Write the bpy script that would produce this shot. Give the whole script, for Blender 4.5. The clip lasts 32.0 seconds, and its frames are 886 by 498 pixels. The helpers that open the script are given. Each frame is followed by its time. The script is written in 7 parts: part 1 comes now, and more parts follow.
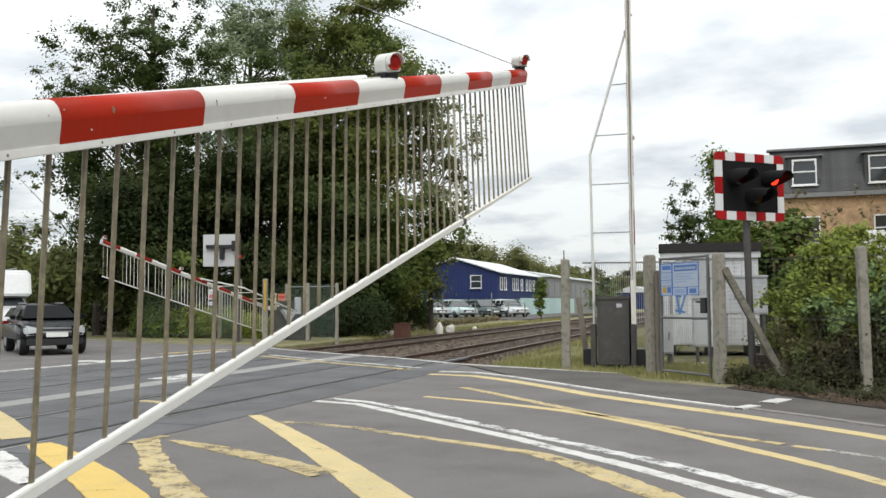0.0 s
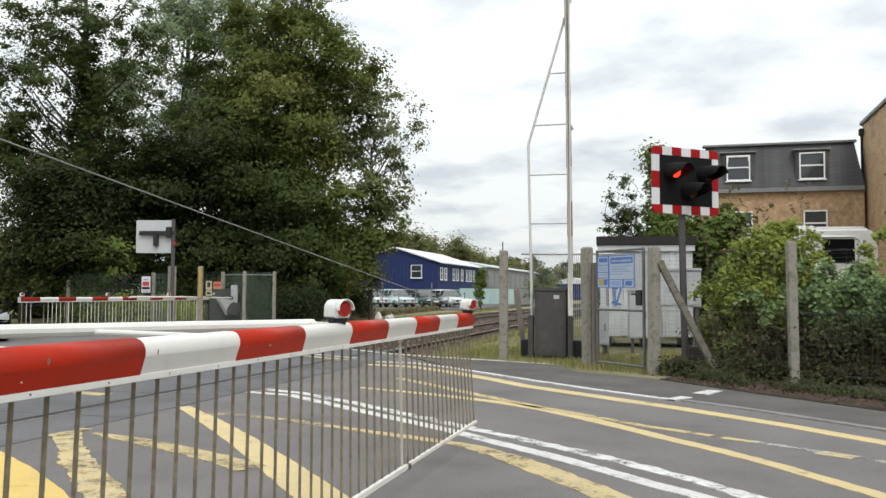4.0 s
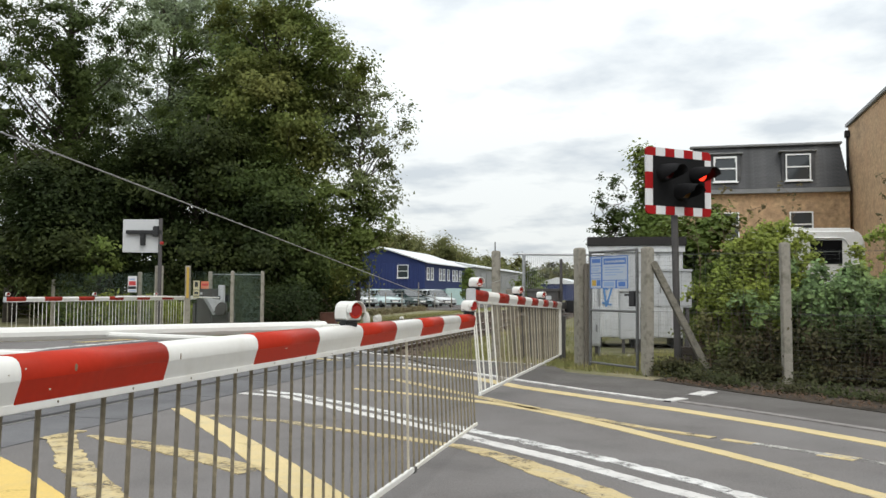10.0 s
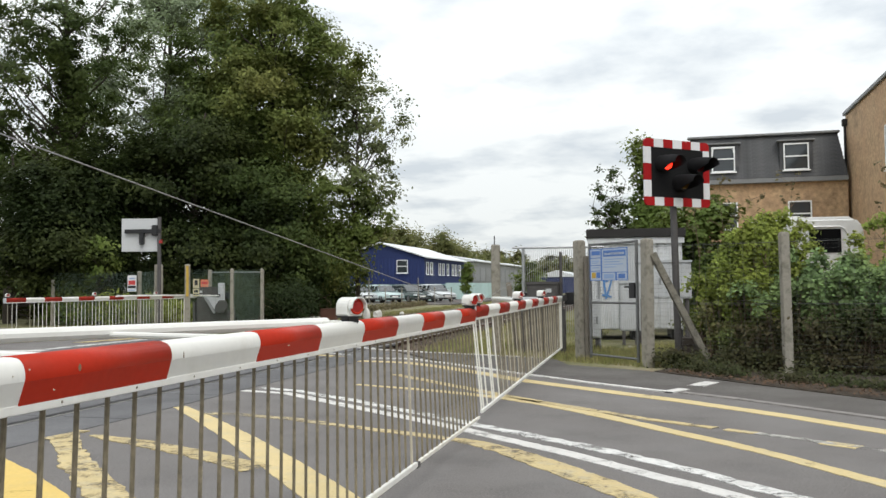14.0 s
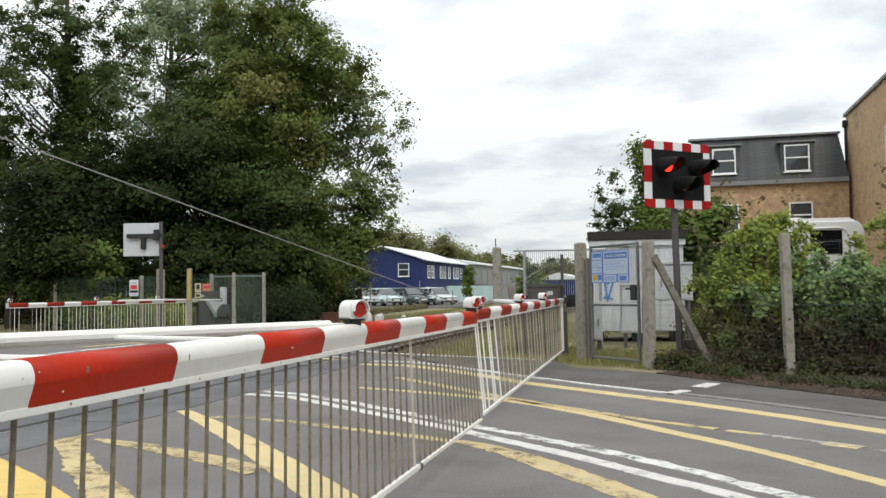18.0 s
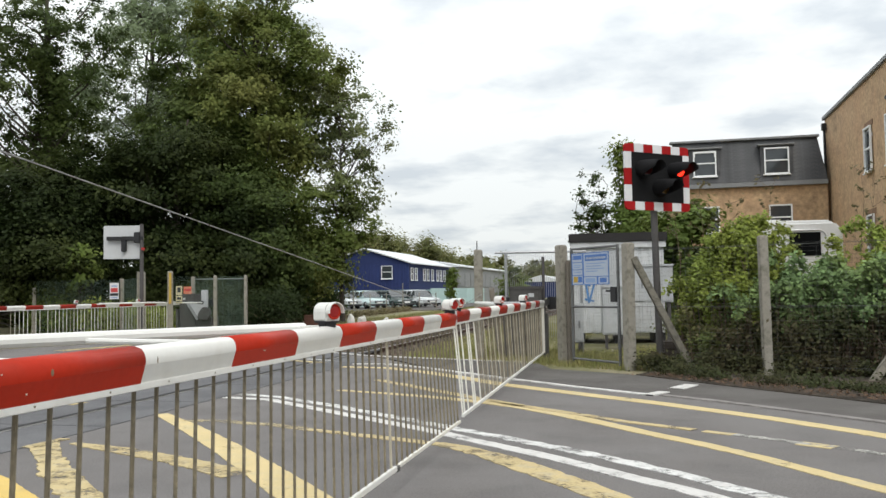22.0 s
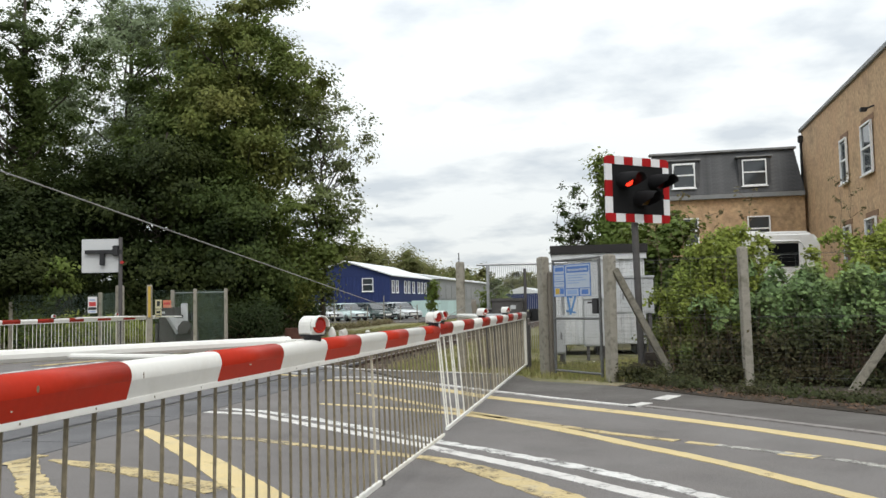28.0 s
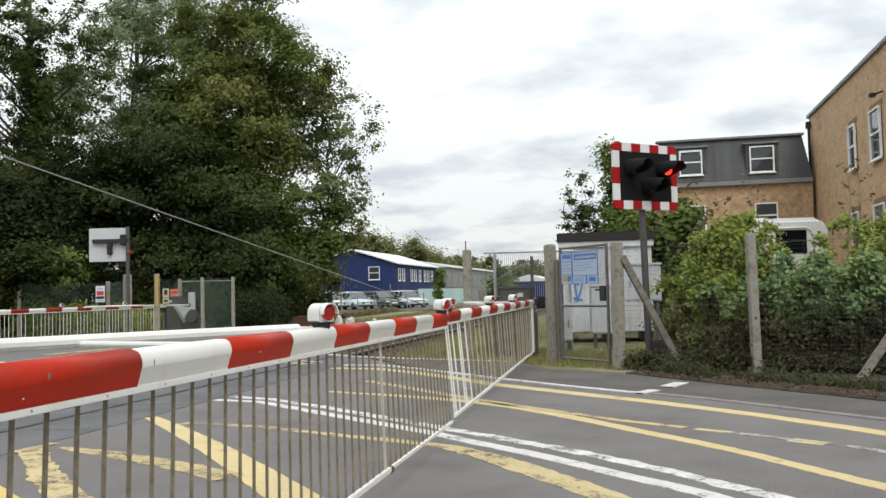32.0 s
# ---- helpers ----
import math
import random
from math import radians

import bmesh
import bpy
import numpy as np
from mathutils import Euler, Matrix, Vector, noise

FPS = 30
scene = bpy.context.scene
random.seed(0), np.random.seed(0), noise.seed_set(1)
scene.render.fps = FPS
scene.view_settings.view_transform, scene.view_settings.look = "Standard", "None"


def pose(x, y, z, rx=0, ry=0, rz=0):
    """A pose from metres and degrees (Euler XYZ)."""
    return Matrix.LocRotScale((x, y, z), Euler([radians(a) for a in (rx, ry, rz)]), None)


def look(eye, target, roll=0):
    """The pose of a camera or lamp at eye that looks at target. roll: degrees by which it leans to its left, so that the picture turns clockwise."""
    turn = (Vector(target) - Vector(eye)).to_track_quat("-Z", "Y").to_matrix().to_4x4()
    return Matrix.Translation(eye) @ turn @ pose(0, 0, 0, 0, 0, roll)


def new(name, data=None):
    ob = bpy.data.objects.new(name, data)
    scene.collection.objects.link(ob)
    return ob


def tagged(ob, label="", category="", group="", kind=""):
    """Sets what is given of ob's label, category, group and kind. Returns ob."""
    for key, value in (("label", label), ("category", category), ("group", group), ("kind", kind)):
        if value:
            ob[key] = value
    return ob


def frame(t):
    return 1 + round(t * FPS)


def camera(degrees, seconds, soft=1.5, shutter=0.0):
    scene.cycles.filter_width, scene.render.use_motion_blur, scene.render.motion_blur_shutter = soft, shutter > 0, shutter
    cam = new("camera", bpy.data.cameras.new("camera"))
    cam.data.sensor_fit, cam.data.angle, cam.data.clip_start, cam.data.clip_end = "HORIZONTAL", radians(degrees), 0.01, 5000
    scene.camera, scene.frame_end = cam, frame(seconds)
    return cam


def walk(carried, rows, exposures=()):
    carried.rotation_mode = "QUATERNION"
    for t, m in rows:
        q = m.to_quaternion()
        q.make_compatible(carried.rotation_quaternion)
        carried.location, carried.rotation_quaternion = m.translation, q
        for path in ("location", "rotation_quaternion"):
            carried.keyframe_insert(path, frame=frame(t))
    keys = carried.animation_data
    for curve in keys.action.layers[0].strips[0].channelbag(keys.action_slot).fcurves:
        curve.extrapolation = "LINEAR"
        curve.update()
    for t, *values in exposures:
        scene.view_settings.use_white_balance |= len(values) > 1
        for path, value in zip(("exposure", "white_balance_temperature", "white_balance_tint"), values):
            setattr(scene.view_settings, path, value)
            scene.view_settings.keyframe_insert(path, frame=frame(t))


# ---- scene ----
cam = camera(54.57, 32.0)


def eye(x, y, z, yaw, pitch, roll):
    """Standing camera: yaw to the left, pitch up, roll, in degrees."""
    return Matrix.Translation((x, y, z)) @ pose(0, 0, 0, 0, 0, yaw) @ pose(0, 0, 0, 90 + pitch) @ pose(0, 0, 0, 0, 0, roll)


PATH = [
    (0, eye(0.113, -0.098, 1.206, 19.488, 3.569, -0.315)),
    (0.5, eye(0.065, -0.045, 1.203, 19.062, 3.133, 0.489)),
    (1, eye(0.084, -0.035, 1.206, 18.673, 3.146, 0.147)),
    (1.5, eye(0.111, -0.031, 1.214, 17.733, 2.978, 0.073)),
    (2, eye(0.102, -0.009, 1.206, 16.339, 2.951, 0.514)),
    (2.5, eye(0.117, -0.001, 1.211, 15.556, 2.890, 0.291)),
    (3, eye(0.123, 0.002, 1.215, 15.487, 2.880, 0.193)),
    (3.5, eye(0.125, 0.008, 1.214, 15.541, 2.878, 0.285)),
    (5.5, eye(0.107, 0.049, 1.221, 15.691, 2.892, -0.085)),
    (6, eye(0.108, 0.059, 1.218, 15.727, 2.872, 0.093)),
    (6.5, eye(0.128, 0.061, 1.225, 15.817, 2.878, -0.044)),
    (7, eye(0.120, 0.063, 1.238, 15.798, 3.229, 0.604)),
    (7.5, eye(0.020, 0.061, 1.245, 15.276, 3.758, 0.232)),
    (8, eye(-0.016, 0.053, 1.234, 14.458, 3.750, 0.164)),
    (8.5, eye(-0.017, 0.053, 1.230, 14.139, 3.771, 0.242)),
    (9, eye(-0.009, 0.033, 1.232, 14.226, 3.678, 0.322)),
    (9.5, eye(-0.011, 0.032, 1.233, 14.388, 3.461, 0.224)),
    (10, eye(-0.015, 0.029, 1.224, 14.571, 2.877, 0.327)),
    (10.5, eye(-0.016, 0.033, 1.219, 14.553, 2.556, -0.090)),
    (11, eye(-0.016, 0.036, 1.220, 14.553, 2.532, -0.238)),
    (11.5, eye(-0.013, 0.027, 1.222, 14.530, 2.504, -0.534)),
    (12, eye(-0.016, 0.029, 1.225, 14.513, 2.492, -0.638)),
    (12.5, eye(-0.016, 0.029, 1.227, 14.493, 2.486, -0.797)),
    (13, eye(-0.018, 0.031, 1.224, 14.487, 2.487, -0.678)),
    (13.5, eye(-0.023, 0.037, 1.224, 14.482, 2.495, -0.575)),
    (14, eye(-0.022, 0.029, 1.224, 14.504, 2.517, -0.543)),
    (14.5, eye(-0.019, 0.026, 1.225, 14.470, 2.454, -0.520)),
    (16.5, eye(-0.015, 0.025, 1.221, 14.594, 2.584, -0.861)),
    (17, eye(-0.018, 0.017, 1.228, 14.621, 2.692, -0.923)),
    (17.5, eye(-0.018, 0.006, 1.224, 14.586, 2.745, -0.789)),
    (18, eye(-0.017, 0.000, 1.221, 14.585, 2.727, -0.816)),
    (18.5, eye(-0.004, -0.005, 1.219, 14.563, 2.712, -0.812)),
    (19, eye(-0.000, -0.000, 1.220, 14.600, 2.710, -1.000)),
    (19.5, eye(0.008, -0.004, 1.219, 14.576, 2.706, -1.043)),
    (20, eye(0.016, -0.000, 1.219, 14.583, 2.653, -0.839)),
    (20.5, eye(0.024, -0.005, 1.220, 14.435, 2.766, -1.068)),
    (21, eye(0.031, -0.005, 1.222, 14.000, 2.856, -0.992)),
    (21.5, eye(0.033, -0.003, 1.221, 13.512, 2.864, -0.910)),
    (22, eye(0.028, -0.001, 1.219, 13.497, 2.870, -0.933)),
    (22.5, eye(0.023, -0.003, 1.219, 13.462, 2.839, -0.968)),
    (23, eye(0.019, 0.000, 1.220, 13.220, 2.830, -1.043)),
    (23.5, eye(0.016, 0.003, 1.223, 12.965, 2.931, -0.912)),
    (24, eye(0.016, -0.004, 1.222, 12.707, 2.919, -0.769)),
    (24.5, eye(0.013, -0.006, 1.221, 12.275, 2.980, -0.556)),
    (25, eye(0.014, -0.010, 1.223, 12.164, 3.177, -0.680)),
    (25.5, eye(0.019, -0.011, 1.225, 12.246, 3.377, -0.831)),
    (27.5, eye(0.012, -0.012, 1.228, 12.233, 3.594, -1.432)),
    (28, eye(0.006, -0.005, 1.222, 12.190, 3.658, -1.228)),
    (28.5, eye(0.010, -0.007, 1.222, 12.189, 3.641, -1.146)),
    (29, eye(0.009, -0.007, 1.223, 12.199, 3.659, -1.219)),
    (29.5, eye(0.007, -0.006, 1.221, 12.180, 3.676, -1.078)),
    (30, eye(-0.000, -0.006, 1.219, 12.158, 3.621, -0.945)),
    (30.5, eye(-0.005, -0.000, 1.218, 12.129, 3.468, -1.115)),
    (31, eye(-0.007, 0.001, 1.217, 12.151, 3.307, -1.121)),
    (31.5, eye(-0.007, 0.001, 1.217, 12.189, 3.178, -1.147)),
    (32, eye(-0.010, 0.007, 1.217, 12.618, 2.880, -1.392)),
]
walk(cam, PATH)
# ---- light ----
world = bpy.data.worlds.new("overcast_sky")
scene.world = world
world.use_nodes = True


def build_sky():
    nt = world.node_tree
    nt.nodes.clear()
    N = nt.nodes.new
    L = nt.links.new
    out = N("ShaderNodeOutputWorld")
    bg = N("ShaderNodeBackground")
    tc = N("ShaderNodeTexCoord")
    sky = N("ShaderNodeTexSky")
    sky.sky_type, sky.sun_disc = "NISHITA", False
    sky.sun_elevation, sky.sun_rotation = radians(48), radians(150)
    sky_k = N("ShaderNodeVectorMath")
    sky_k.operation = "SCALE"
    sky_k.inputs["Scale"].default_value = 0.10
    L(sky.outputs[0], sky_k.inputs[0])
    sep = N("ShaderNodeSeparateXYZ")
    L(tc.outputs["Generated"], sep.inputs[0])
    # overcast: the zenith is about three times as bright as the horizon
    ramp = N("ShaderNodeMapRange")
    for i, v in zip(("From Min", "From Max", "To Min", "To Max"), (0.0, 0.8, 0.84, 1.75)):
        ramp.inputs[i].default_value = v
    L(sep.outputs[2], ramp.inputs["Value"])
    # flatten the dome, so that the clouds lie in layers towards the horizon
    flat = N("ShaderNodeMath")
    flat.operation = "ADD"
    flat.inputs[1].default_value = 0.16
    L(sep.outputs[2], flat.inputs[0])
    div = N("ShaderNodeVectorMath")
    div.operation = "DIVIDE"
    comb = N("ShaderNodeCombineXYZ")
    for i in range(3):
        L(flat.outputs[0], comb.inputs[i])
    L(tc.outputs["Generated"], div.inputs[0])
    L(comb.outputs[0], div.inputs[1])
    cloud = N("ShaderNodeTexNoise")
    cloud.inputs["Scale"].default_value = 2.3
    cloud.inputs["Detail"].default_value = 6.0
    cloud.inputs["Roughness"].default_value = 0.52
    L(div.outputs[0], cloud.inputs["Vector"])
    cr = N("ShaderNodeValToRGB")
    cr.color_ramp.elements[0].position, cr.color_ramp.elements[0].color = 0.34, (0.70, 0.755, 0.80, 1)
    cr.color_ramp.elements[1].position, cr.color_ramp.elements[1].color = 0.52, (1.0, 1.035, 1.03, 1)
    L(cloud.outputs["Fac"], cr.inputs[0])
    mul = N("ShaderNodeVectorMath")
    mul.operation = "SCALE"
    L(cr.outputs[0], mul.inputs[0])
    L(ramp.outputs[0], mul.inputs["Scale"])
    mix = N("ShaderNodeMix")
    mix.data_type = "RGBA"
    mix.inputs["Factor"].default_value = 0.93
    L(sky_k.outputs[0], mix.inputs["A"])
    L(mul.outputs[0], mix.inputs["B"])
    L(mix.outputs["Result"], bg.inputs["Color"])
    bg.inputs["Strength"].default_value = 1.0
    L(bg.outputs[0], out.inputs["Surface"])


build_sky()
sun = new("sun", bpy.data.lights.new("sun", "SUN"))
sun.data.energy, sun.data.angle, sun.data.color = 1.3, radians(25), (1.0, 0.96, 0.9)
sun.matrix_world = look((20, -28, 40), (0, 0, 0))

# ---- materials ----


def material(name, color, rough=0.7, metal=0.0, var=0.15, scale=3.0, fine=60.0, bump=0.15, second=None, amount=0.35, spec=0.4,
             island=0.0, trans=0.0, emit=0.0, coat=0.0, stain=(0.0, 0.0, 0.0), stained=0.0, worn=0.0):
    """Procedural surface: broad patches, fine grain, relief, and an optional second colour in patches."""
    m = bpy.data.materials.new(name)
    m.use_nodes = True
    nt = m.node_tree
    nt.nodes.clear()
    N, L = nt.nodes.new, nt.links.new
    out = N("ShaderNodeOutputMaterial")
    b = N("ShaderNodeBsdfPrincipled")
    b.inputs["Roughness"].default_value = rough
    b.inputs["Metallic"].default_value = metal
    b.inputs["Specular IOR Level"].default_value = spec
    b.inputs["Coat Weight"].default_value = coat
    tc = N("ShaderNodeTexCoord")
    geo = N("ShaderNodeNewGeometry")
    vec = geo.outputs["Position"] if second is not None and amount < 0 else tc.outputs["Object"]
    big, small = N("ShaderNodeTexNoise"), N("ShaderNodeTexNoise")
    for n, s, d in ((big, scale, 5.0), (small, fine, 3.0)):
        n.inputs["Scale"].default_value, n.inputs["Detail"].default_value = s, d
        n.inputs["Roughness"].default_value = 0.6
        L(vec, n.inputs["Vector"])
    col = N("ShaderNodeRGB")
    col.outputs[0].default_value = (*color, 1)
    base = col.outputs[0]
    if second is not None:
        r = N("ShaderNodeValToRGB")
        r.color_ramp.elements[0].position, r.color_ramp.elements[1].position = 0.42, 0.62
        L(big.outputs["Fac"], r.inputs[0])
        f = N("ShaderNodeMath")
        f.operation = "MULTIPLY"
        f.inputs[1].default_value = abs(amount)
        L(r.outputs[0], f.inputs[0])
        mx = N("ShaderNodeMix")
        mx.data_type = "RGBA"
        L(f.outputs[0], mx.inputs["Factor"])
        L(base, mx.inputs["A"])
        mx.inputs["B"].default_value = (*second, 1)
        base = mx.outputs["Result"]
    if stained:
        st = N("ShaderNodeTexNoise")
        st.inputs["Scale"].default_value, st.inputs["Detail"].default_value = scale * 2.7, 8.0
        L(vec, st.inputs["Vector"])
        sr = N("ShaderNodeValToRGB")
        sr.color_ramp.elements[0].position, sr.color_ramp.elements[1].position = 0.50, 0.68
        L(st.outputs["Fac"], sr.inputs[0])
        sm = N("ShaderNodeMath")
        sm.operation = "MULTIPLY"
        sm.inputs[1].default_value = stained
        L(sr.outputs[0], sm.inputs[0])
        sx = N("ShaderNodeMix")
        sx.data_type = "RGBA"
        L(sm.outputs[0], sx.inputs["Factor"])
        L(base, sx.inputs["A"])
        sx.inputs["B"].default_value = (*stain, 1)
        base = sx.outputs["Result"]
    if worn:
        # paint worn through in flecks and patches
        wn, wf = N("ShaderNodeTexNoise"), N("ShaderNodeTexNoise")
        for n, s in ((wn, 3.2), (wf, 34.0)):
            n.inputs["Scale"].default_value, n.inputs["Detail"].default_value, n.inputs["Roughness"].default_value = s, 7.0, 0.68
            L(vec, n.inputs["Vector"])
        ws = N("ShaderNodeMath")
        ws.operation = "MULTIPLY_ADD"
        ws.inputs[1].default_value = 0.55
        L(wf.outputs["Fac"], ws.inputs[0])
        L(wn.outputs["Fac"], ws.inputs[2])
        wr = N("ShaderNodeMapRange")
        for i, v in zip(("From Min", "From Max", "To Min", "To Max"), (0.98 - worn * 0.42, 1.18 - worn * 0.42, 1.0, 0.0)):
            wr.inputs[i].default_value = v
        L(ws.outputs[0], wr.inputs["Value"])
        L(wr.outputs[0], b.inputs["Alpha"])
    tot = N("ShaderNodeMath")
    tot.operation = "ADD"
    L(big.outputs["Fac"], tot.inputs[0])
    L(small.outputs["Fac"], tot.inputs[1])
    val = N("ShaderNodeMapRange")
    for i, v in zip(("From Min", "From Max", "To Min", "To Max"), (0.65, 1.35, 1 - var, 1 + var)):
        val.inputs[i].default_value = v
    L(tot.outputs[0], val.inputs["Value"])
    v2 = val.outputs[0]
    oi = N("ShaderNodeObjectInfo")
    rnd = N("ShaderNodeMath")
    rnd.operation = "MULTIPLY_ADD"
    rnd.inputs[1].default_value, rnd.inputs[2].default_value = 0.12 if not island else island, 0.94 if not island else 1 - island / 2
    L(geo.outputs["Random Per Island"] if island else oi.outputs["Random"], rnd.inputs[0])
    vv = N("ShaderNodeMath")
    vv.operation = "MULTIPLY"
    L(v2, vv.inputs[0])
    L(rnd.outputs[0], vv.inputs[1])
    sc = N("ShaderNodeVectorMath")
    sc.operation = "SCALE"
    L(base, sc.inputs[0])
    L(vv.outputs[0], sc.inputs["Scale"])
    L(sc.outputs[0], b.inputs["Base Color"])
    if bump:
        bp = N("ShaderNodeBump")
        bp.inputs["Strength"].default_value = bump
        bp.inputs["Distance"].default_value = 0.02
        L(tot.outputs[0], bp.inputs["Height"])
        L(bp.outputs[0], b.inputs["Normal"])
    if emit:
        b.inputs["Emission Color"].default_value = (*color, 1)
        b.inputs["Emission Strength"].default_value = emit
    sh = b.outputs[0]
    if trans:
        tr = N("ShaderNodeBsdfTranslucent")
        L(sc.outputs[0], tr.inputs["Color"])
        ms = N("ShaderNodeMixShader")
        ms.inputs[0].default_value = trans
        L(b.outputs[0], ms.inputs[1])
        L(tr.outputs[0], ms.inputs[2])
        sh = ms.outputs[0]
    L(sh, out.inputs["Surface"])
    return m


ASPHALT = material("asphalt", (0.163, 0.151, 0.146), 0.92, var=0.38, scale=0.7, fine=70, bump=0.5, second=(0.145, 0.138, 0.135), amount=0.6, stain=(0.11, 0.105, 0.102), stained=0.4)
PAVING = material("pavement_asphalt", (0.088, 0.080, 0.075), 0.93, var=0.26, scale=1.1, fine=120, bump=0.4, second=(0.118, 0.112, 0.106), amount=0.4)
PANEL = material("crossing_rubber", (0.098, 0.097, 0.102), 0.85, var=0.25, scale=1.2, fine=60, bump=0.3, second=(0.122, 0.121, 0.125), amount=0.5)
CONCRETE_STRIP = material("pale_concrete", (0.27, 0.265, 0.255), 0.9, var=0.15, scale=1.5, fine=80, bump=0.2)
YELLOW = material("yellow_road_paint", (0.52, 0.415, 0.215), 0.8, var=0.14, scale=2.0, fine=50, bump=0.2, stain=(0.45, 0.385, 0.24), stained=0.6, worn=0.20)
YELLOW_WORN = material("worn_yellow_paint", (0.45, 0.36, 0.19), 0.85, var=0.15, scale=3.0, fine=50, bump=0.2, stain=(0.34, 0.305, 0.23), stained=0.6, worn=0.50)
YELLOW_FRESH = material("bright_yellow_road_paint", (0.57, 0.405, 0.12), 0.75, var=0.12, scale=2.0, fine=50, bump=0.2, stain=(0.48, 0.37, 0.17), stained=0.4, worn=0.22)
YELLOW_FAINT = material("faint_yellow_paint", (0.42, 0.35, 0.21), 0.85, var=0.12, scale=5.0, fine=50, bump=0.2, worn=0.70)
WHITE_FAINT = material("faint_white_paint", (0.40, 0.39, 0.36), 0.85, var=0.12, scale=5.0, fine=50, bump=0.2, worn=0.70)
WHITE_LINE = material("white_road_paint", (0.56, 0.545, 0.525), 0.7, var=0.1, scale=3.0, fine=50, bump=0.2, stain=(0.42, 0.41, 0.4), stained=0.5, worn=0.40)
WHITE_WORN = material("worn_white_paint", (0.58, 0.575, 0.56), 0.85, var=0.12, scale=7.0, fine=60, bump=0.2, stain=(0.35, 0.35, 0.34), stained=0.6, worn=0.56)
GRASS = material("rough_grass", (0.15, 0.15, 0.06), 0.95, var=0.35, scale=1.2, fine=14, bump=0.8, second=(0.21, 0.18, 0.12), amount=0.8)
BALLAST = material("ballast", (0.108, 0.083, 0.064), 0.95, var=0.5, scale=2.0, fine=16, bump=1.0, second=(0.07, 0.055, 0.045), amount=0.6)
FLANGEWAY = material("groove_shade_black", (0.022, 0.021, 0.021), 0.85, var=0.2)
RUST = material("rusty_steel", (0.10, 0.06, 0.045), 0.75, 0.3, var=0.25, scale=4, fine=40)
RAIL_TOP = material("worn_rail_head", (0.30, 0.28, 0.26), 0.4, 0.9, var=0.15)
TIMBER = material("sleeper_timber", (0.058, 0.047, 0.039), 0.9, var=0.3, scale=3, fine=30, bump=0.5)
WHITE_PAINT = material("white_gloss_paint", (0.68, 0.675, 0.645), 0.42, var=0.04, scale=3.0, fine=45, bump=0.02, stain=(0.56, 0.54, 0.49), stained=0.3, spec=0.35)
RED_PAINT = material("red_gloss_paint", (0.385, 0.026, 0.011), 0.42, var=0.09, scale=3.0, fine=45, bump=0.02, spec=0.11, stain=(0.33, 0.03, 0.015), stained=0.4)
# darker, browner red for the bands of the two far barriers
RED_DARK = material("dark_red_paint", (0.29, 0.026, 0.016), 0.5, var=0.12, scale=3.0, fine=45, bump=0.02, spec=0.12, stain=(0.22, 0.035, 0.025), stained=0.4)
ROD_METAL = material("weathered_rod", (0.255, 0.218, 0.148), 0.42, 0.25, var=0.35, scale=4, fine=50, second=(0.075, 0.063, 0.046), amount=0.7)
PALE_ROD = material("pale_beige_rod", (0.42, 0.38, 0.30), 0.6, var=0.15, scale=6, fine=50)
SCUFF = material("brown_scuff", (0.19, 0.125, 0.075), 0.9, var=0.3, scale=30, fine=200)
WHITE_ROD = material("white_rod_paint", (0.70, 0.68, 0.62), 0.5, var=0.1, scale=6, fine=50)
BLACK_METAL = material("black_metal", (0.018, 0.018, 0.02), 0.5, var=0.2, scale=5, fine=50)
GREY_METAL = material("dark_grey_cabinet_paint", (0.066, 0.062, 0.060), 0.62, var=0.14, scale=2.5, fine=45, bump=0.06, stain=(0.105, 0.10, 0.092), stained=0.4)
STEEL = material("galvanised_steel", (0.36, 0.37, 0.38), 0.5, 0.7, var=0.15, scale=8, fine=40)
POLE_GREY = material("grey_pole_paint", (0.075, 0.07, 0.07), 0.6, var=0.15, scale=6, fine=40)
WEATHERED = material("mossy_concrete", (0.25, 0.23, 0.19), 0.92, var=0.25, scale=5, fine=60, bump=0.5, second=(0.15, 0.14, 0.11), amount=0.7, stain=(0.09, 0.085, 0.07), stained=0.7)
CONCRETE = material("post_concrete", (0.295, 0.275, 0.235), 0.92, var=0.18, scale=4, fine=60, bump=0.4, second=(0.21, 0.195, 0.16), amount=0.6, stain=(0.12, 0.115, 0.085), stained=0.65)
HUT_WHITE = material("hut_paint", (0.60, 0.615, 0.63), 0.55, var=0.08, scale=2, fine=30, bump=0.05, stain=(0.42, 0.42, 0.41), stained=0.4)
BOX_GREY = material("box_paint", (0.46, 0.475, 0.49), 0.5, var=0.07, scale=2, fine=30, bump=0.05, stain=(0.33, 0.33, 0.33), stained=0.3)
BLUE_CLAD = material("blue_cladding", (0.024, 0.037, 0.115), 0.65, var=0.1, scale=0.3, fine=4, bump=0.1, spec=0.2)
PALE_CLAD = material("pale_cladding", (0.40, 0.54, 0.54), 0.6, var=0.08, scale=0.3, fine=4, bump=0.1)
GREY_CLAD = material("grey_cladding", (0.22, 0.225, 0.225), 0.7, var=0.12, scale=0.2, fine=4, bump=0.1)
ROOF_PALE = material("pale_roof_sheet", (0.62, 0.64, 0.66), 0.5, var=0.08, scale=0.4, fine=6)
SLATE = material("slate_roof", (0.058, 0.060, 0.066), 0.65, var=0.3, scale=0.9, fine=16, bump=0.25, second=(0.105, 0.105, 0.105), amount=0.6, stain=(0.04, 0.04, 0.042), stained=0.5)
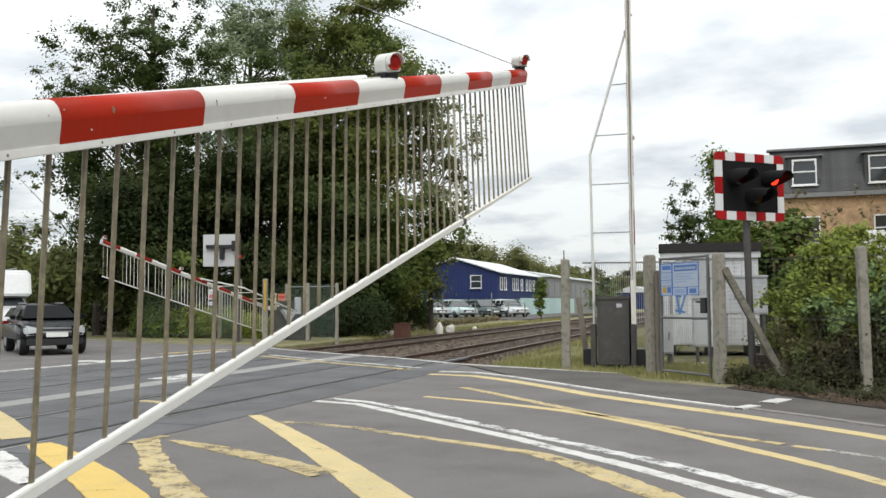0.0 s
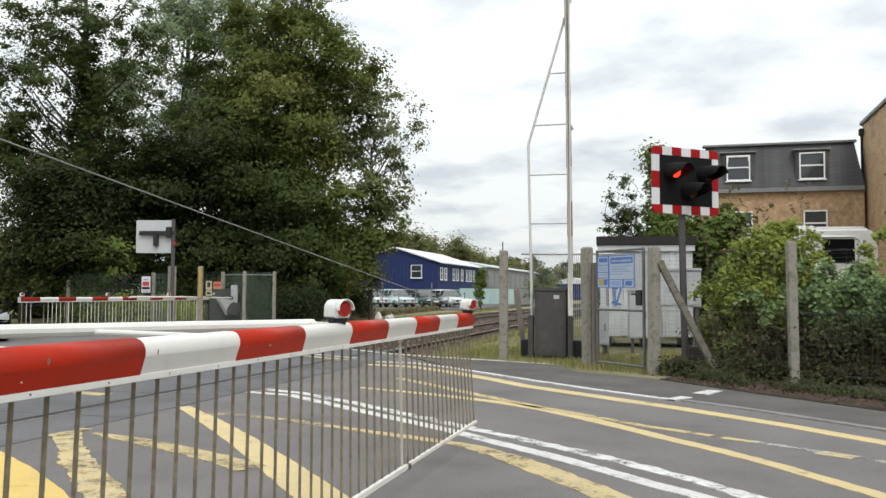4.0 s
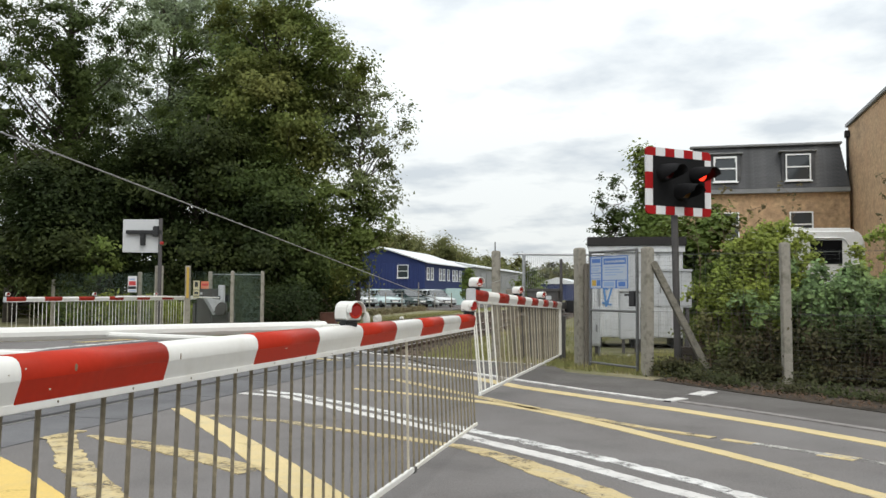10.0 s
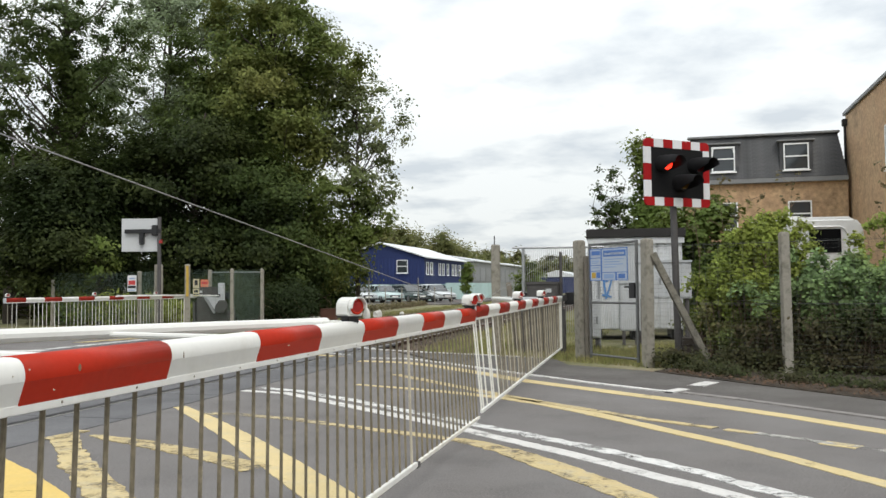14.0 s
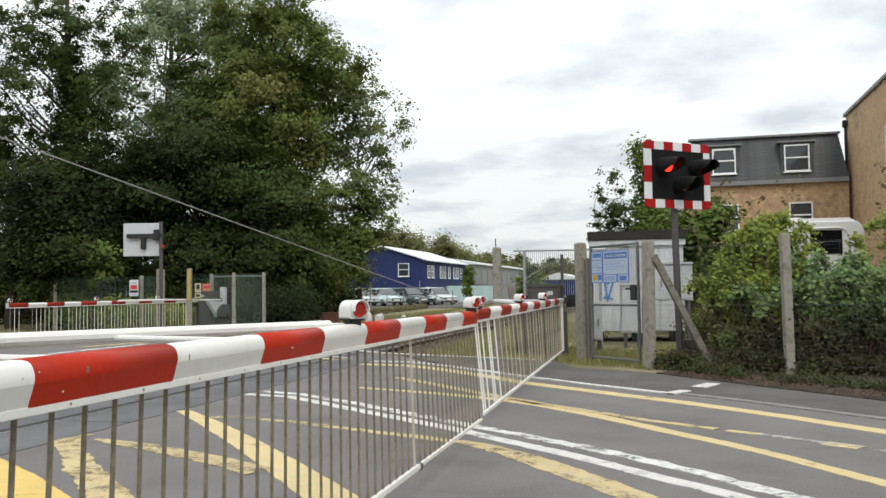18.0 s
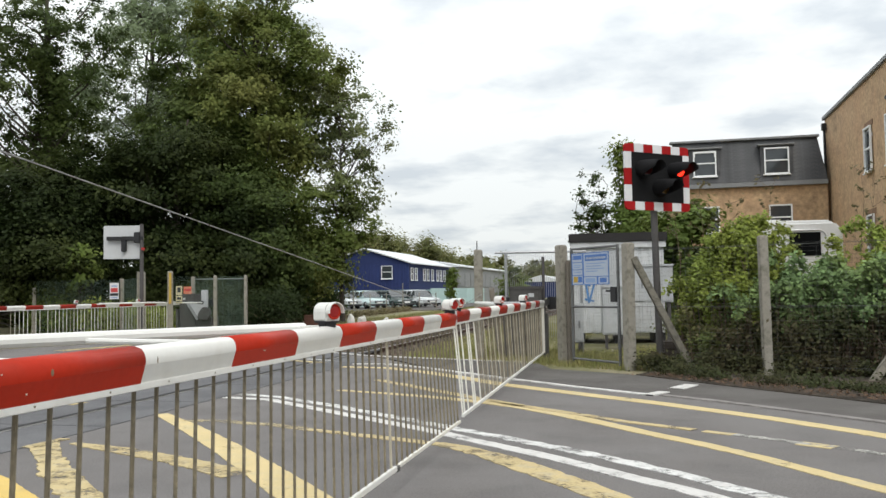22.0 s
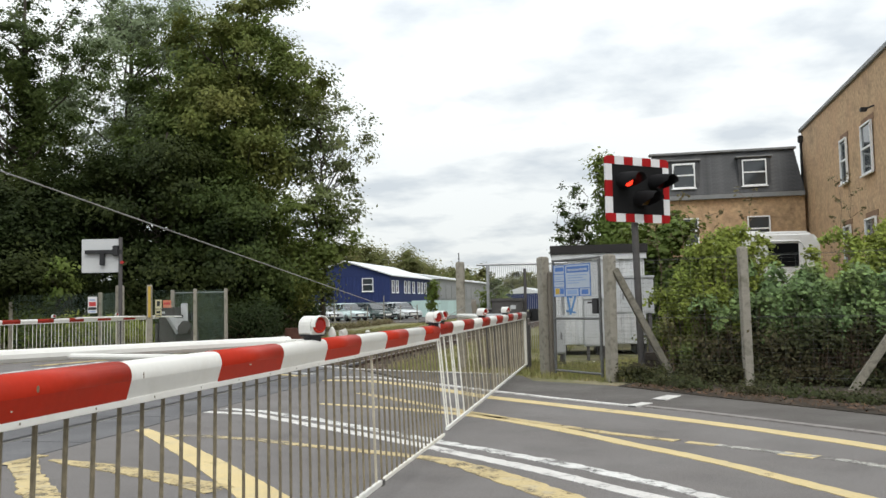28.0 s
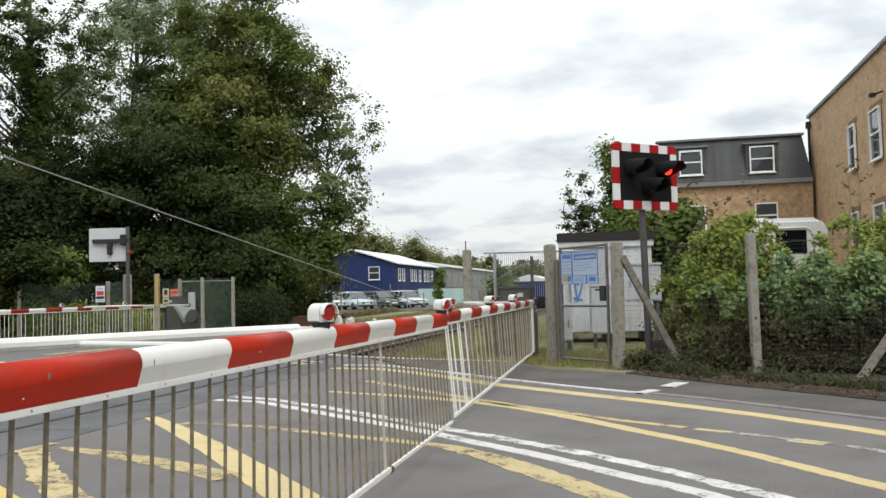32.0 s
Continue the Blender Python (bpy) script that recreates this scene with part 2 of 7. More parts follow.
WINDOW_WHITE = material("white_window_frame", (0.82, 0.83, 0.84), 0.4, var=0.03, bump=0.0)
GLASS = material("window_glass", (0.035, 0.042, 0.048), 0.06, var=0.1, scale=1, fine=3, bump=0.0, spec=0.8)
LEAD = material("lead_trim", (0.22, 0.225, 0.23), 0.6, var=0.15)
RED_LENS = material("red_lens", (0.30, 0.012, 0.01), 0.2, var=0.05, bump=0.0, coat=0.5)
RED_GLOW = material("lit_red_lens", (1.0, 0.03, 0.012), 0.3, var=0.02, bump=0.0, emit=3.0)
DARK_LENS = material("unlit_lens", (0.05, 0.006, 0.006), 0.15, var=0.05, bump=0.0)
AMBER_LENS = material("unlit_amber_lens", (0.09, 0.045, 0.01), 0.15, var=0.05, bump=0.0)
BARK = material("bark", (0.06, 0.05, 0.04), 0.95, var=0.35, scale=3, fine=25, bump=0.6)


def leaves(name, a, b, scale=0.35, island=0.5):
    return material(name, a, 0.6, var=0.3, scale=scale, fine=2, bump=0.0, island=island, trans=0.32, second=b, amount=0.75, spec=0.16)


LEAF_DARK = leaves("dark_leaves", (0.051, 0.078, 0.020), (0.080, 0.099, 0.026))
LEAF_OLIVE = leaves("olive_leaves", (0.118, 0.172, 0.039), (0.155, 0.168, 0.042))
LEAF_GREY = leaves("silvery_leaves", (0.25, 0.30, 0.19), (0.17, 0.22, 0.11))
LEAF_MID = leaves("mid_green_leaves", (0.105, 0.150, 0.042), (0.135, 0.165, 0.055))
LEAF_AMBER = leaves("amber_tinged_leaves", (0.132, 0.174, 0.044), (0.158, 0.154, 0.045))
LEAF_SLIM = leaves("grey_green_leaves", (0.13, 0.165, 0.070), (0.18, 0.19, 0.085))
# dark green, lowered further so the colour carries the shade between clumps
LEAF_DEEP = leaves("gap_shaded_green_leaves", (0.024, 0.038, 0.010), (0.050, 0.060, 0.015))
LEAF_BRIGHT = leaves("bright_leaves", (0.25, 0.29, 0.055), (0.17, 0.22, 0.05), 0.9, 0.9)
LEAF_BRAMBLE = leaves("bramble_leaves", (0.165, 0.25, 0.10), (0.21, 0.25, 0.075), 0.9, 0.9)
# brown-green leaves, with the shade of the hedge's gaps put into the colour
LEAF_THICKET = leaves("shaded_thicket_leaves", (0.058, 0.066, 0.027), (0.083, 0.062, 0.036), 0.9, 0.9)
LEAF_IVY = leaves("ivy_leaves", (0.120, 0.155, 0.046), (0.145, 0.118, 0.055), 0.9, 0.9)
# ground ivy darkened in its colour for the shade under hedge and fence
LEAF_FOOT = leaves("shaded_ground_ivy", (0.044, 0.054, 0.019), (0.058, 0.042, 0.024), 0.9, 0.9)
LEAF_PALE = leaves("pale_olive_leaves", (0.150, 0.165, 0.055), (0.115, 0.135, 0.045))
LITTER = material("fallen_leaf", (0.088, 0.050, 0.028), 0.9, var=0.3, scale=1, fine=6, bump=0.0, island=0.9)
LEAF_DRY = leaves("dry_bramble_leaves", (0.17, 0.15, 0.075), (0.13, 0.10, 0.065), 0.9)
DRY = material("dry_stems", (0.17, 0.12, 0.08), 0.9, var=0.3, scale=1, fine=6, bump=0.0, island=0.6)
EARTH = material("dark_earth", (0.042, 0.034, 0.025), 0.95, var=0.4, scale=1.5, fine=30, bump=0.8, second=(0.065, 0.047, 0.031), amount=0.6)

# ---- building helpers ----


def cuboid(bm, x0, x1, y0, y1, z0, z1, bevel=0.0, m=None):
    r = bmesh.ops.create_cube(bm, size=1.0)
    vs = r["verts"]
    bmesh.ops.scale(bm, vec=(x1 - x0, y1 - y0, z1 - z0), verts=vs)
    bmesh.ops.translate(bm, vec=((x0 + x1) / 2, (y0 + y1) / 2, (z0 + z1) / 2), verts=vs)
    if bevel:
        es = list({e for v in vs for e in v.link_edges})
        r = bmesh.ops.bevel(bm, geom=es, offset=bevel, segments=2, affect="EDGES")
        vs = list({v for f in r["faces"] for v in f.verts} | {v for v in vs if v.is_valid})
    if m is not None:
        bmesh.ops.transform(bm, matrix=m, verts=vs)
    return vs


def tube(bm, a, b, r, seg=8, r2=None, caps=True):
    a, b = Vector(a), Vector(b)
    d = b - a
    m = Matrix.Translation((a + b) / 2) @ d.to_track_quat("Z", "Y").to_matrix().to_4x4()
    return bmesh.ops.create_cone(bm, cap_ends=caps, segments=seg, radius1=r, radius2=r if r2 is None else r2, depth=d.length, matrix=m)["verts"]


def prism(bm, outline, z0, z1, m=None):
    """Extrude an outline in x, y from z0 to z1."""
    lo = [bm.verts.new((x, y, z0)) for x, y in outline]
    hi = [bm.verts.new((x, y, z1)) for x, y in outline]
    n = len(outline)
    bm.faces.new(lo[::-1])
    bm.faces.new(hi)
    for i in range(n):
        bm.faces.new((lo[i], lo[(i + 1) % n], hi[(i + 1) % n], hi[i]))
    if m is not None:
        bmesh.ops.transform(bm, matrix=m, verts=lo + hi)
    return lo + hi


def mesh_of(name, bm, mat, smooth=False):
    bmesh.ops.recalc_face_normals(bm, faces=bm.faces)
    me = bpy.data.meshes.new(name)
    bm.to_mesh(me)
    bm.free()
    me.materials.append(mat)
    if smooth:
        for p in me.polygons:
            p.use_smooth = True
    return me


def part(name, bm, mat, parent=None, label="", at=None, smooth=False):
    ob = new(name, mesh_of(name, bm, mat, smooth) if isinstance(bm, bmesh.types.BMesh) else bm)
    if parent is not None:
        ob.parent = parent
    if at is not None:
        ob.matrix_basis = at
    if label:
        ob["label"] = label
    return ob


def thing(name, label, category, at=None, group="", kind=""):
    ob = new(name)
    ob.empty_display_size = 0.2
    if at is not None:
        ob.matrix_basis = at
    return tagged(ob, label, category, group, kind)


def B():
    return bmesh.new()


def sheet(name, verts, faces, mat):
    me = bpy.data.meshes.new(name)
    me.from_pydata(verts, [], faces)
    me.materials.append(mat)
    return me


def box_part(name, dims, mat, parent, label="", bevel=0.0, at=None):
    bm = B()
    cuboid(bm, *dims, bevel=bevel)
    return part(name, bm, mat, parent, label, at)


# ---- ground, road and tracks ----
def ground_sheet():
    """One sheet to the horizon, finer near the crossing, with slight unevenness."""
    xs = [-1800, -600, -200, -90] + [-60 + 3 * i for i in range(41)] + [90, 200, 600, 1800]
    ys = [-1500, -300, -60] + [-20 + 4 * i for i in range(46)] + [200, 260, 400, 900, 2500]
    vs = [(x, y, -0.22 + (0.05 * noise.noise((x * 0.2, y * 0.2, 0)) if abs(x) < 80 and y < 150 else 0)) for y in ys for x in xs]
    n = len(xs)
    fs = [(j * n + i, j * n + i + 1, (j + 1) * n + i + 1, (j + 1) * n + i) for j in range(len(ys) - 1) for i in range(n - 1)]
    return tagged(new("ground", sheet("ground", vs, fs, GRASS)), "rough dry grass and earth around the crossing", "ground", kind="structure")


ground_sheet()


def slab(name, outline, z0, z1, mat, label, category="road"):
    bm = B()
    prism(bm, outline, z0, z1)
    return tagged(part(name, bm, mat), label, category, kind="structure")


road = slab("road", [(14.2, -6.9), (9.7, 0.15), (4.4, 6.15), (2.1, 8.55), (1.52, 9.08), (0.8, 9.81), (0.2, 10.31), (-1.1, 11.4), (-2.45, 12.5), (-3.6, 13.6), (-5.0, 15.6), (-7.25, 17.5),
                     (-9.05, 18.4), (-11.4, 19.85), (-13.4, 22.0), (-15.5, 21.6), (-19, 23), (-30, 27), (-70, 36), (-70, 8), (-30, -2), (-14, -9)],
            -0.3, 0.0, ASPHALT, "worn grey asphalt road running over the level crossing")
pavement = slab("pavement", [(14.05, -7), (9.55, 0), (4.25, 6.0), (1.95, 8.42), (0.7, 9.7), (0.1, 10.2), (-1.15, 11.34), (-2.45, 12.5), (-3.5, 13.6), (-4.9, 15.6),
                             (-1.9, 14.62), (-1.5, 13.4), (-0.28, 12.6), (0.8, 11.3), (2.2, 9.75), (4.8, 6.9), (11, 0.5), (16, -6)],
                -0.3, 0.005, PAVING, "dark asphalt pavement beside the road", "pavement")


KERB = material("kerb_stone", (0.215, 0.20, 0.19), 0.9, var=0.2, scale=2.5, fine=40, bump=0.3, stain=(0.13, 0.12, 0.11), stained=0.5)


def kerb():
    """Flush kerb stones along the pavement edge, each with a joint."""
    k = tagged(new("kerb"), "row of flush grey kerb stones along the pavement", "kerb", kind="structure")
    pts = [(0.16, 10.20), (0.74, 9.72), (1.99, 8.46), (4.29, 6.04), (9.59, 0.06)]
    for (ax, ay), (bx, by) in zip(pts, pts[1:]):
        d = math.hypot(bx - ax, by - ay)
        n = max(1, round(d / 0.9))
        bm = B()
        cuboid(bm, 0.004, d / n - 0.004, -0.11, 0.0, -0.12, 0.014, 0.005)
        me = mesh_of("kerb_stone", bm, KERB)
        for i in range(n):
            part("kerb_stone", me, None, k, at=pose(ax + (bx - ax) * i / n, ay + (by - ay) * i / n, 0, 0, 0, math.degrees(math.atan2(by - ay, bx - ax))))


kerb()
RAILS = (-5.80, -7.24, -9.60, -11.04)


def crossing_deck():
    """Rubber panels between and beside the rails, with joints, and the pale strip between the tracks."""
    deck = tagged(new("crossing_deck"), "dark grey rubber crossing panels set between the rails", "crossing deck", kind="structure")

    def row(x0, x1, mat, name, lo, hi, step):
        y = lo
        while y < hi - 0.1:
            e = min(y + step, hi)
            bm = B()
            cuboid(bm, x0, x1, y + 0.005, e - 0.005, -0.04, 0.006, 0.004)
            part(name, bm, mat, deck)
            y = e
    for x in RAILS:
        # no groove is cut: a flat black strip paints its shade
        bm = B()
        cuboid(bm, x - 0.105, x + 0.105, 0.0, 18.0, -0.03, 0.0022)
        part("flangeway", bm, FLANGEWAY, deck, "flat black strip painted as the dark groove beside the rail")
        side = 1 if x in (RAILS[0], RAILS[2]) else -1
        a, b = sorted((x + side * 0.036, x + side * 0.108))
        bm = B()
        cuboid(bm, a, b, 0.0, 18.0, -0.03, 0.0045)
        part("filler", bm, PANEL, deck, "rubber filler on the outer side of the rail")
    row(-5.69, -4.99, PANEL, "panel", 0.0, 15.4, 1.8)
    row(-7.13, -5.91, PANEL, "panel", 0.0, 17.0, 1.8)
    row(-8.2, -7.34, PANEL, "panel", 0.0, 17.6, 1.8)
    row(-8.66, -8.21, CONCRETE_STRIP, "strip", 0.0, 18.0, 3.6)
    row(-9.50, -8.67, PANEL, "panel", 0.0, 18.4, 1.8)
    row(-10.93, -9.71, PANEL, "panel", 0.0, 19.0, 1.8)
    row(-12.2, -11.15, PANEL, "panel", 0.0, 20.0, 1.8)


crossing_deck()


def tracks():
    bm = B()
    for c in (-6.52, -10.32):
        vs = [(c - 2.2, -0.24), (c - 1.7, -0.10), (c + 1.7, -0.10), (c + 2.2, -0.24)]
        prism(bm, vs, -250, -13.5, pose(0, 0, 0, 90))
    bed = part("ballast_bed", bm, BALLAST)
    tagged(bed, "brown stone ballast under the tracks", "ballast", kind="structure")
    for i, c in enumerate((-6.52, -10.32)):
        track = thing("railway_track", "steel running rails on dark timber sleepers in brown ballast", "railway track", group="railway tracks")
        for x in (c - 0.72, c + 0.72):
            bm = B()
            prism(bm, [(-0.07, -0.155), (0.07, -0.155), (0.07, -0.14), (0.012, -0.12), (0.012, -0.04), (0.035, -0.03), (0.035, -0.001), (-0.035, -0.001),
                       (-0.035, -0.03), (-0.012, -0.04), (-0.012, -0.12), (-0.07, -0.14)], -250, 30, pose(0, 0, 0, 90))
            r = part("rail", bm, RUST, track, at=pose(x, 0, 0))
            bm = B()
            cuboid(bm, -0.024, 0.024, -30, 250, -0.001, 0.004)
            part("railhead", bm, RAIL_TOP, r, "bright polished running surface")
        bm = B()
        cuboid(bm, -1.3, 1.3, -0.13, 0.13, -0.22, -0.075, 0.012)
        me = mesh_of("sleeper", bm, TIMBER)
        y = 19.0 + i
        while y < 120:
            part("sleeper", me, None, track, at=pose(c, y, 0))
            y += 0.7


tracks()


def ballast_stones():
    """Loose broken stones over the ballast beds near the crossing."""
    rng = np.random.default_rng(91)
    k = 9000
    y = 15.5 + 40 * rng.random(k) ** 1.7
    x = np.where(rng.random(k) < 0.5, -6.52, -10.32) + rng.uniform(-1.75, 1.75, k)
    c = np.c_[x, y, np.full(k, -0.095)][:, None, :]
    d = np.array([(1, 0, 0), (-1, 0, 0), (0, 1, 0), (0, -1, 0), (0, 0, 1), (0, 0, -1)], float)
    d = d[None] * rng.uniform(0.022, 0.058, (k, 6, 1)) + rng.normal(size=(k, 6, 3)) * 0.010
    tri = np.array([(0, 2, 4), (2, 1, 4), (1, 3, 4), (3, 0, 4), (2, 0, 5), (1, 2, 5), (3, 1, 5), (0, 3, 5)])
    me = bpy.data.meshes.new("ballast_stones")
    me.from_pydata((c + d).reshape(-1, 3).tolist(), [], (np.arange(k)[:, None, None] * 6 + tri[None]).reshape(-1, 3).tolist())
    me.materials.append(BALLAST_STONE)
    tagged(new("ballast_stones", me), "loose brown and grey broken stones between the rails", "ballast", kind="stuff")


BALLAST_STONE = material("ballast_stone", (0.14, 0.108, 0.082), 0.95, var=0.3, scale=3.0, fine=30, bump=0.3, second=(0.075, 0.056, 0.045), amount=0.6, island=0.9)
ballast_stones()


def stroke(pts, width, name, mat, label, z=0.005, rag=0.007):
    """A painted line along pts; width may be one number or one a point."""
    ws = width if isinstance(width, (list, tuple)) else [width] * len(pts)
    rng = random.Random(round(pts[0][0] * 100) + 7)
    # even steps with slightly ragged edges
    fine, fw = [], []
    for (p, q), (w0, w1) in zip(zip(pts, pts[1:]), zip(ws, ws[1:])):
        n = max(1, int(math.hypot(q[0] - p[0], q[1] - p[1]) / 0.07))
        for k in range(n):
            f = k / n
            fine.append((p[0] + (q[0] - p[0]) * f, p[1] + (q[1] - p[1]) * f))
            fw.append(w0 + (w1 - w0) * f)
    fine.append(pts[-1])
    fw.append(ws[-1])
    left, right = [], []
    m = len(fine)
    for i, (x, y) in enumerate(fine):
        ax, ay = fine[max(0, i - 3)]
        bx, by = fine[min(m - 1, i + 3)]
        d = math.hypot(bx - ax, by - ay)
        nx, ny = -(by - ay) / d, (bx - ax) / d
        for side, s in ((left, 1), (right, -1)):
            h = s * (fw[i] / 2 + rng.uniform(-rag, rag) * (0.6 + 0.8 * noise.noise((x * 6, y * 6, s))))
            side.append((x + nx * h, y + ny * h))
    bm = B()
    lo = [bm.verts.new((x, y, -0.002)) for x, y in left], [bm.verts.new((x, y, -0.002)) for x, y in right]
    hi = [bm.verts.new((x, y, z)) for x, y in left], [bm.verts.new((x, y, z)) for x, y in right]
    for i in range(m - 1):
        bm.faces.new((hi[0][i], hi[0][i + 1], hi[1][i + 1], hi[1][i]))
        bm.faces.new((lo[0][i], lo[0][i + 1], hi[0][i + 1], hi[0][i]))
        bm.faces.new((lo[1][i], lo[1][i + 1], hi[1][i + 1], hi[1][i]))
    return tagged(part(name, bm, mat), label, "road marking", "road markings", "structure")


YL, WL = "yellow painted line worn on the asphalt", "white painted road line worn on the asphalt"
stroke([(-5.01, 13.6), (-4.14, 13.42), (-3.36, 12.79), (-2.3, 11.66), (-1.86, 11.13), (-1.2, 10.56), (-0.49, 9.95), (0.11, 9.45), (0.59, 8.98), (1.08, 8.5), (1.71, 7.78), (3.4, 5.6), (6.5, 1.5)], [0.18, 0.2, 0.22, 0.22, 0.22, 0.22, 0.22, 0.21, 0.2, 0.19, 0.19, 0.18, 0.18], "yellow_line", YELLOW, YL)
stroke([(-4.99, 14.12), (-4.31, 14.07), (-3.57, 13.5), (-2.48, 12.42), (-1.86, 11.8), (-0.9, 10.91), (-0.03, 10.2)], 0.10, "white_line", WHITE_LINE, WL, z=0.013)
stroke([(-0.03, 10.14), (0.16, 10.46)], 0.15, "white_mark", WHITE_LINE, "short white painted mark at the pavement edge", z=0.015)
stroke([(0.30, 10.78), (0.50, 11.26)], 0.19, "white_mark", WHITE_LINE, "short white painted mark on the pavement", z=0.015, rag=0.014)
stroke([(-13.0, 21.0), (-11.42, 19.84), (-9.05, 18.4), (-7.25, 17.45), (-5.41, 16.05), (-4.11, 15.43), (-1.92, 14.56)], 0.09, "white_line", WHITE_LINE, WL, z=0.013)
stroke([(-10.5, 17.6), (-8.6, 16.4), (-6.9, 15.5), (-5.6, 14.75)], 0.10, "white_line", WHITE_WORN, WL, z=0.012)
stroke([(-10.5, 17.2), (-8.6, 16.0), (-6.9, 15.05), (-5.6, 14.3)], 0.16, "yellow_line", YELLOW_WORN, YL, z=0.012)
stroke([(-3.84, 10.31), (-3.0, 9.99), (-2.5, 9.77), (-1.78, 9.36), (-1.27, 8.97), (-0.79, 8.45), (-0.38, 7.96), (0.01, 7.47), (0.34, 7.1), (0.6, 6.77), (0.81, 6.48), (1.03, 6.13), (1.25, 5.79), (2.6, 3.8), (4.5, 1.0)], [0.10, 0.13, 0.15, 0.17, 0.19, 0.18, 0.16, 0.15, 0.15, 0.14, 0.14, 0.14, 0.14, 0.14, 0.14], "yellow_line", YELLOW, YL, rag=0.012)
stroke([(-3.73, 11.6), (-2.98, 10.8), (-2.4, 10.2), (-1.87, 9.63), (-1.28, 9.05)], 0.14, "yellow_line", YELLOW_WORN, YL, rag=0.014)
stroke([(-1.28, 9.04), (-0.62, 8.47), (-0.22, 8.12), (0.14, 7.88), (0.36, 7.73)], [0.14, 0.12, 0.11, 0.10, 0.10], "yellow_line", YELLOW_WORN, "faded yellow line on the asphalt", z=0.007, rag=0.014)
stroke([(0.44, 7.68), (0.67, 7.53)], 0.10, "yellow_dash", YELLOW_WORN, "short yellow painted dash on the asphalt", rag=0.014)
stroke([(1.12, 7.19), (1.35, 7.03)], 0.15, "yellow_dash", YELLOW, "short yellow painted dash on the asphalt")
stroke([(-4.88, 9.76), (-4.35, 9.58), (-3.36, 8.89), (-2.47, 8.16), (-1.9, 7.71), (-1.34, 7.24), (-0.83, 6.83), (-0.45, 6.51), (-0.1, 6.18), (0.24, 5.83), (0.4, 5.62), (0.66, 5.36), (2.2, 3.1)], 0.135, "white_line", WHITE_WORN, WL, rag=0.030)
stroke([(-4.96, 9.47), (-4.3, 9.30), (-3.32, 8.52), (-2.52, 7.89), (-1.88, 7.39), (-1.26, 6.82), (-0.78, 6.41), (-0.41, 6.04), (-0.1, 5.72), (0.17, 5.48), (0.37, 5.26), (2.0, 2.8)], [0.11, 0.13, 0.14, 0.14, 0.14, 0.14, 0.14, 0.14, 0.14, 0.14, 0.14, 0.14], "white_line", WHITE_LINE, WL, rag=0.012)
stroke([(0.36, 5.66), (0.47, 5.58)], 0.10, "white_mark", WHITE_LINE, "white paint splash beside the line", z=0.007, rag=0.02)
stroke([(-4.46, 7.68), (-4.04, 7.66), (-3.4, 7.5), (-2.97, 7.29)], 0.12, "yellow_line", YELLOW_FAINT, "faded yellow line on the asphalt", rag=0.02)
stroke([(-2.97, 7.29), (-2.57, 7.13), (-2.06, 6.93), (-1.62, 6.74)], [0.11, 0.12, 0.13, 0.14], "yellow_line", YELLOW_WORN, YL, rag=0.02)
stroke([(-1.62, 6.74), (-1.4, 6.58), (-1.18, 6.37), (-0.95, 6.1), (-0.72, 5.82), (-0.45, 5.47), (-0.26, 5.22), (1.2, 3.3)], [0.12, 0.17, 0.20, 0.23, 0.24, 0.23, 0.22, 0.2], "yellow_line", YELLOW_WORN, YL, rag=0.022)
stroke([(-4.94, 8.05), (-4.33, 7.44), (-3.78, 6.86), (-3.22, 6.25), (-2.65, 5.60), (-2.18, 5.05), (-0.6, 3.2)], [0.13, 0.19, 0.22, 0.25, 0.28, 0.30, 0.3], "yellow_line", YELLOW, YL)
stroke([(-4.72, 6.34), (-4.28, 6.18), (-3.94, 6.04), (-3.32, 5.75), (-2.72, 5.40)], [0.07, 0.16, 0.20, 0.21, 0.24], "yellow_line", YELLOW_WORN, YL, z=0.007, rag=0.022)
stroke([(-4.95, 6.27), (-4.5, 5.78), (-4.0, 5.23), (-3.6, 4.85), (-3.2, 4.47), (-2.2, 3.4)], [0.24, 0.19, 0.22, 0.24, 0.24, 0.26], "yellow_line", YELLOW_WORN, YL, z=0.008, rag=0.03)
stroke([(-4.97, 6.08), (-4.93, 6.53)], 0.10, "yellow_mark", YELLOW_WORN, YL, z=0.009, rag=0.02)
stroke([(-5.7, 5.82), (-5.45, 5.66), (-4.72, 5.16), (-4.27, 4.85), (-3.63, 4.36), (-2.8, 3.65)], [0.2, 0.28, 0.31, 0.33, 0.34, 0.36], "yellow_line", YELLOW_FRESH, YL, z=0.009)
stroke([(-5.75, 5.36), (-5.35, 5.08), (-4.9, 4.78), (-4.5, 4.5)], [0.2, 0.26, 0.2, 0.10], "white_line", WHITE_LINE, WL, z=0.01, rag=0.012)
stroke([(-4.25, 4.25), (-3.9, 3.95)], 0.10, "white_mark", WHITE_WORN, WL, z=0.01)
stroke([(0.67, 7.53), (1.1, 7.22), (1.5, 6.93), (2.3, 6.1)], 0.09, "white_line", WHITE_FAINT, "faint remains of a painted line on the asphalt", z=0.006, rag=0.014)
stroke([(-7.06, 8.81), (-6.33, 8.66)], [0.12, 0.22], "yellow_mark", YELLOW_WORN, YL, z=0.012)
stroke([(-8.78, 11.4), (-8.72, 12.5)], 0.5, "white_mark", WHITE_WORN, "worn white painted block between the tracks", z=0.011)
stroke([(-13.4, 14.6), (-12.2, 14.9)], 0.35, "white_mark", WHITE_LINE, "worn white painted block on the road", z=0.011)
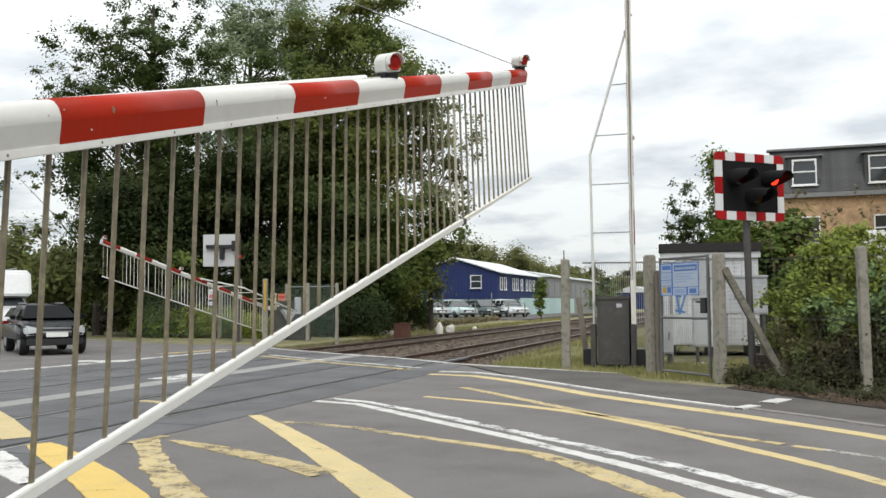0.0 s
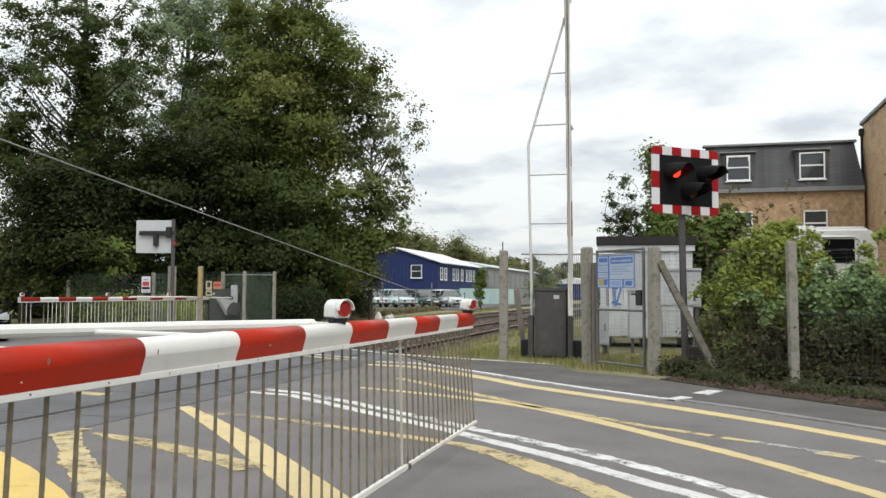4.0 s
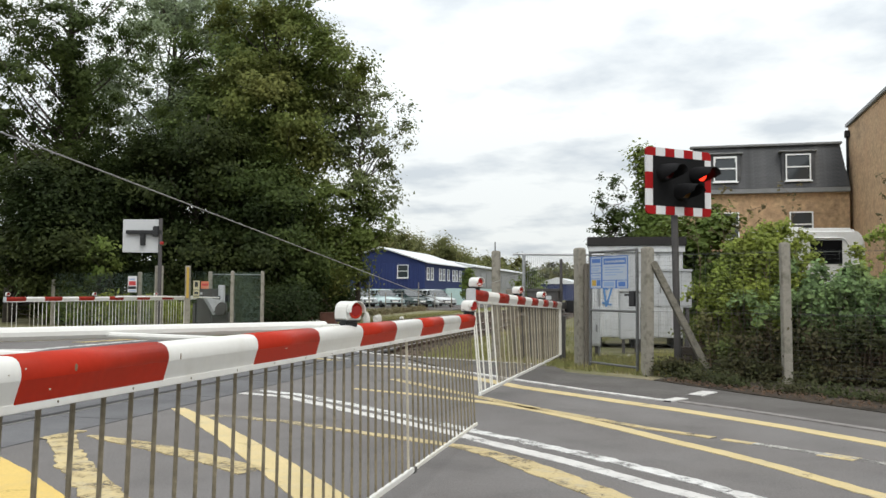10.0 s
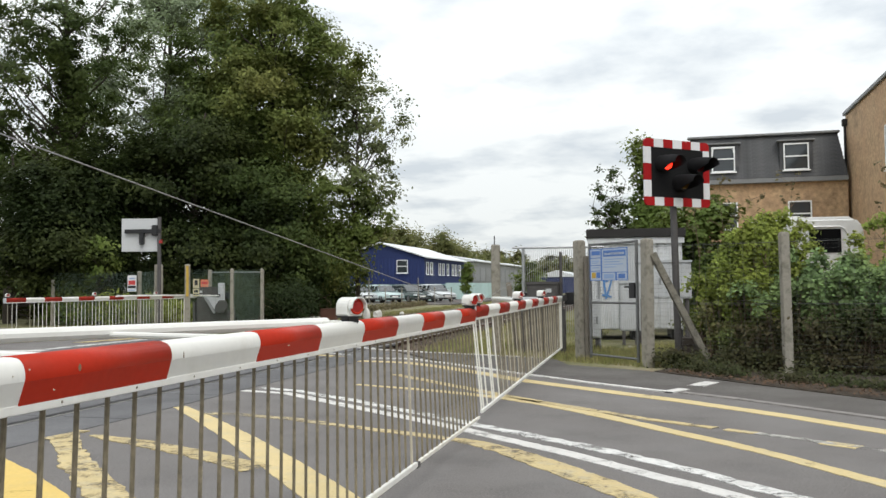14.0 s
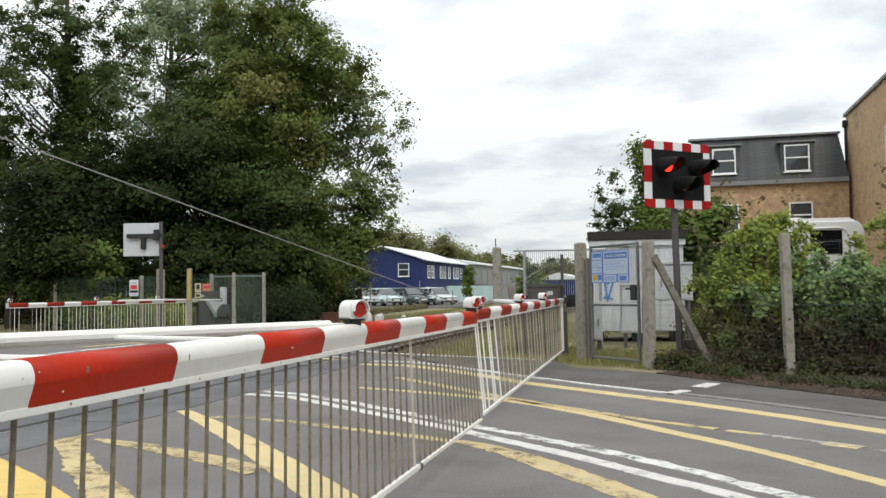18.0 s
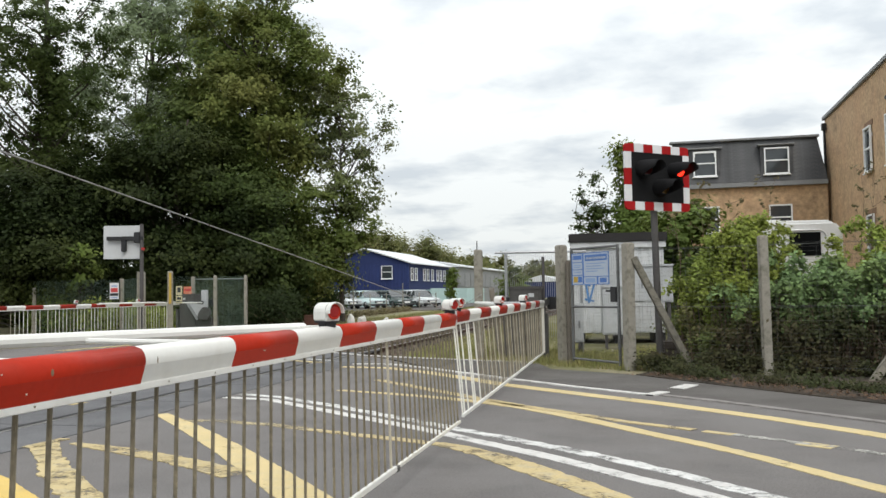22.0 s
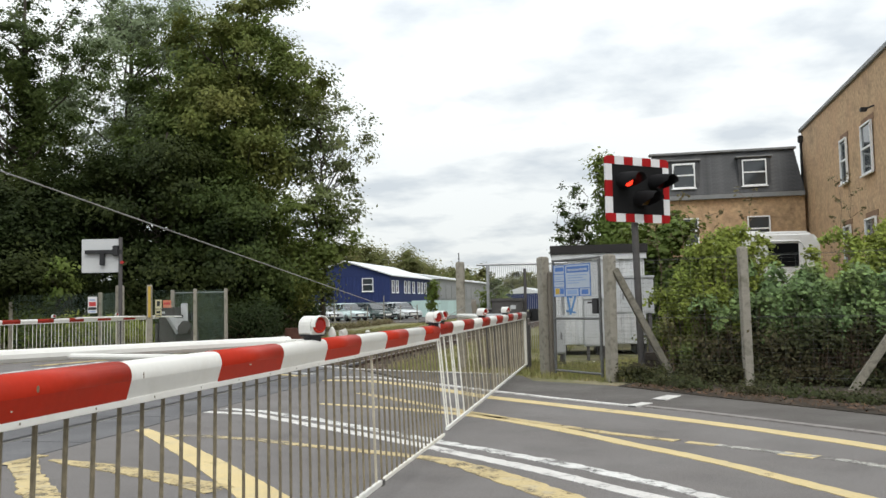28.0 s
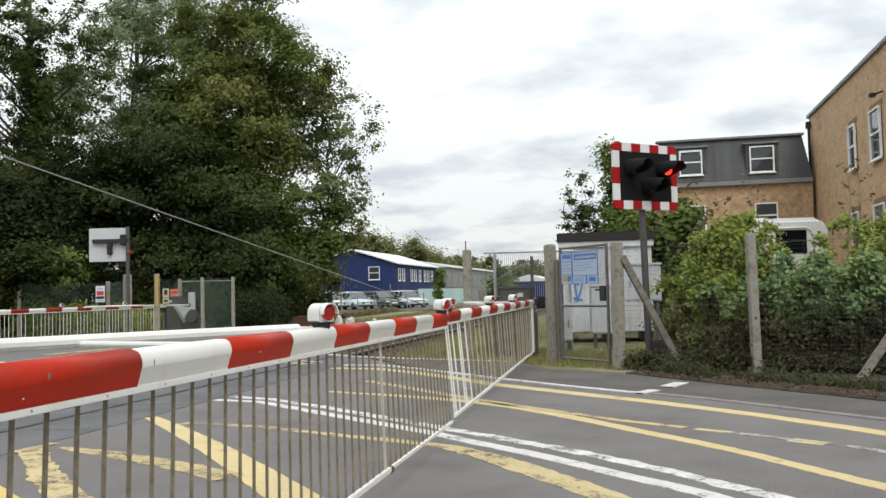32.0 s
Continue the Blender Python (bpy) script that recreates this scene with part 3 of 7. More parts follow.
stroke([(-13.3, 17.3), (-12.8, 19.4)], 0.3, "yellow_mark", YELLOW_WORN, YL, z=0.011)
stroke([(-12.7, 11.6), (-12.4, 18.6)], 0.22, "white_line", WHITE_WORN, WL, z=0.008)
stroke([(-14.5, 11.0), (-13.2, 12.2)], 0.5, "yellow_mark", YELLOW_WORN, YL, z=0.012)
stroke([(-8.6, 7.75), (-7.3, 6.85), (-6.1, 6.0)], [0.35, 0.36, 0.28], "yellow_line", YELLOW, YL, z=0.011)

# ---- barriers ----
# Each barrier lies along its local +x from the pivot (the origin is on the ground under it); the second arm is on its local side `out`.
LIP = -0.070          # underside of the boom, seen from the pivot's height
DROP = 0.80           # length of the hanging rods


def boom_section(x, length):
    """Half width and height of the boom, tapering to its tip."""
    f = x / length
    return 0.048 - 0.006 * f, 0.121 + 0.003 * f


def boom_piece(x0, x1, length, mat_grow=0.0):
    """A stretch of hollow boom with rounded upper edges and a flat lip along its foot."""
    bm = B()
    rings = []
    for x in (x0, x1):
        w, h = boom_section(x, length)
        w += mat_grow
        half = [(w * 0.58 + mat_grow, 0.012), (w * 0.97, h * 0.58), (w, h * 0.66), (w * 0.985, h * 0.74), (w * 0.93, h * 0.82), (w * 0.84, h * 0.89), (w * 0.70, h * 0.95), (w * 0.50, h * 0.985), (w * 0.25, h + mat_grow)]
        ring = [(-y, LIP + z) for y, z in half] + [(y, LIP + z) for y, z in half[::-1]]
        rings.append([bm.verts.new((x, y, z)) for y, z in ring])
    n = len(rings[0])
    for i in range(n):
        bm.faces.new((rings[0][i], rings[0][(i + 1) % n], rings[1][(i + 1) % n], rings[1][i]))
    bm.faces.new(rings[0])
    bm.faces.new(rings[1][::-1])
    bm.faces.ensure_lookup_table()
    for f in bm.faces:
        f.smooth = len(f.verts) == 4
    for i in (0, n - 2, n - 1):
        bm.faces[i].smooth = False
    return bm


def boom_lamp(x, length, s, boom):
    """White lamp housing on a black foot, with a round red lens towards the side s."""
    w, h = boom_section(x, length)
    top = LIP + h
    spot = pose(x, 0, 0, 0, 0, -33)
    x = 0.0
    bm = B()
    cuboid(bm, x - 0.035, x + 0.035, -0.03, 0.03, top - 0.012, top + 0.020, 0.006)
    cuboid(bm, x - 0.045, x + 0.045, -0.042, 0.042, top + 0.016, top + 0.026, 0.003)
    part("lamp_foot", bm, BLACK_METAL, boom, "black lamp bracket", at=spot)
    bm = B()
    # housing: rounded top, flat foot, drawn along y
    prof = [(0.044 * math.cos(radians(k)), 0.044 * math.sin(radians(k))) for k in range(0, 181, 20)]
    prof += [(-0.044, -0.036), (-0.037, -0.044), (0.037, -0.044), (0.044, -0.036)]
    prism(bm, prof, -0.056, 0.05, Matrix.Translation((x, 0, top + 0.068)) @ pose(0, 0, 0, 90))
    bmesh.ops.bevel(bm, geom=[e for e in bm.edges if len({round(v.co.y, 3) for v in e.verts}) == 1], offset=0.010, segments=2, affect="EDGES")
    part("lamp_housing", bm, WHITE_PAINT, boom, "white lamp housing", at=spot)
    bm = B()
    tube(bm, (x, s * 0.048, top + 0.068), (x, s * 0.058, top + 0.066), 0.031, 18, 0.027)
    lens = part("lamp_lens", bm, RED_LENS, boom, "round red lens", at=spot)
    bm = B()
    for k in range(18):
        p, q = radians(20 * k), radians(20 * k + 20)
        tube(bm, (x + 0.033 * math.cos(p), s * 0.055, top + 0.068 + 0.033 * math.sin(p)), (x + 0.033 * math.cos(q), s * 0.055, top + 0.068 + 0.033 * math.sin(q)), 0.005, 5)
    part("lens_ring", bm, RED_PAINT, boom, "red ring round the lens", at=spot)
    bm = B()
    rings = []
    for y in (0.046, 0.076):
        for rr in (0.045, 0.041):
            rings.append([bm.verts.new((rr * math.sin(radians(k)), s * y, top + 0.068 + rr * math.cos(radians(k)))) for k in range(-100, 101, 20)])
    for i in range(10):
        for u, v in ((0, 2), (1, 3), (2, 3)):
            bm.faces.new((rings[u][i], rings[u][i + 1], rings[v][i + 1], rings[v][i]))
    part("lamp_hood", bm, WHITE_PAINT, boom, "short white hood", at=spot)


def barrier(name, label, at, length, stripe, lamps, out, rods, hub=0.90, lift=0.095, drop=DROP, splay=(0.0, 0.0)):
    base = thing(name, label, "barrier", at, "crossing barriers")
    near = splay[0] != 0
    face = -1 if near else 1      # the side that looks at the approaching traffic
    # cabinet between the two arms, behind the pivot
    c0, c1 = (0.075, 0.65) if out > 0 else (-0.65, -0.075)
    x0, x1 = -0.66, 0.06
    bm = B()
    cuboid(bm, x0, x1, c0, c1, 0.06, 1.26, 0.012)
    cuboid(bm, x0 - 0.02, x1 + 0.02, c0 - 0.015, c1 + 0.015, 1.24, 1.30, 0.012)
    cabinet = part("cabinet", bm, GREY_METAL, base, "dark grey steel machine cabinet")
    bm = B()
    cuboid(bm, x0 + 0.04, x1 - 0.04, c0 + 0.03, c1 - 0.03, -0.2, 0.08)
    part("plinth", bm, BLACK_METAL, cabinet)
    bm = B()
    cuboid(bm, x1, x1 + 0.012, c0 + 0.05, c1 - 0.05, 0.14, 1.20, 0.004)
    part("cabinet_door", bm, GREY_METAL, cabinet)
    mid = c0 * 0.3 + c1 * 0.7 if out < 0 else c0 * 0.7 + c1 * 0.3
    bm = B()
    cuboid(bm, x1 + 0.012, x1 + 0.016, mid - 0.05, mid + 0.05, 1.10, 1.17, 0.001)
    part("plate", bm, BOX_GREY, cabinet, "small pale plate")
    # short posts that carry the pivots
    for y in (0.0, c0 + c1):
        bm = B()
        cuboid(bm, -0.10, 0.10, y - 0.045, y + 0.045, -0.2, 0.80, 0.01)
        part("bearing_post", bm, GREY_METAL, base, "dark steel bearing post")
    boom = part("boom", boom_piece(0.55, length, length), WHITE_PAINT, base, "tapered white boom with red bands")
    # red bands from the tip inwards
    x = length
    i = 0
    while x - stripe > 1.2:
        if i % 2 == 0:
            part("red_band", boom_piece(x - stripe, x + 0.002, length, 0.0018), RED_PAINT if near else RED_DARK, boom, "red painted band")
        x -= stripe
        i += 1
    bm = B()
    cuboid(bm, 0.6, length, -0.0315, 0.0315, LIP, LIP + 0.021, 0.002)
    part("lip", bm, WHITE_PAINT, boom, "white flange under the boom")
    # rivets along the flange
    bm = B()
    tube(bm, (0, -0.0325, LIP + 0.0105), (0, 0.0325, LIP + 0.0105), 0.0034, 6)
    me = mesh_of("rivet", bm, ROD_METAL)
    k = 0.85
    while k < length - 0.1:
        part("rivet", me, None, boom, at=pose(k, 0, 0))
        k += 0.3
    # bolt heads in the side of the boom
    bm = B()
    bmesh.ops.create_icosphere(bm, subdivisions=1, radius=0.0042)
    me = mesh_of("bolt", bm, STEEL)
    for k in (1.55, 2.02):
        w, h = boom_section(k, length)
        part("bolt", me, None, boom, at=pose(k, face * (w + 0.001), LIP + h * 0.70))
    if near:
        # knocks and chips in the paint
        for k, v, sx, sz, mat, label in ((2.39, 0.70, 0.0055, 0.009, SCUFF, "brown scuff in the paint"), (2.22, 0.78, 0.0026, 0.002, PALE_ROD, "pale chip"), (2.17, 0.70, 0.002, 0.002, PALE_ROD, "pale chip"),
                                         (2.30, 0.36, 0.003, 0.0025, PALE_ROD, "pale chip"), (2.86, 0.66, 0.0008, 0.010, SCUFF, "thin dark scratch"), (3.62, 0.50, 0.012, 0.002, PALE_ROD, "pale scrape")):
            w, h = boom_section(k, length)
            bm = B()
            bmesh.ops.create_icosphere(bm, subdivisions=2, radius=1.0, matrix=Matrix.Diagonal((sx, 0.0016, sz, 1)))
            part("paint_chip", bm, mat, boom, label, at=pose(k, face * (w + 0.0018), LIP + h * v))
    # main arm, second arm and cross bars
    off = c0 + c1
    bm = B()
    cuboid(bm, -0.28, 0.62, -0.03, 0.03, -0.06, 0.06, 0.01)
    part("main_arm", bm, WHITE_PAINT if out > 0 else BLACK_METAL, boom)
    jx = 5.25 if out < 0 else 4.3
    bm = B()
    tube(bm, (-0.28, off, 0.0), (3.05, off * 1.03, 0.05), 0.024, 10)
    tube(bm, (3.05, off * 1.03, 0.05), (jx, 0.06 if out > 0 else -0.06, 0.05), 0.024, 10)
    bmesh.ops.create_uvsphere(bm, u_segments=10, v_segments=6, radius=0.0245, matrix=Matrix.Translation((3.05, off * 1.03, 0.05)))
    cuboid(bm, jx - 0.05, jx + 0.06, min(0, 0.08 * out), max(0, 0.08 * out), 0.02, 0.06, 0.006)
    part("second_arm", bm, WHITE_PAINT, boom, "slim white second arm")
    for d in (1.58, 2.48, 3.39, 4.32):
        w = off if d < 3.05 else off * 1.03 * (jx - d) / (jx - 3.05)
        bm = B()
        tube(bm, (d, 0, 0.03), (d, w, 0.04), 0.011, 8)
        part("cross_bar", bm, WHITE_PAINT if out > 0 else STEEL, boom)
    for y in (0.0, off):
        s = out if y else -out
        bm = B()
        cuboid(bm, -0.72, -0.24, y - 0.03, y + 0.03, -0.055, 0.055, 0.01)
        cuboid(bm, -0.90, -0.56, y + min(-0.02 * s, 0.2 * s), y + max(-0.02 * s, 0.2 * s), -0.13, 0.10, 0.02)
        part("counterweight", bm, BLACK_METAL, boom, "black counterweight")
    for lx in lamps:
        boom_lamp(lx, length, face, boom)
    # hanging rods and the rail along their feet
    rod_obs = []
    bm = B()
    tube(bm, (0, 0, 0.012), (0, 0, -drop), 0.0066 if near else 0.0046, 8)
    thin = mesh_of("rod", bm, ROD_METAL)
    bm = B()
    tube(bm, (0, 0, 0.012), (0, 0, -drop), 0.0082 if near else 0.0070, 8)
    pale = mesh_of("rod", bm, PALE_ROD if near else WHITE_ROD)
    # pale colour stands in for light shining on some of the rods
    bm = B()
    tube(bm, (0, 0, 0.012), (0, 0, -drop), 0.0050, 8)
    worn = mesh_of("rod", bm, PALE_ROD)
    for rx, white in rods:
        rod_obs.append((part("rod", (thin, pale, worn)[white], None, boom, ("", "white painted rod", "pale rod, coloured as if catching the light")[white]), rx))
    if not near:
        w, h = boom_section(length, length)
        bm = B()
        cuboid(bm, length + 0.001, length + 0.022, -w * 1.03, w * 1.03, LIP, LIP + h + 0.006, 0.006)
        part("end_cap", bm, BOX_GREY, boom, "pale grey end cap")
        bm = B()
        cuboid(bm, -0.03, 0.03, -0.042, 0.042, -drop, 0.01, 0.003)
        rod_obs.append((part("end_bar", bm, WHITE_ROD, boom, "broad white end bar"), rods[0][0] - 0.07))
    bm = B()
    a, b = rods[0][0] - 0.04, rods[-1][0] + 0.04
    # the rail covers the rods on the road side; its outer length is slimmer and starts at a dark joint
    mid = 5.56 if near else b
    y0, y1 = sorted((face * 0.020, -face * 0.005))
    cuboid(bm, a, mid, y0, y1, -0.016, 0.014, 0.003)
    rails = [part("bottom_rail", bm, WHITE_PAINT, boom, "white rail along the feet of the rods")]
    if near:
        bm = B()
        cuboid(bm, mid + 0.05, b, y0 + 0.004, y1, -0.010, 0.012, 0.002)
        rails.append(part("bottom_rail", bm, WHITE_ROD, boom, "slim outer length of the rail"))
        bm = B()
        cuboid(bm, mid - 0.002, mid + 0.052, y0 - 0.002, y1, -0.024, 0.010, 0.003)
        rails.append(part("rail_joint", bm, GREY_METAL, boom, "dark joint in the rail"))
    return base, boom, rod_obs, rails, (hub, lift, drop, splay)


def rod_places(first, last, step, white):
    n = round((last - first) / step)
    places = [(first + (last - first) * i / n, white(i, n)) for i in range(n + 1)]
    return [p for p in places if p[1] >= 0]


# near barrier: its pivot is behind the camera, its tip ahead
NEAR = barrier("crossing_barrier", "lowered red and white striped barrier with hanging rods", pose(-1.316, -0.634, 0, 0, 0, 91.8), 7.47, 0.5845, (4.45, 7.40), 1,
               rod_places(0.985, 7.445, 0.1221, lambda i, n: i == n - 16), 0.758, 0.288, 0.755, (0.059, -0.014))
FAR = barrier("crossing_barrier", "red and white striped barrier beside a grey cabinet", pose(-1.85, 15.8, 0, 0, 0, -88.9), 8.33, 0.635, (3.3, 5.6, 8.15), -1,
              rod_places(0.75, 8.28, 0.098, lambda i, n: 1 if n - i in (0, 1, 3, 6, 7, 10) else -1 if n - i < 10 or i % 7 == 4 else 2 if i % 3 == 1 else 0), splay=(0.0, 0.0085))
LEFT = barrier("crossing_barrier", "red and white striped barrier across the far lane", pose(-15.2, 25.7, 0, 0, 0, -90), 8.52, 0.65, (2.32, 5.24, 8.45), 1,
               rod_places(0.7, 8.44, 0.15, lambda i, n: -1 if i in (n - 3, n - 4, n - 13) else 2 if i % 5 == 2 else 1))


# ---- stay cables ----
CABLE_GREY = material("grey_cable", (0.24, 0.24, 0.235), 0.6, 0.3, var=0.15)


def stay(name, post, tip):
    """A cable rooted at the boom tip; it points along its local +x to its post."""
    d = (Vector(tip) - Vector(post)).length
    bm = B()
    tube(bm, (0, 0, 0), (d, 0, 0), 0.0030, 6)
    cab = part(name, bm, CABLE_GREY)
    tagged(cab, "thin steel stay cable running from a post to a boom tip", "cable", "stay cables")
    return cab


NEAR_SWING = [(0, 15.3), (0.5, 8.75), (1, 5.05), (1.5, 4.25), (2, 2.95), (2.5, 1.85), (3, 0.75), (3.5, -0.4), (32, -0.4)]
LEFT_SWING = [(0, 12.2), (0.5, 7.5), (1, 4.4), (1.5, 3.7), (2, 2.7), (2.5, 1.8), (3, 0.9), (3.5, 0.0), (32, 0)]
FAR_SWING = [(0, 88), (3.5, 88), (4.2, 80), (5, 56), (5.5, 46.9), (6, 41.6), (6.5, 34.0), (7, 27.0), (7.5, 19.6), (8, 12.5), (8.5, 5.4), (9, 4.3), (9.5, 2.9), (10, 1.4), (10.5, 0.0), (32, 0)]

NEAR_POST, FAR_POST = (-2.487, -1.3, 2.258), (-1.90, 16.0, 1.80)
CABLES = []
for bar, pst, rows, L0, name in ((NEAR, NEAR_POST, NEAR_SWING, 7.5, "stay_cable"), (FAR, FAR_POST, FAR_SWING, 8.2, "stay_cable")):
    def tip_at(a, bar=bar, L0=L0):
        hub, lift = bar[4][0], bar[4][1] + 0.065
        return bar[0].matrix_basis @ Vector((L0 * math.cos(radians(a)) - lift * math.sin(radians(a)), 0, hub + L0 * math.sin(radians(a)) + lift * math.cos(radians(a))))
    CABLES.append((stay(name, pst, tip_at(0)), Vector(pst), tip_at, rows))


def motions():
    for (base, boom, rods, rails, (hub, lift, drop, splay)), rows in ((NEAR, NEAR_SWING), (FAR, FAR_SWING), (LEFT, LEFT_SWING)):
        walk(boom, [(t, pose(0, 0, hub, 0, -a) @ pose(0, 0, lift)) for t, a in rows])
        for rod, x in rods:
            side = math.degrees(math.atan2(splay[0] + splay[1] * x, drop))
            walk(rod, [(t, pose(x, 0, LIP, 0, a) @ pose(0, 0, 0, side)) for t, a in rows])
        lean = pose(0, 0, 0, 0, 0, math.degrees(math.atan(splay[1])))
        for rail in rails:
            walk(rail, [(t, Matrix.Translation((-drop * math.sin(radians(a)), splay[0], LIP - drop * math.cos(radians(a)))) @ lean) for t, a in rows])
    for cab, post, tip_at, rows in CABLES:
        walk(cab, [(t, Matrix.Translation(tip_at(a)) @ (post - tip_at(a)).to_track_quat("X", "Z").to_matrix().to_4x4()) for t, a in rows])
    walk(LIT, [(t, Matrix.Translation(LAMP_AT[side])) for t, side in FLASHES])


# ---- wig-wag signal ----
MATT_BLACK = material("matt_black_paint", (0.012, 0.012, 0.013), 0.8, var=0.2, spec=0.12)
RED_SIGN = material("red_reflective", (0.33, 0.012, 0.014), 0.6, var=0.06, bump=0.0, scale=5, spec=0.12)
WHITE_SIGN = material("white_reflective", (0.66, 0.66, 0.68), 0.5, var=0.05, bump=0.0, scale=5)


def signal():
    sig = thing("crossing_signal", "black crossing signal with red and white border on a pole", "crossing signal", pose(0.19, 14.22, 0, 0, 0, 42))
    bm = B()
    tube(bm, (0.05, 0.10, -0.2), (-0.02, 0.10, 3.35), 0.055, 16)
    tube(bm, (0.05, 0.10, -0.2), (0.049, 0.10, 0.12), 0.075, 16)
    part("pole", bm, POLE_GREY, sig, "dark grey steel pole")
    W, H, Z, E = 1.36, 1.06, 3.0, 0.135
    bm = B()
    cuboid(bm, -W / 2 + E, W / 2 - E, -0.012, 0.02, Z - H / 2 + E, Z + H / 2 - E)
    board = part("backboard", bm, MATT_BLACK, sig, "matt black backboard")
    bm = B()
    for z in (Z - 0.3, Z + 0.3):
        cuboid(bm, -0.5, 0.5, 0.021, 0.06, z - 0.025, z + 0.025)
    part("bracket", bm, STEEL, sig, "galvanised bracket behind the board")

    def border(x0, x1, z0, z1, red):
        bm = B()
        pts = []
        for cx, cz, a0 in ((x1, z1, 0), (x0, z1, 90), (x0, z0, 180), (x1, z0, 270)):
            # the board's own corners are rounded
            corner = abs(abs(cx) - W / 2) < 1e-4 and abs(abs(cz - Z) - H / 2) < 1e-4
            r = 0.065 if corner else 0.0
            qx, qz = cx - math.copysign(r + 0.001, cx - (x0 + x1) / 2), cz - math.copysign(r + 0.001, cz - (z0 + z1) / 2)
            pts += [(qx + r * math.cos(radians(a0 + k)), qz + r * math.sin(radians(a0 + k))) for k in ((0, 22, 45, 68, 90) if corner else (0,))]
        prism(bm, pts, -0.02, 0.016, pose(0, 0, 0, 90))
        part("border_block", bm, RED_SIGN if red else WHITE_SIGN, board, "red reflective block" if red else "white reflective block")
    for k in range(7):
        for z0 in (Z + H / 2 - E, Z - H / 2):
            border(-W / 2 + W * k / 7, -W / 2 + W * (k + 1) / 7, z0, z0 + E, k % 2 == 0)
    inner = H - 2 * E
    for k in range(3):
        for x0 in (-W / 2, W / 2 - E):
            border(x0, x0 + E, Z - inner / 2 + inner * k / 3, Z - inner / 2 + inner * (k + 1) / 3, k == 1)
    spots = {"a": (-0.33, Z + 0.13), "b": (0.35, Z + 0.13), "c": (0.02, Z - 0.16)}
    for key, (x, z) in spots.items():
        bm = B()
        tube(bm, (x, -0.012, z), (x, -0.13, z), 0.14, 24, 0.132)
        box = part("lamp_body", bm, MATT_BLACK, sig, "black round lamp body")
        bm = B()
        tube(bm, (x, -0.13, z), (x, -0.136, z), 0.105, 24)
        part("lens", bm, AMBER_LENS if key == "c" else DARK_LENS, box, "unlit lens")
        # long hood, open below, dipping slightly
        bm = B()
        rings = []
        for y, r, span, dz in ((-0.11, 0.137, 290, 0.0), (-0.28, 0.130, 230, -0.012), (-0.45, 0.122, 165, -0.03)):
            for rr in (r, r - 0.005):
                rings.append([bm.verts.new((x + rr * math.sin(radians(a)), y, z + dz + rr * math.cos(radians(a)))) for a in [-span / 2 + span * i / 20 for i in range(21)]])
        for i in range(20):
            for o in (0, 2):
                bm.faces.new((rings[o][i], rings[o][i + 1], rings[o + 2][i + 1], rings[o + 2][i]))
                bm.faces.new((rings[o + 1][i], rings[o + 1][i + 1], rings[o + 3][i + 1], rings[o + 3][i]))
            bm.faces.new((rings[4][i], rings[4][i + 1], rings[5][i + 1], rings[5][i]))
        part("hood", bm, MATT_BLACK, box, "long black hood", smooth=True)
    bm = B()
    tube(bm, (0, 0, 0), (0, -0.012, 0), 0.10, 24)
    lit = part("lit_lens", bm, RED_GLOW, sig, "glowing red lens")
    return lit, {k: (x, -0.135, z) for k, (x, z) in spots.items()}


LIT, LAMP_AT = signal()
# the two red lamps take turns, 0.382 s each
FLASHES = [(0, "b")]
k = 0
while 0.195 + 0.3819 * k < 31.9:
    t = 0.195 + 0.3819 * k
    FLASHES += [(t - 0.035, "ba"[k % 2]), (t, "ab"[k % 2])]
    k += 1
FLASHES.append((32, FLASHES[-1][1]))

# ---- fences and posts by the pavement ----
MESH_WIRE = material("fence_wire", (0.11, 0.112, 0.11), 0.6, 0.4, var=0.2)
GREEN_WIRE = material("green_fence_wire", (0.15, 0.215, 0.18), 0.6, 0.1, var=0.2)
SIGN_BLUE = material("blue_print", (0.07, 0.16, 0.42), 0.5, var=0.08, bump=0.0)
SIGN_PALE = material("pale_sign_face", (0.42, 0.48, 0.57), 0.45, var=0.06, bump=0.0, stain=(0.5, 0.55, 0.6), stained=0.4)
SIGN_TEXT = material("faded_blue_print", (0.25, 0.35, 0.55), 0.5, var=0.08, bump=0.0)
YELLOW_PLATE = material("yellow_plate", (0.50, 0.33, 0.055), 0.6, var=0.1, bump=0.0, stain=(0.5, 0.4, 0.15), stained=0.4)
ORANGE_PLATE = material("orange_plate", (0.62, 0.20, 0.11), 0.6, var=0.1, bump=0.0, stain=(0.6, 0.35, 0.25), stained=0.5)
CREAM_PLATE = material("faded_yellow_plate", (0.56, 0.51, 0.33), 0.6, var=0.1, bump=0.0, stain=(0.45, 0.42, 0.3), stained=0.4)
RED_PLATE = material("red_print", (0.5, 0.05, 0.05), 0.5, var=0.06, bump=0.0)
GATE_STEEL = material("gate_steel", (0.15, 0.153, 0.155), 0.55, 0.3, var=0.2, scale=5, fine=40, stain=(0.09, 0.08, 0.07), stained=0.4)
WOOD_POST = material("weathered_wood", (0.19, 0.168, 0.14), 0.9, var=0.25, scale=3, fine=40, bump=0.4)


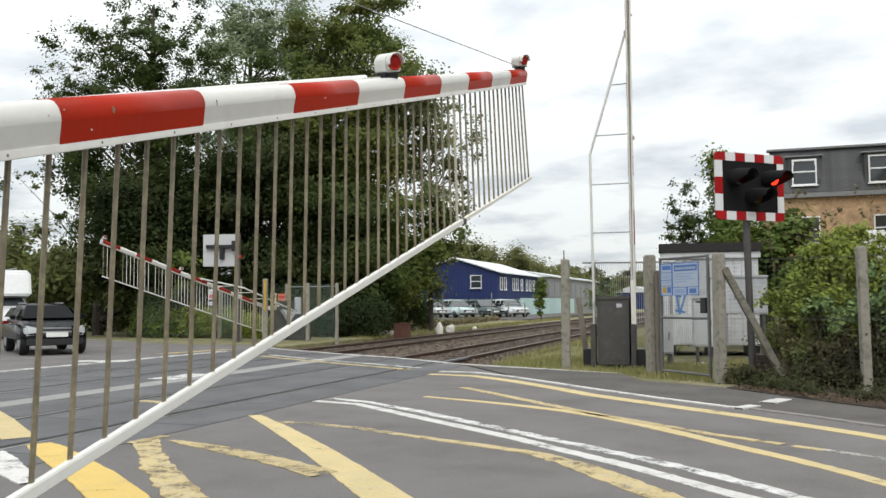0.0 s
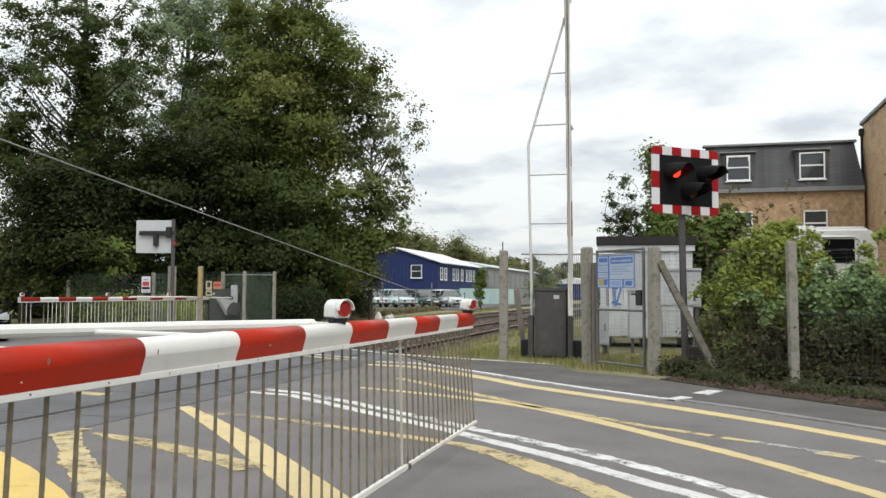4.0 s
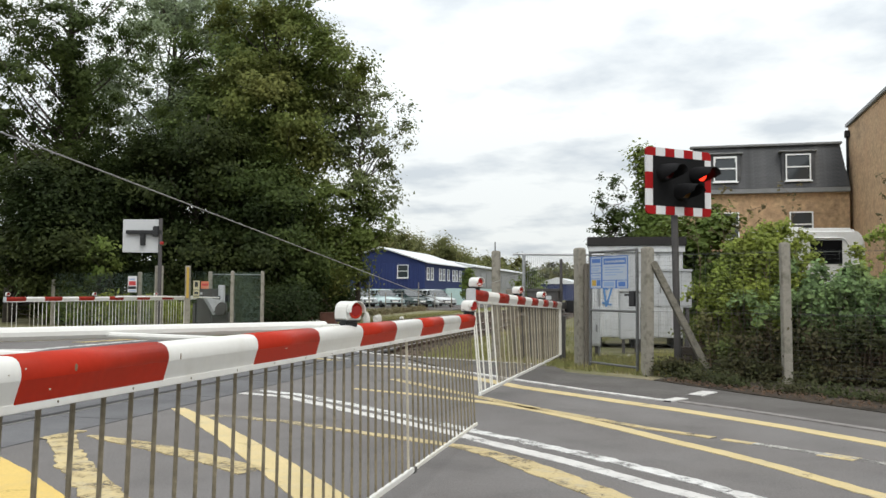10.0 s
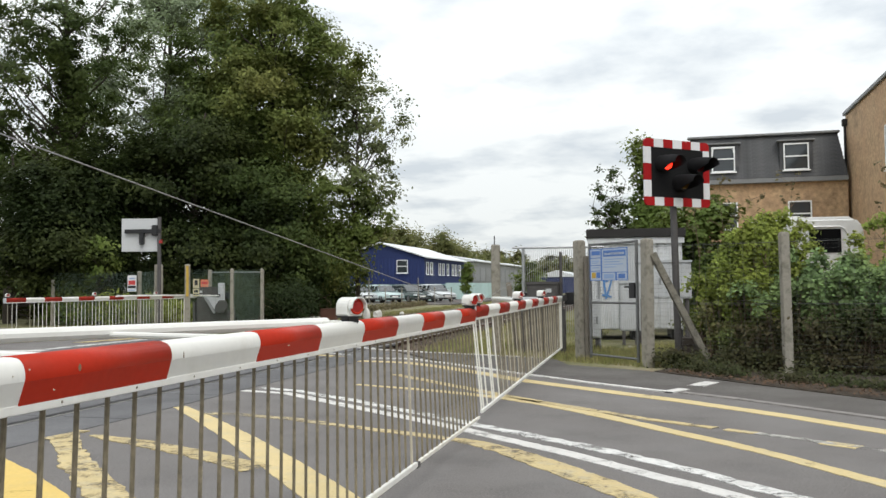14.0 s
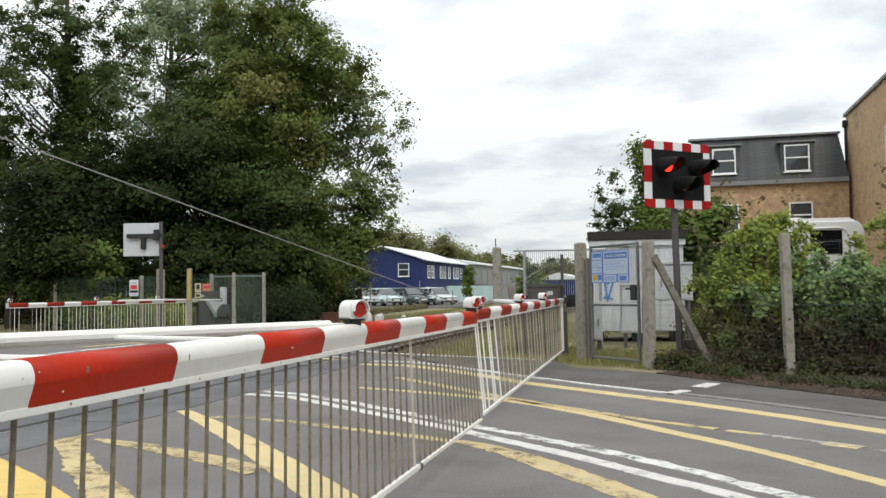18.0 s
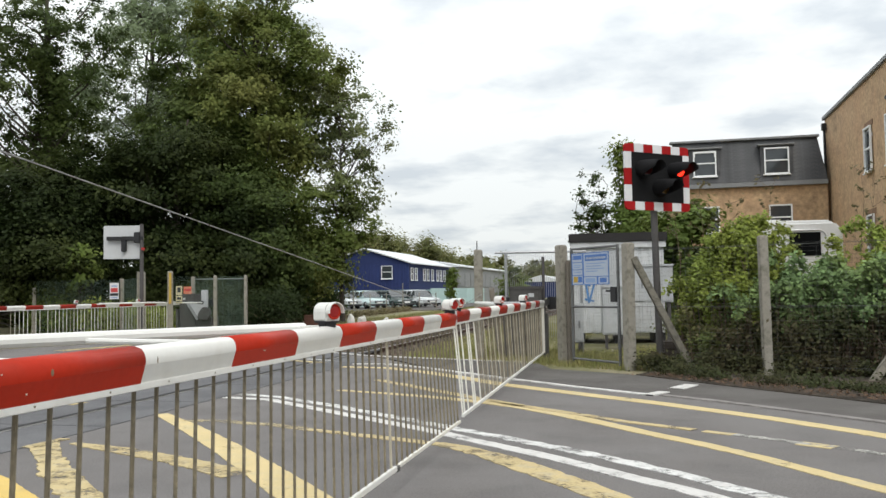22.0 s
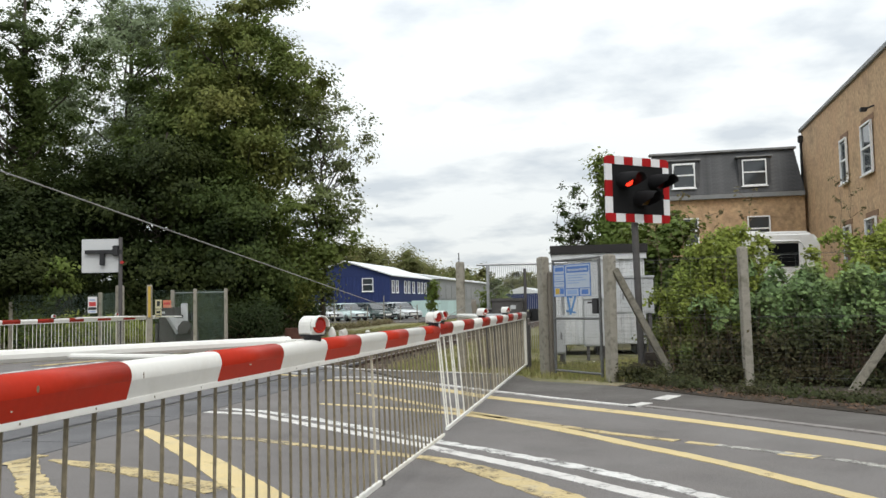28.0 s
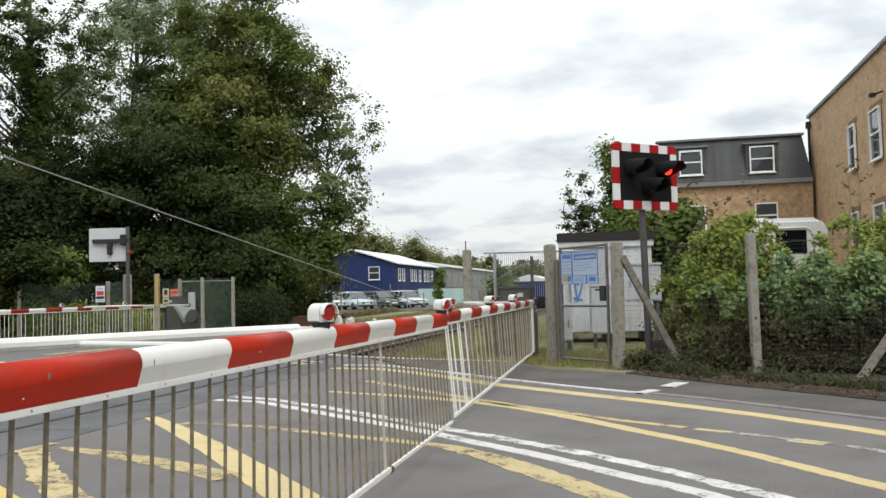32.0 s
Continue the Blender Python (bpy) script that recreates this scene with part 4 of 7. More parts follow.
def post_mesh(h, w, top, mat, name):
    bm = B()
    cuboid(bm, -w / 2, w / 2, -w / 2, w / 2, -0.25, h - top)
    vs = [v for v in bm.verts if v.co.z > h - top - 0.01]
    r = bmesh.ops.extrude_face_region(bm, geom=[f for f in bm.faces if all(v in vs for v in f.verts)])
    for v in [g for g in r["geom"] if isinstance(g, bmesh.types.BMVert)]:
        v.co.z += top
        v.co.x *= 0.82
        v.co.y *= 0.82
    bmesh.ops.bevel(bm, geom=list(bm.edges), offset=0.009, segments=2, affect="EDGES")
    # nibbled edges
    for v in bm.verts:
        n = noise.noise_vector((v.co.x * 9 + h * 7, v.co.y * 9, v.co.z * 6))
        v.co += n * 0.006
    return mesh_of(name, bm, mat)


def tube_bm(a, b, r):
    bm = B()
    tube(bm, a, b, r, 8)
    return bm


def concrete_post(at, h, label="square weathered concrete fence post", w=0.12, top=0.025):
    ob = new("concrete_post", post_mesh(h, w, top, CONCRETE, "concrete_post"))
    ob.matrix_basis = at
    return tagged(ob, label, "fence post", "concrete fence posts")



concrete_post(pose(-3.0, 15.35, 0, 0, 0, 5), 1.98, w=0.15)
ob = new("aerial", mesh_of("aerial", tube_bm((0, 0, 0), (0, 0, 0.17), 0.010), BLACK_METAL))
ob.matrix_basis = pose(-3.02, 15.35, 1.97)
tagged(ob, "short thin black aerial on a concrete post", "aerial")
concrete_post(pose(-1.42, 14.72, 0, 0, -0.5, 40), 1.99, "thick weathered concrete gate post", 0.16, 0.03)
concrete_post(pose(-0.30, 13.45, 0, 0, 0.5, 40), 1.93, "thick weathered concrete gate post", 0.145, 0.025)
concrete_post(pose(1.59, 12.7, 0, 0, -0.6, 12), 1.94)
concrete_post(pose(3.95, 11.98, 0, 0, 0, 12), 1.93)


def strut(a, b, w, label, mat):
    d = Vector(b) - Vector(a)
    bm = B()
    cuboid(bm, -w / 2, w / 2, -w / 2, w / 2, -0.05, d.length, 0.008)
    ob = part("brace_strut", bm, mat)
    ob.matrix_basis = Matrix.Translation(a) @ d.to_track_quat("Z", "Y").to_matrix().to_4x4()
    return tagged(ob, label, "strut", "post braces")


strut((0.66, 13.7, -0.1), (-0.21, 13.45, 1.70), 0.1, "sloping concrete brace against a gate post", WEATHERED)
strut((2.72, 12.05, -0.1), (3.86, 11.98, 1.6), 0.1, "sloping concrete brace against a fence post", WEATHERED)


def wire_panel(name, a, b, z0, z1, step, r, mat, parent, every=1.0):
    """Welded wire mesh between two points: thin square wires both ways."""
    ax, ay = a
    bx, by = b
    L = math.hypot(bx - ax, by - ay)
    vs, fs = [], []

    def wire(p, q, n):
        k = len(vs)
        for e in (p, q):
            for s, t in ((-1, -1), (1, -1), (1, 1), (-1, 1)):
                if n == "h":
                    vs.append((e[0], s * r, e[1] + t * r))
                else:
                    vs.append((e[0] + s * r, t * r, e[1]))
        for i in range(4):
            fs.append((k + i, k + (i + 1) % 4, k + 4 + (i + 1) % 4, k + 4 + i))
    m = round((z1 - z0) / step)
    for i in range(m + 1):
        z = z0 + (z1 - z0) * i / m
        wire((0, z), (L, z), "h")
    m = round(L / (step * every))
    for i in range(m + 1):
        wire((L * i / m, z0), (L * i / m, z1), "v")
    return part(name, sheet(name, vs, fs, mat), None, parent, at=pose(ax, ay, 0, 0, 0, math.degrees(math.atan2(by - ay, bx - ax))))


fence = thing("wire_fence", "grey welded wire fence between concrete posts", "fence")
for a, b in (((-0.30, 13.45), (1.55, 12.7)), ((1.55, 12.7), (3.95, 11.98)), ((3.95, 11.98), (7.6, 11.1))):
    wire_panel("wire_mesh", a, b, 0.1, 1.82, 0.06, 0.0009, MESH_WIRE, fence, 3.0)
    for z in (0.12, 0.95, 1.8):
        bm = B()
        tube(bm, (*a, z), (*b, z), 0.003, 5)
        part("line_wire", bm, MESH_WIRE, fence)


def gate():
    a, b = Vector((-1.24, 14.5, 0)), Vector((-0.45, 13.62, 0))
    L = (b - a).length
    gt = thing("pedestrian_gate", "dark steel tube gate with wire mesh and a blue notice", "gate", Matrix.Translation(a) @ pose(0, 0, 0, 0, 0, math.degrees(math.atan2(b.y - a.y, b.x - a.x))))
    for p, q in (((0, 0, 0.03), (0, 0, 1.92)), ((L, 0, 0.03), (L, 0, 1.92))):
        bm = B()
        tube(bm, p, q, 0.024, 10)
        part("upright", bm, GATE_STEEL, gt)
    for z in (0.08, 0.94, 1.90):
        bm = B()
        tube(bm, (0, 0, z), (L, 0, z), 0.019, 10)
        part("rail", bm, GATE_STEEL, gt)
    wire_panel("wire_mesh", (0, 0), (L, 0), 0.1, 1.88, 0.05, 0.0007, MESH_WIRE, gt)
    bm = B()
    cuboid(bm, L - 0.16, L - 0.02, -0.04, 0.03, 1.02, 1.26, 0.008)
    cuboid(bm, L - 0.28, L - 0.14, -0.03, -0.01, 1.18, 1.21, 0.004)
    part("latch", bm, BLACK_METAL, gt, "black latch box")
    # notice panel on the gate
    x0, x1, z0, z1 = 0.05, L - 0.17, 1.30, 1.82
    bm = B()
    cuboid(bm, x0, x1, -0.035, -0.027, z0, z1, 0.002)
    sign = part("notice", bm, SIGN_PALE, gt, "pale notice panel with blue headings")
    w, h = x1 - x0, z1 - z0

    def bar(u0, u1, v0, v1, mat):
        bm = B()
        cuboid(bm, x0 + w * u0, x0 + w * u1, -0.0385, -0.0345, z0 + h * v0, z0 + h * v1)
        part("print", bm, mat, sign)
    for u0, u1, v0, v1, m in ((0.0, 1.0, 0.975, 1.0, SIGN_BLUE), (0.0, 1.0, 0.0, 0.02, SIGN_BLUE), (0.0, 0.02, 0.02, 0.975, SIGN_BLUE), (0.98, 1.0, 0.02, 0.975, SIGN_BLUE),
                              (0.30, 0.335, 0.02, 0.975, SIGN_BLUE), (0.37, 0.95, 0.74, 0.93, SIGN_BLUE), (0.40, 0.92, 0.79, 0.86, SIGN_PALE), (0.05, 0.28, 0.80, 0.93, SIGN_BLUE),
                              (0.02, 0.30, 0.70, 0.72, SIGN_BLUE), (0.02, 0.30, 0.47, 0.49, SIGN_BLUE), (0.06, 0.26, 0.60, 0.63, SIGN_TEXT), (0.06, 0.22, 0.54, 0.57, SIGN_TEXT),
                              (0.06, 0.26, 0.39, 0.42, SIGN_TEXT), (0.02, 0.30, 0.29, 0.31, SIGN_BLUE), (0.05, 0.16, 0.08, 0.26, YELLOW_PLATE), (0.18, 0.28, 0.08, 0.26, SIGN_BLUE),
                              (0.335, 0.98, 0.24, 0.26, SIGN_BLUE), (0.40, 0.9, 0.64, 0.67, SIGN_TEXT), (0.40, 0.8, 0.56, 0.59, SIGN_TEXT), (0.40, 0.88, 0.48, 0.51, SIGN_TEXT),
                              (0.40, 0.7, 0.40, 0.43, SIGN_TEXT), (0.38, 0.64, 0.06, 0.20, SIGN_TEXT), (0.68, 0.72, 0.02, 0.24, SIGN_BLUE), (0.76, 0.93, 0.06, 0.20, SIGN_BLUE)):
        bar(u0, u1, v0, v1, m)
    return gt


gate()
ob = tagged(new("wooden_post", post_mesh(1.72, 0.10, 0.03, WOOD_POST, "wooden_post")), "weathered brown wooden post beside a gate post", "post")
ob.matrix_basis = pose(-1.29, 14.64, 0, 0, 0, 40)
ob = tagged(new("wooden_stake", post_mesh(1.3, 0.09, 0.02, WOOD_POST, "wooden_stake")), "leaning weathered wooden stake by a concrete post", "post")
ob.matrix_basis = pose(-2.75, 16.1, 0, 0, -7, 20)
ob = tagged(new("steel_post", post_mesh(1.85, 0.055, 0.01, POLE_GREY, "steel_post")), "slim dark steel post that holds a stay cable", "post")
ob.matrix_basis = pose(-1.90, 16.0, 0)
ob = tagged(new("steel_post", post_mesh(2.0, 0.055, 0.01, POLE_GREY, "steel_post")), "slim dark steel post that holds a stay cable", "post")
ob.matrix_basis = pose(-1.45, -1.3, 0)

rear = thing("rear_fence", "galvanised rail fence with upright wires beside the track", "fence")
bm = B()
tube(bm, (-2.95, 16.8, 1.98), (-1.2, 17.25, 1.98), 0.022, 8)
part("top_rail", bm, STEEL, rear)
for x, y in ((-2.74, 16.85), (-1.3, 17.22)):
    bm = B()
    tube(bm, (x, y, -0.2), (x, y, 1.98), 0.03, 8)
    part("post", bm, STEEL, rear)
for i in range(36):
    f = i / 35
    bm = B()
    tube(bm, (-2.7 + 1.35 * f, 16.86 + 0.35 * f, 0.3), (-2.7 + 1.35 * f, 16.86 + 0.35 * f, 1.97), 0.004, 4)
    part("bar", bm, STEEL, rear)


# ---- equipment hut and boxes ----
def ribbed_wall(x0, x1, y, z0, z1, pitch, depth, mat, parent, name="wall", turn=0.0):
    """Corrugated sheet as a folded strip with thickness behind it."""
    bm = B()
    n = round((x1 - x0) / pitch)
    pr = []
    for i in range(n):
        a = x0 + (x1 - x0) * i / n
        p = (x1 - x0) / n
        pr += [(a, y), (a + p * 0.08, y - depth), (a + p * 0.58, y - depth), (a + p * 0.66, y)]
    pr += [(x1, y), (x1, y + 0.03), (x0, y + 0.03)]
    prism(bm, pr, z0, z1)
    return part(name, bm, mat, parent)


def hut():
    k = thing("equipment_hut", "white ribbed equipment hut with a flat dark roof", "hut", pose(-0.67, 20.0, 0, 0, 0, 4))
    box_part("body", (-1.02, 1.02, 0.03, 1.9, 0.22, 2.3), HUT_WHITE, k, "white walls", 0.01)
    ribbed_wall(-1.02, 1.02, 0.0, 0.24, 2.28, 0.17, 0.018, HUT_WHITE, k)
    box_part("roof", (-1.1, 1.1, -0.12, 2.0, 2.3, 2.5), ROOF_DARK, k, "flat dark roof with a deep edge", 0.012)
    box_part("fascia", (-1.07, 1.07, -0.075, -0.02, 2.16, 2.30), HUT_WHITE, k, "white board under the roof edge", 0.004)
    for x in (-0.9, 0.0, 0.9):
        box_part("foot", (x - 0.12, x + 0.12, 0.1, 1.7, -0.25, 0.23), BLACK_METAL, k, "dark plinth block")
    box_part("door", (-0.38, 0.34, -0.03, -0.02, 0.3, 2.12), BOX_GREY, k, "grey door", 0.006)
    # sprayed blue scrawl on the ribbed wall
    for x, z, l, t in ((-0.70, 1.14, 0.46, 82), (-0.60, 1.16, 0.44, 106), (-0.66, 0.98, 0.22, 12), (-0.72, 1.34, 0.20, 20)):
        bm = B()
        cuboid(bm, -l / 2, l / 2, -0.004, 0.004, -0.022, 0.022, 0.002)
        part("paint_scrawl", bm, SPRAY_BLUE, k, "sprayed blue scrawl", at=pose(x, -0.024, z, 0, t))
    return k


SPRAY_BLUE = material("blue_spray_paint", (0.10, 0.24, 0.50), 0.7, var=0.15)
ROOF_DARK = material("dark_felt_roof", (0.022, 0.02, 0.02), 0.8, var=0.2, scale=2, fine=30)
hut()


def sleeper_stack():
    """Old dark timbers lying behind the fence."""
    for i, (x, y, z, a, l) in enumerate(((1.25, 15.4, 0.0, -10, 2.1), (1.3, 15.7, 0.0, -14, 2.1), (1.2, 15.5, 0.15, -8, 2.0), (1.35, 15.55, 0.30, -14, 1.9), (1.3, 15.5, 0.45, -5, 1.7))):
        bm = B()
        cuboid(bm, -l / 2, l / 2, -0.12, 0.12, 0.0, 0.145, 0.012)
        tagged(part("old_sleeper", bm, TIMBER, None, at=pose(x, y, z, 0, 0, a)), "old dark timber sleeper stacked behind the fence", "timber", "stacked old sleepers")


sleeper_stack()


def equipment_box(at, w, d, z0, z1, label, doors=2):
    k = thing("equipment_box", label, "cabinet", at, "equipment boxes")
    body = box_part("body", (0, w, 0, d, z0, z1), BOX_GREY, k, bevel=0.01)
    box_part("lid", (-0.02, w + 0.02, -0.03, d + 0.02, z1, z1 + 0.05), BOX_GREY, k, bevel=0.01)
    for i in range(doors):
        box_part("door", (w * i / doors + 0.02, w * (i + 1) / doors - 0.02, -0.014, 0.0, z0 + 0.03, z1 - 0.03), BOX_GREY, k, bevel=0.004)
        box_part("handle", (w * (i + 1) / doors - 0.09, w * (i + 1) / doors - 0.06, -0.035, -0.014, (z0 + z1) / 2 - 0.07, (z0 + z1) / 2 + 0.07), LEAD, k, "grey handle", 0.004)
    for x in (0.08, w - 0.08):
        for y in (0.06, d - 0.06):
            box_part("leg", (x - 0.03, x + 0.03, y - 0.03, y + 0.03, -0.25, z0), POLE_GREY, k)
    return k


equipment_box(pose(-0.62, 18.5, 0, 0, 0, 4), 1.12, 0.45, 0.93, 1.68, "pale grey steel equipment box on dark legs")
equipment_box(pose(-0.95, 18.1, 0, 0, 0, 4), 0.42, 0.35, 0.28, 1.25, "narrow grey steel box in front of the hut", 1)
equipment_box(pose(-1.55, 16.9, 0, 0, 0, 4), 0.3, 0.3, 0.2, 0.9, "small grey steel box by the track", 1)


# ---- house ----
BRICK = material("yellow_brick", (0.53, 0.365, 0.22), 0.9, var=0.42, scale=0.8, fine=7, bump=0.4, second=(0.37, 0.235, 0.14), amount=0.7, stain=(0.30, 0.20, 0.13), stained=0.5)
PIPE = material("black_pipe", (0.02, 0.02, 0.022), 0.5, var=0.1)


def window(parent, m, w, h, sash="hung", tilt=False):
    """White framed window in local x (across), z (up); its outer face looks along -y."""
    fr = part("window", mesh_of("window", frame_bm(w, h, 0.055, 0.07), WINDOW_WHITE), None, parent, "white framed window", at=m)
    box_part("pane", (-w / 2 + 0.05, w / 2 - 0.05, 0.02, 0.03, 0.05, h - 0.05), GLASS, fr, "dark glass")
    box_part("glazing_bar", (-w / 2 + 0.05, w / 2 - 0.05, -0.02, 0.035, h * 0.52 - 0.03, h * 0.52 + 0.03), WINDOW_WHITE, fr)
    box_part("sill", (-w / 2 - 0.06, w / 2 + 0.06, -0.08, 0.0, -0.05, 0.0), WINDOW_WHITE, fr, "projecting sill", 0.006)
    if tilt:
        sash_ob = part("open_sash", mesh_of("open_sash", frame_bm(w - 0.08, h * 0.5, 0.045, 0.04), WINDOW_WHITE), None, fr, "tilted open sash", at=pose(0, -0.03, h * 0.5 - 0.04) @ pose(0, 0, 0, 0, 0, 0) @ pose(0, 0, h * 0.5, 18) @ pose(0, 0, -h * 0.5))
    return fr


def frame_bm(w, h, t, d):
    bm = B()
    cuboid(bm, -w / 2, w / 2, -d / 2, d / 2, h - t, h)
    cuboid(bm, -w / 2, w / 2, -d / 2, d / 2, 0, t)
    cuboid(bm, -w / 2, -w / 2 + t, -d / 2, d / 2, t, h - t)
    cuboid(bm, w / 2 - t, w / 2, -d / 2, d / 2, t, h - t)
    return bm


def house():
    h = thing("house", "yellow-brown brick house with slate mansard roof", "house")
    x0, x1, y = 0.95, 7.55, 39.5
    box_part("wall", (x0, x1, y, y + 9, -0.3, 5.6), BRICK, h, "yellow-brown brick wall")
    box_part("eaves_board", (x0 - 0.15, x1, y - 0.22, y + 0.0, 5.58, 5.78), LEAD, h, "grey eaves board", 0.01)
    bm = B()
    v = [bm.verts.new(p) for p in ((x0 - 0.1, y - 0.12, 5.78), (x1, y - 0.12, 5.78), (x1, y + 9, 5.78), (x0 - 0.1, y + 9, 5.78),
                                   (x0 + 0.25, y + 0.42, 7.70), (x1 - 0.3, y + 0.42, 7.72), (x1 - 0.3, y + 8.5, 7.72), (x0 + 0.25, y + 8.5, 7.70))]
    for f in ((0, 1, 5, 4), (1, 2, 6, 5), (2, 3, 7, 6), (3, 0, 4, 7), (4, 5, 6, 7), (3, 2, 1, 0)):
        bm.faces.new([v[i] for i in f])
    part("roof", bm, SLATE, h, "dark slate mansard roof")
    box_part("roof_edge", (x0 + 0.1, x1 - 0.2, y + 0.25, y + 0.62, 7.70, 7.80), LEAD, h, "grey capping along the roof edge", 0.02)
    # rows of slates, each a low step on the slope
    sl = math.degrees(math.atan2(1.92, 0.54))
    for r in range(11):
        f = r / 11
        z = 5.80 + 1.9 * f
        yy = y - 0.125 + 0.54 * f
        bm = B()
        cuboid(bm, x0 - 0.08 + 0.33 * f, x1 - 0.02 - 0.28 * f, -0.016, 0.0, 0, 0.19)
        part("slate_course", bm, SLATE, h, at=pose(0, yy - 0.004, z, -(90 - sl) - 1.5))
    for cx, z0, w, hh, op in ((2.53, 6.12, 0.98, 1.12, True), (5.52, 6.10, 1.02, 1.16, False)):
        box_part("dormer", (cx - w / 2 - 0.16, cx + w / 2 + 0.16, y - 0.06, y + 0.6, z0 - 0.12, z0 + hh + 0.10), SLATE, h, "slate-clad dormer", 0.02)
        box_part("dormer_roof", (cx - w / 2 - 0.26, cx + w / 2 + 0.26, y - 0.16, y + 0.7, z0 + hh + 0.10, z0 + hh + 0.17), LEAD, h, "flat lead dormer top", 0.02)
        window(h, pose(cx, y - 0.09, z0), w, hh, tilt=op)
    for cx, z0, w, hh in ((5.62, 3.62, 0.95, 1.15), (2.62, 3.60, 0.95, 1.18), (5.62, 0.9, 0.95, 1.2), (2.35, 0.9, 0.95, 1.2)):
        window(h, pose(cx, y - 0.07, z0), w, hh)
        box_part("lintel", (cx - w / 2 - 0.1, cx + w / 2 + 0.1, y - 0.03, y, z0 + hh, z0 + hh + 0.18), BRICK, h)
    return h


def brick_block():
    h = thing("brick_building", "tall yellow-brown brick building with white windows", "building")
    X = 7.7
    box_part("wall", (X, 17, 14.0, 40.4, -0.3, 8.5), BRICK, h, "yellow-brown brick wall")
    box_part("coping", (X - 0.10, X + 0.25, 13.9, 40.5, 8.5, 8.66), LEAD, h, "grey coping along the wall top", 0.02)
    bm = B()
    tube(bm, (X - 0.09, 40.1, 0), (X - 0.09, 40.1, 8.2), 0.055, 10)
    cuboid(bm, X - 0.2, X + 0.0, 39.98, 40.22, 8.0, 8.3, 0.02)
    part("drainpipe", bm, PIPE, h, "black drainpipe with hopper")
    turn = -90
    for yc, z0, w, hh, op in ((32.8, 5.2, 0.95, 1.6, True), (29.75, 5.12, 1.25, 1.65, False), (25.9, 5.12, 1.25, 1.65, False), (32.8, 2.2, 0.95, 1.5, False), (29.75, 2.2, 1.25, 1.5, False)):
        window(h, pose(X - 0.07, yc, z0, 0, 0, turn), w, hh, tilt=op)
        box_part("lintel", (X - 0.02, X, yc - w / 2 - 0.1, yc + w / 2 + 0.1, z0 + hh + 0.01, z0 + hh + 0.2), BRICK_DARK, h, "darker brick lintel")
    bm = B()
    tube(bm, (X - 0.3, 28.9, 7.05), (X, 28.9, 7.15), 0.03, 8)
    cuboid(bm, X - 0.42, X - 0.22, 28.8, 29.0, 6.98, 7.1, 0.02)
    part("wall_lamp", bm, PIPE, h, "dark wall lamp on a bracket")
    return h


BRICK_DARK = material("dark_brick", (0.22, 0.13, 0.08), 0.9, var=0.2, scale=1.2, fine=12, bump=0.3)
house()
brick_block()


# ---- industrial buildings by the line ----
def blue_works():
    w = thing("blue_building", "dark blue clad industrial building with pale lower walls", "industrial building")
    x0, x1, y0, y1 = -29.6, -21.2, 75.0, 91.0
    box_part("lower_wall", (x0 + 0.05, x1 - 0.05, y0 + 0.05, y1, -0.3, 1.5), PALE_CLAD, w, "pale turquoise lower wall")
    ribbed_wall(x0, x1, y0, 1.5, 3.85, 0.35, 0.03, BLUE_CLAD, w, "gable_wall")
    box_part("upper_wall", (x0, x1, y0 + 0.03, y1, 1.5, 3.9), BLUE_CLAD, w, "dark blue cladding")
    bm = B()
    prism(bm, [(x0, 3.86), (x1, 3.86), ((x0 + x1) / 2, 5.2)], -y1, -y0, pose(0, 0, 0, 90))
    part("gable", bm, BLUE_CLAD, w, "dark blue gable")
    for s in (-1, 1):
        bm = B()
        cx = (x0 + x1) / 2
        v = [bm.verts.new(p) for p in ((cx, y0 - 0.25, 5.28), (cx + s * 4.55, y0 - 0.25, 3.84), (cx + s * 4.55, y1 + 0.2, 3.84), (cx, y1 + 0.2, 5.28),
                                       (cx, y0 - 0.25, 5.38), (cx + s * 4.55, y0 - 0.25, 3.94), (cx + s * 4.55, y1 + 0.2, 3.94), (cx, y1 + 0.2, 5.38))]
        for f in ((0, 1, 2, 3), (4, 5, 6, 7), (0, 1, 5, 4), (1, 2, 6, 5), (2, 3, 7, 6), (3, 0, 4, 7)):
            bm.faces.new([v[i] for i in f])
        part("roof", bm, ROOF_PALE, w, "pale sheet roof")
    window(w, pose(-23.25, y0 - 0.10, 2.5), 1.05, 1.2)
    for yc in (75.9, 77.3, 80.3, 81.7, 83.5, 85.6, 87.0, 88.6):
        window(w, pose(x1 + 0.07, yc, 2.35, 0, 0, 90), 0.75, 1.15)
    for yc, dw in ((78.2, 1.0), (80.0, 1.0)):
        box_part("door", (x1 - 0.02, x1 + 0.03, yc - dw / 2, yc + dw / 2, -0.2, 1.45), WINDOW_WHITE, w, "white door")
    return w


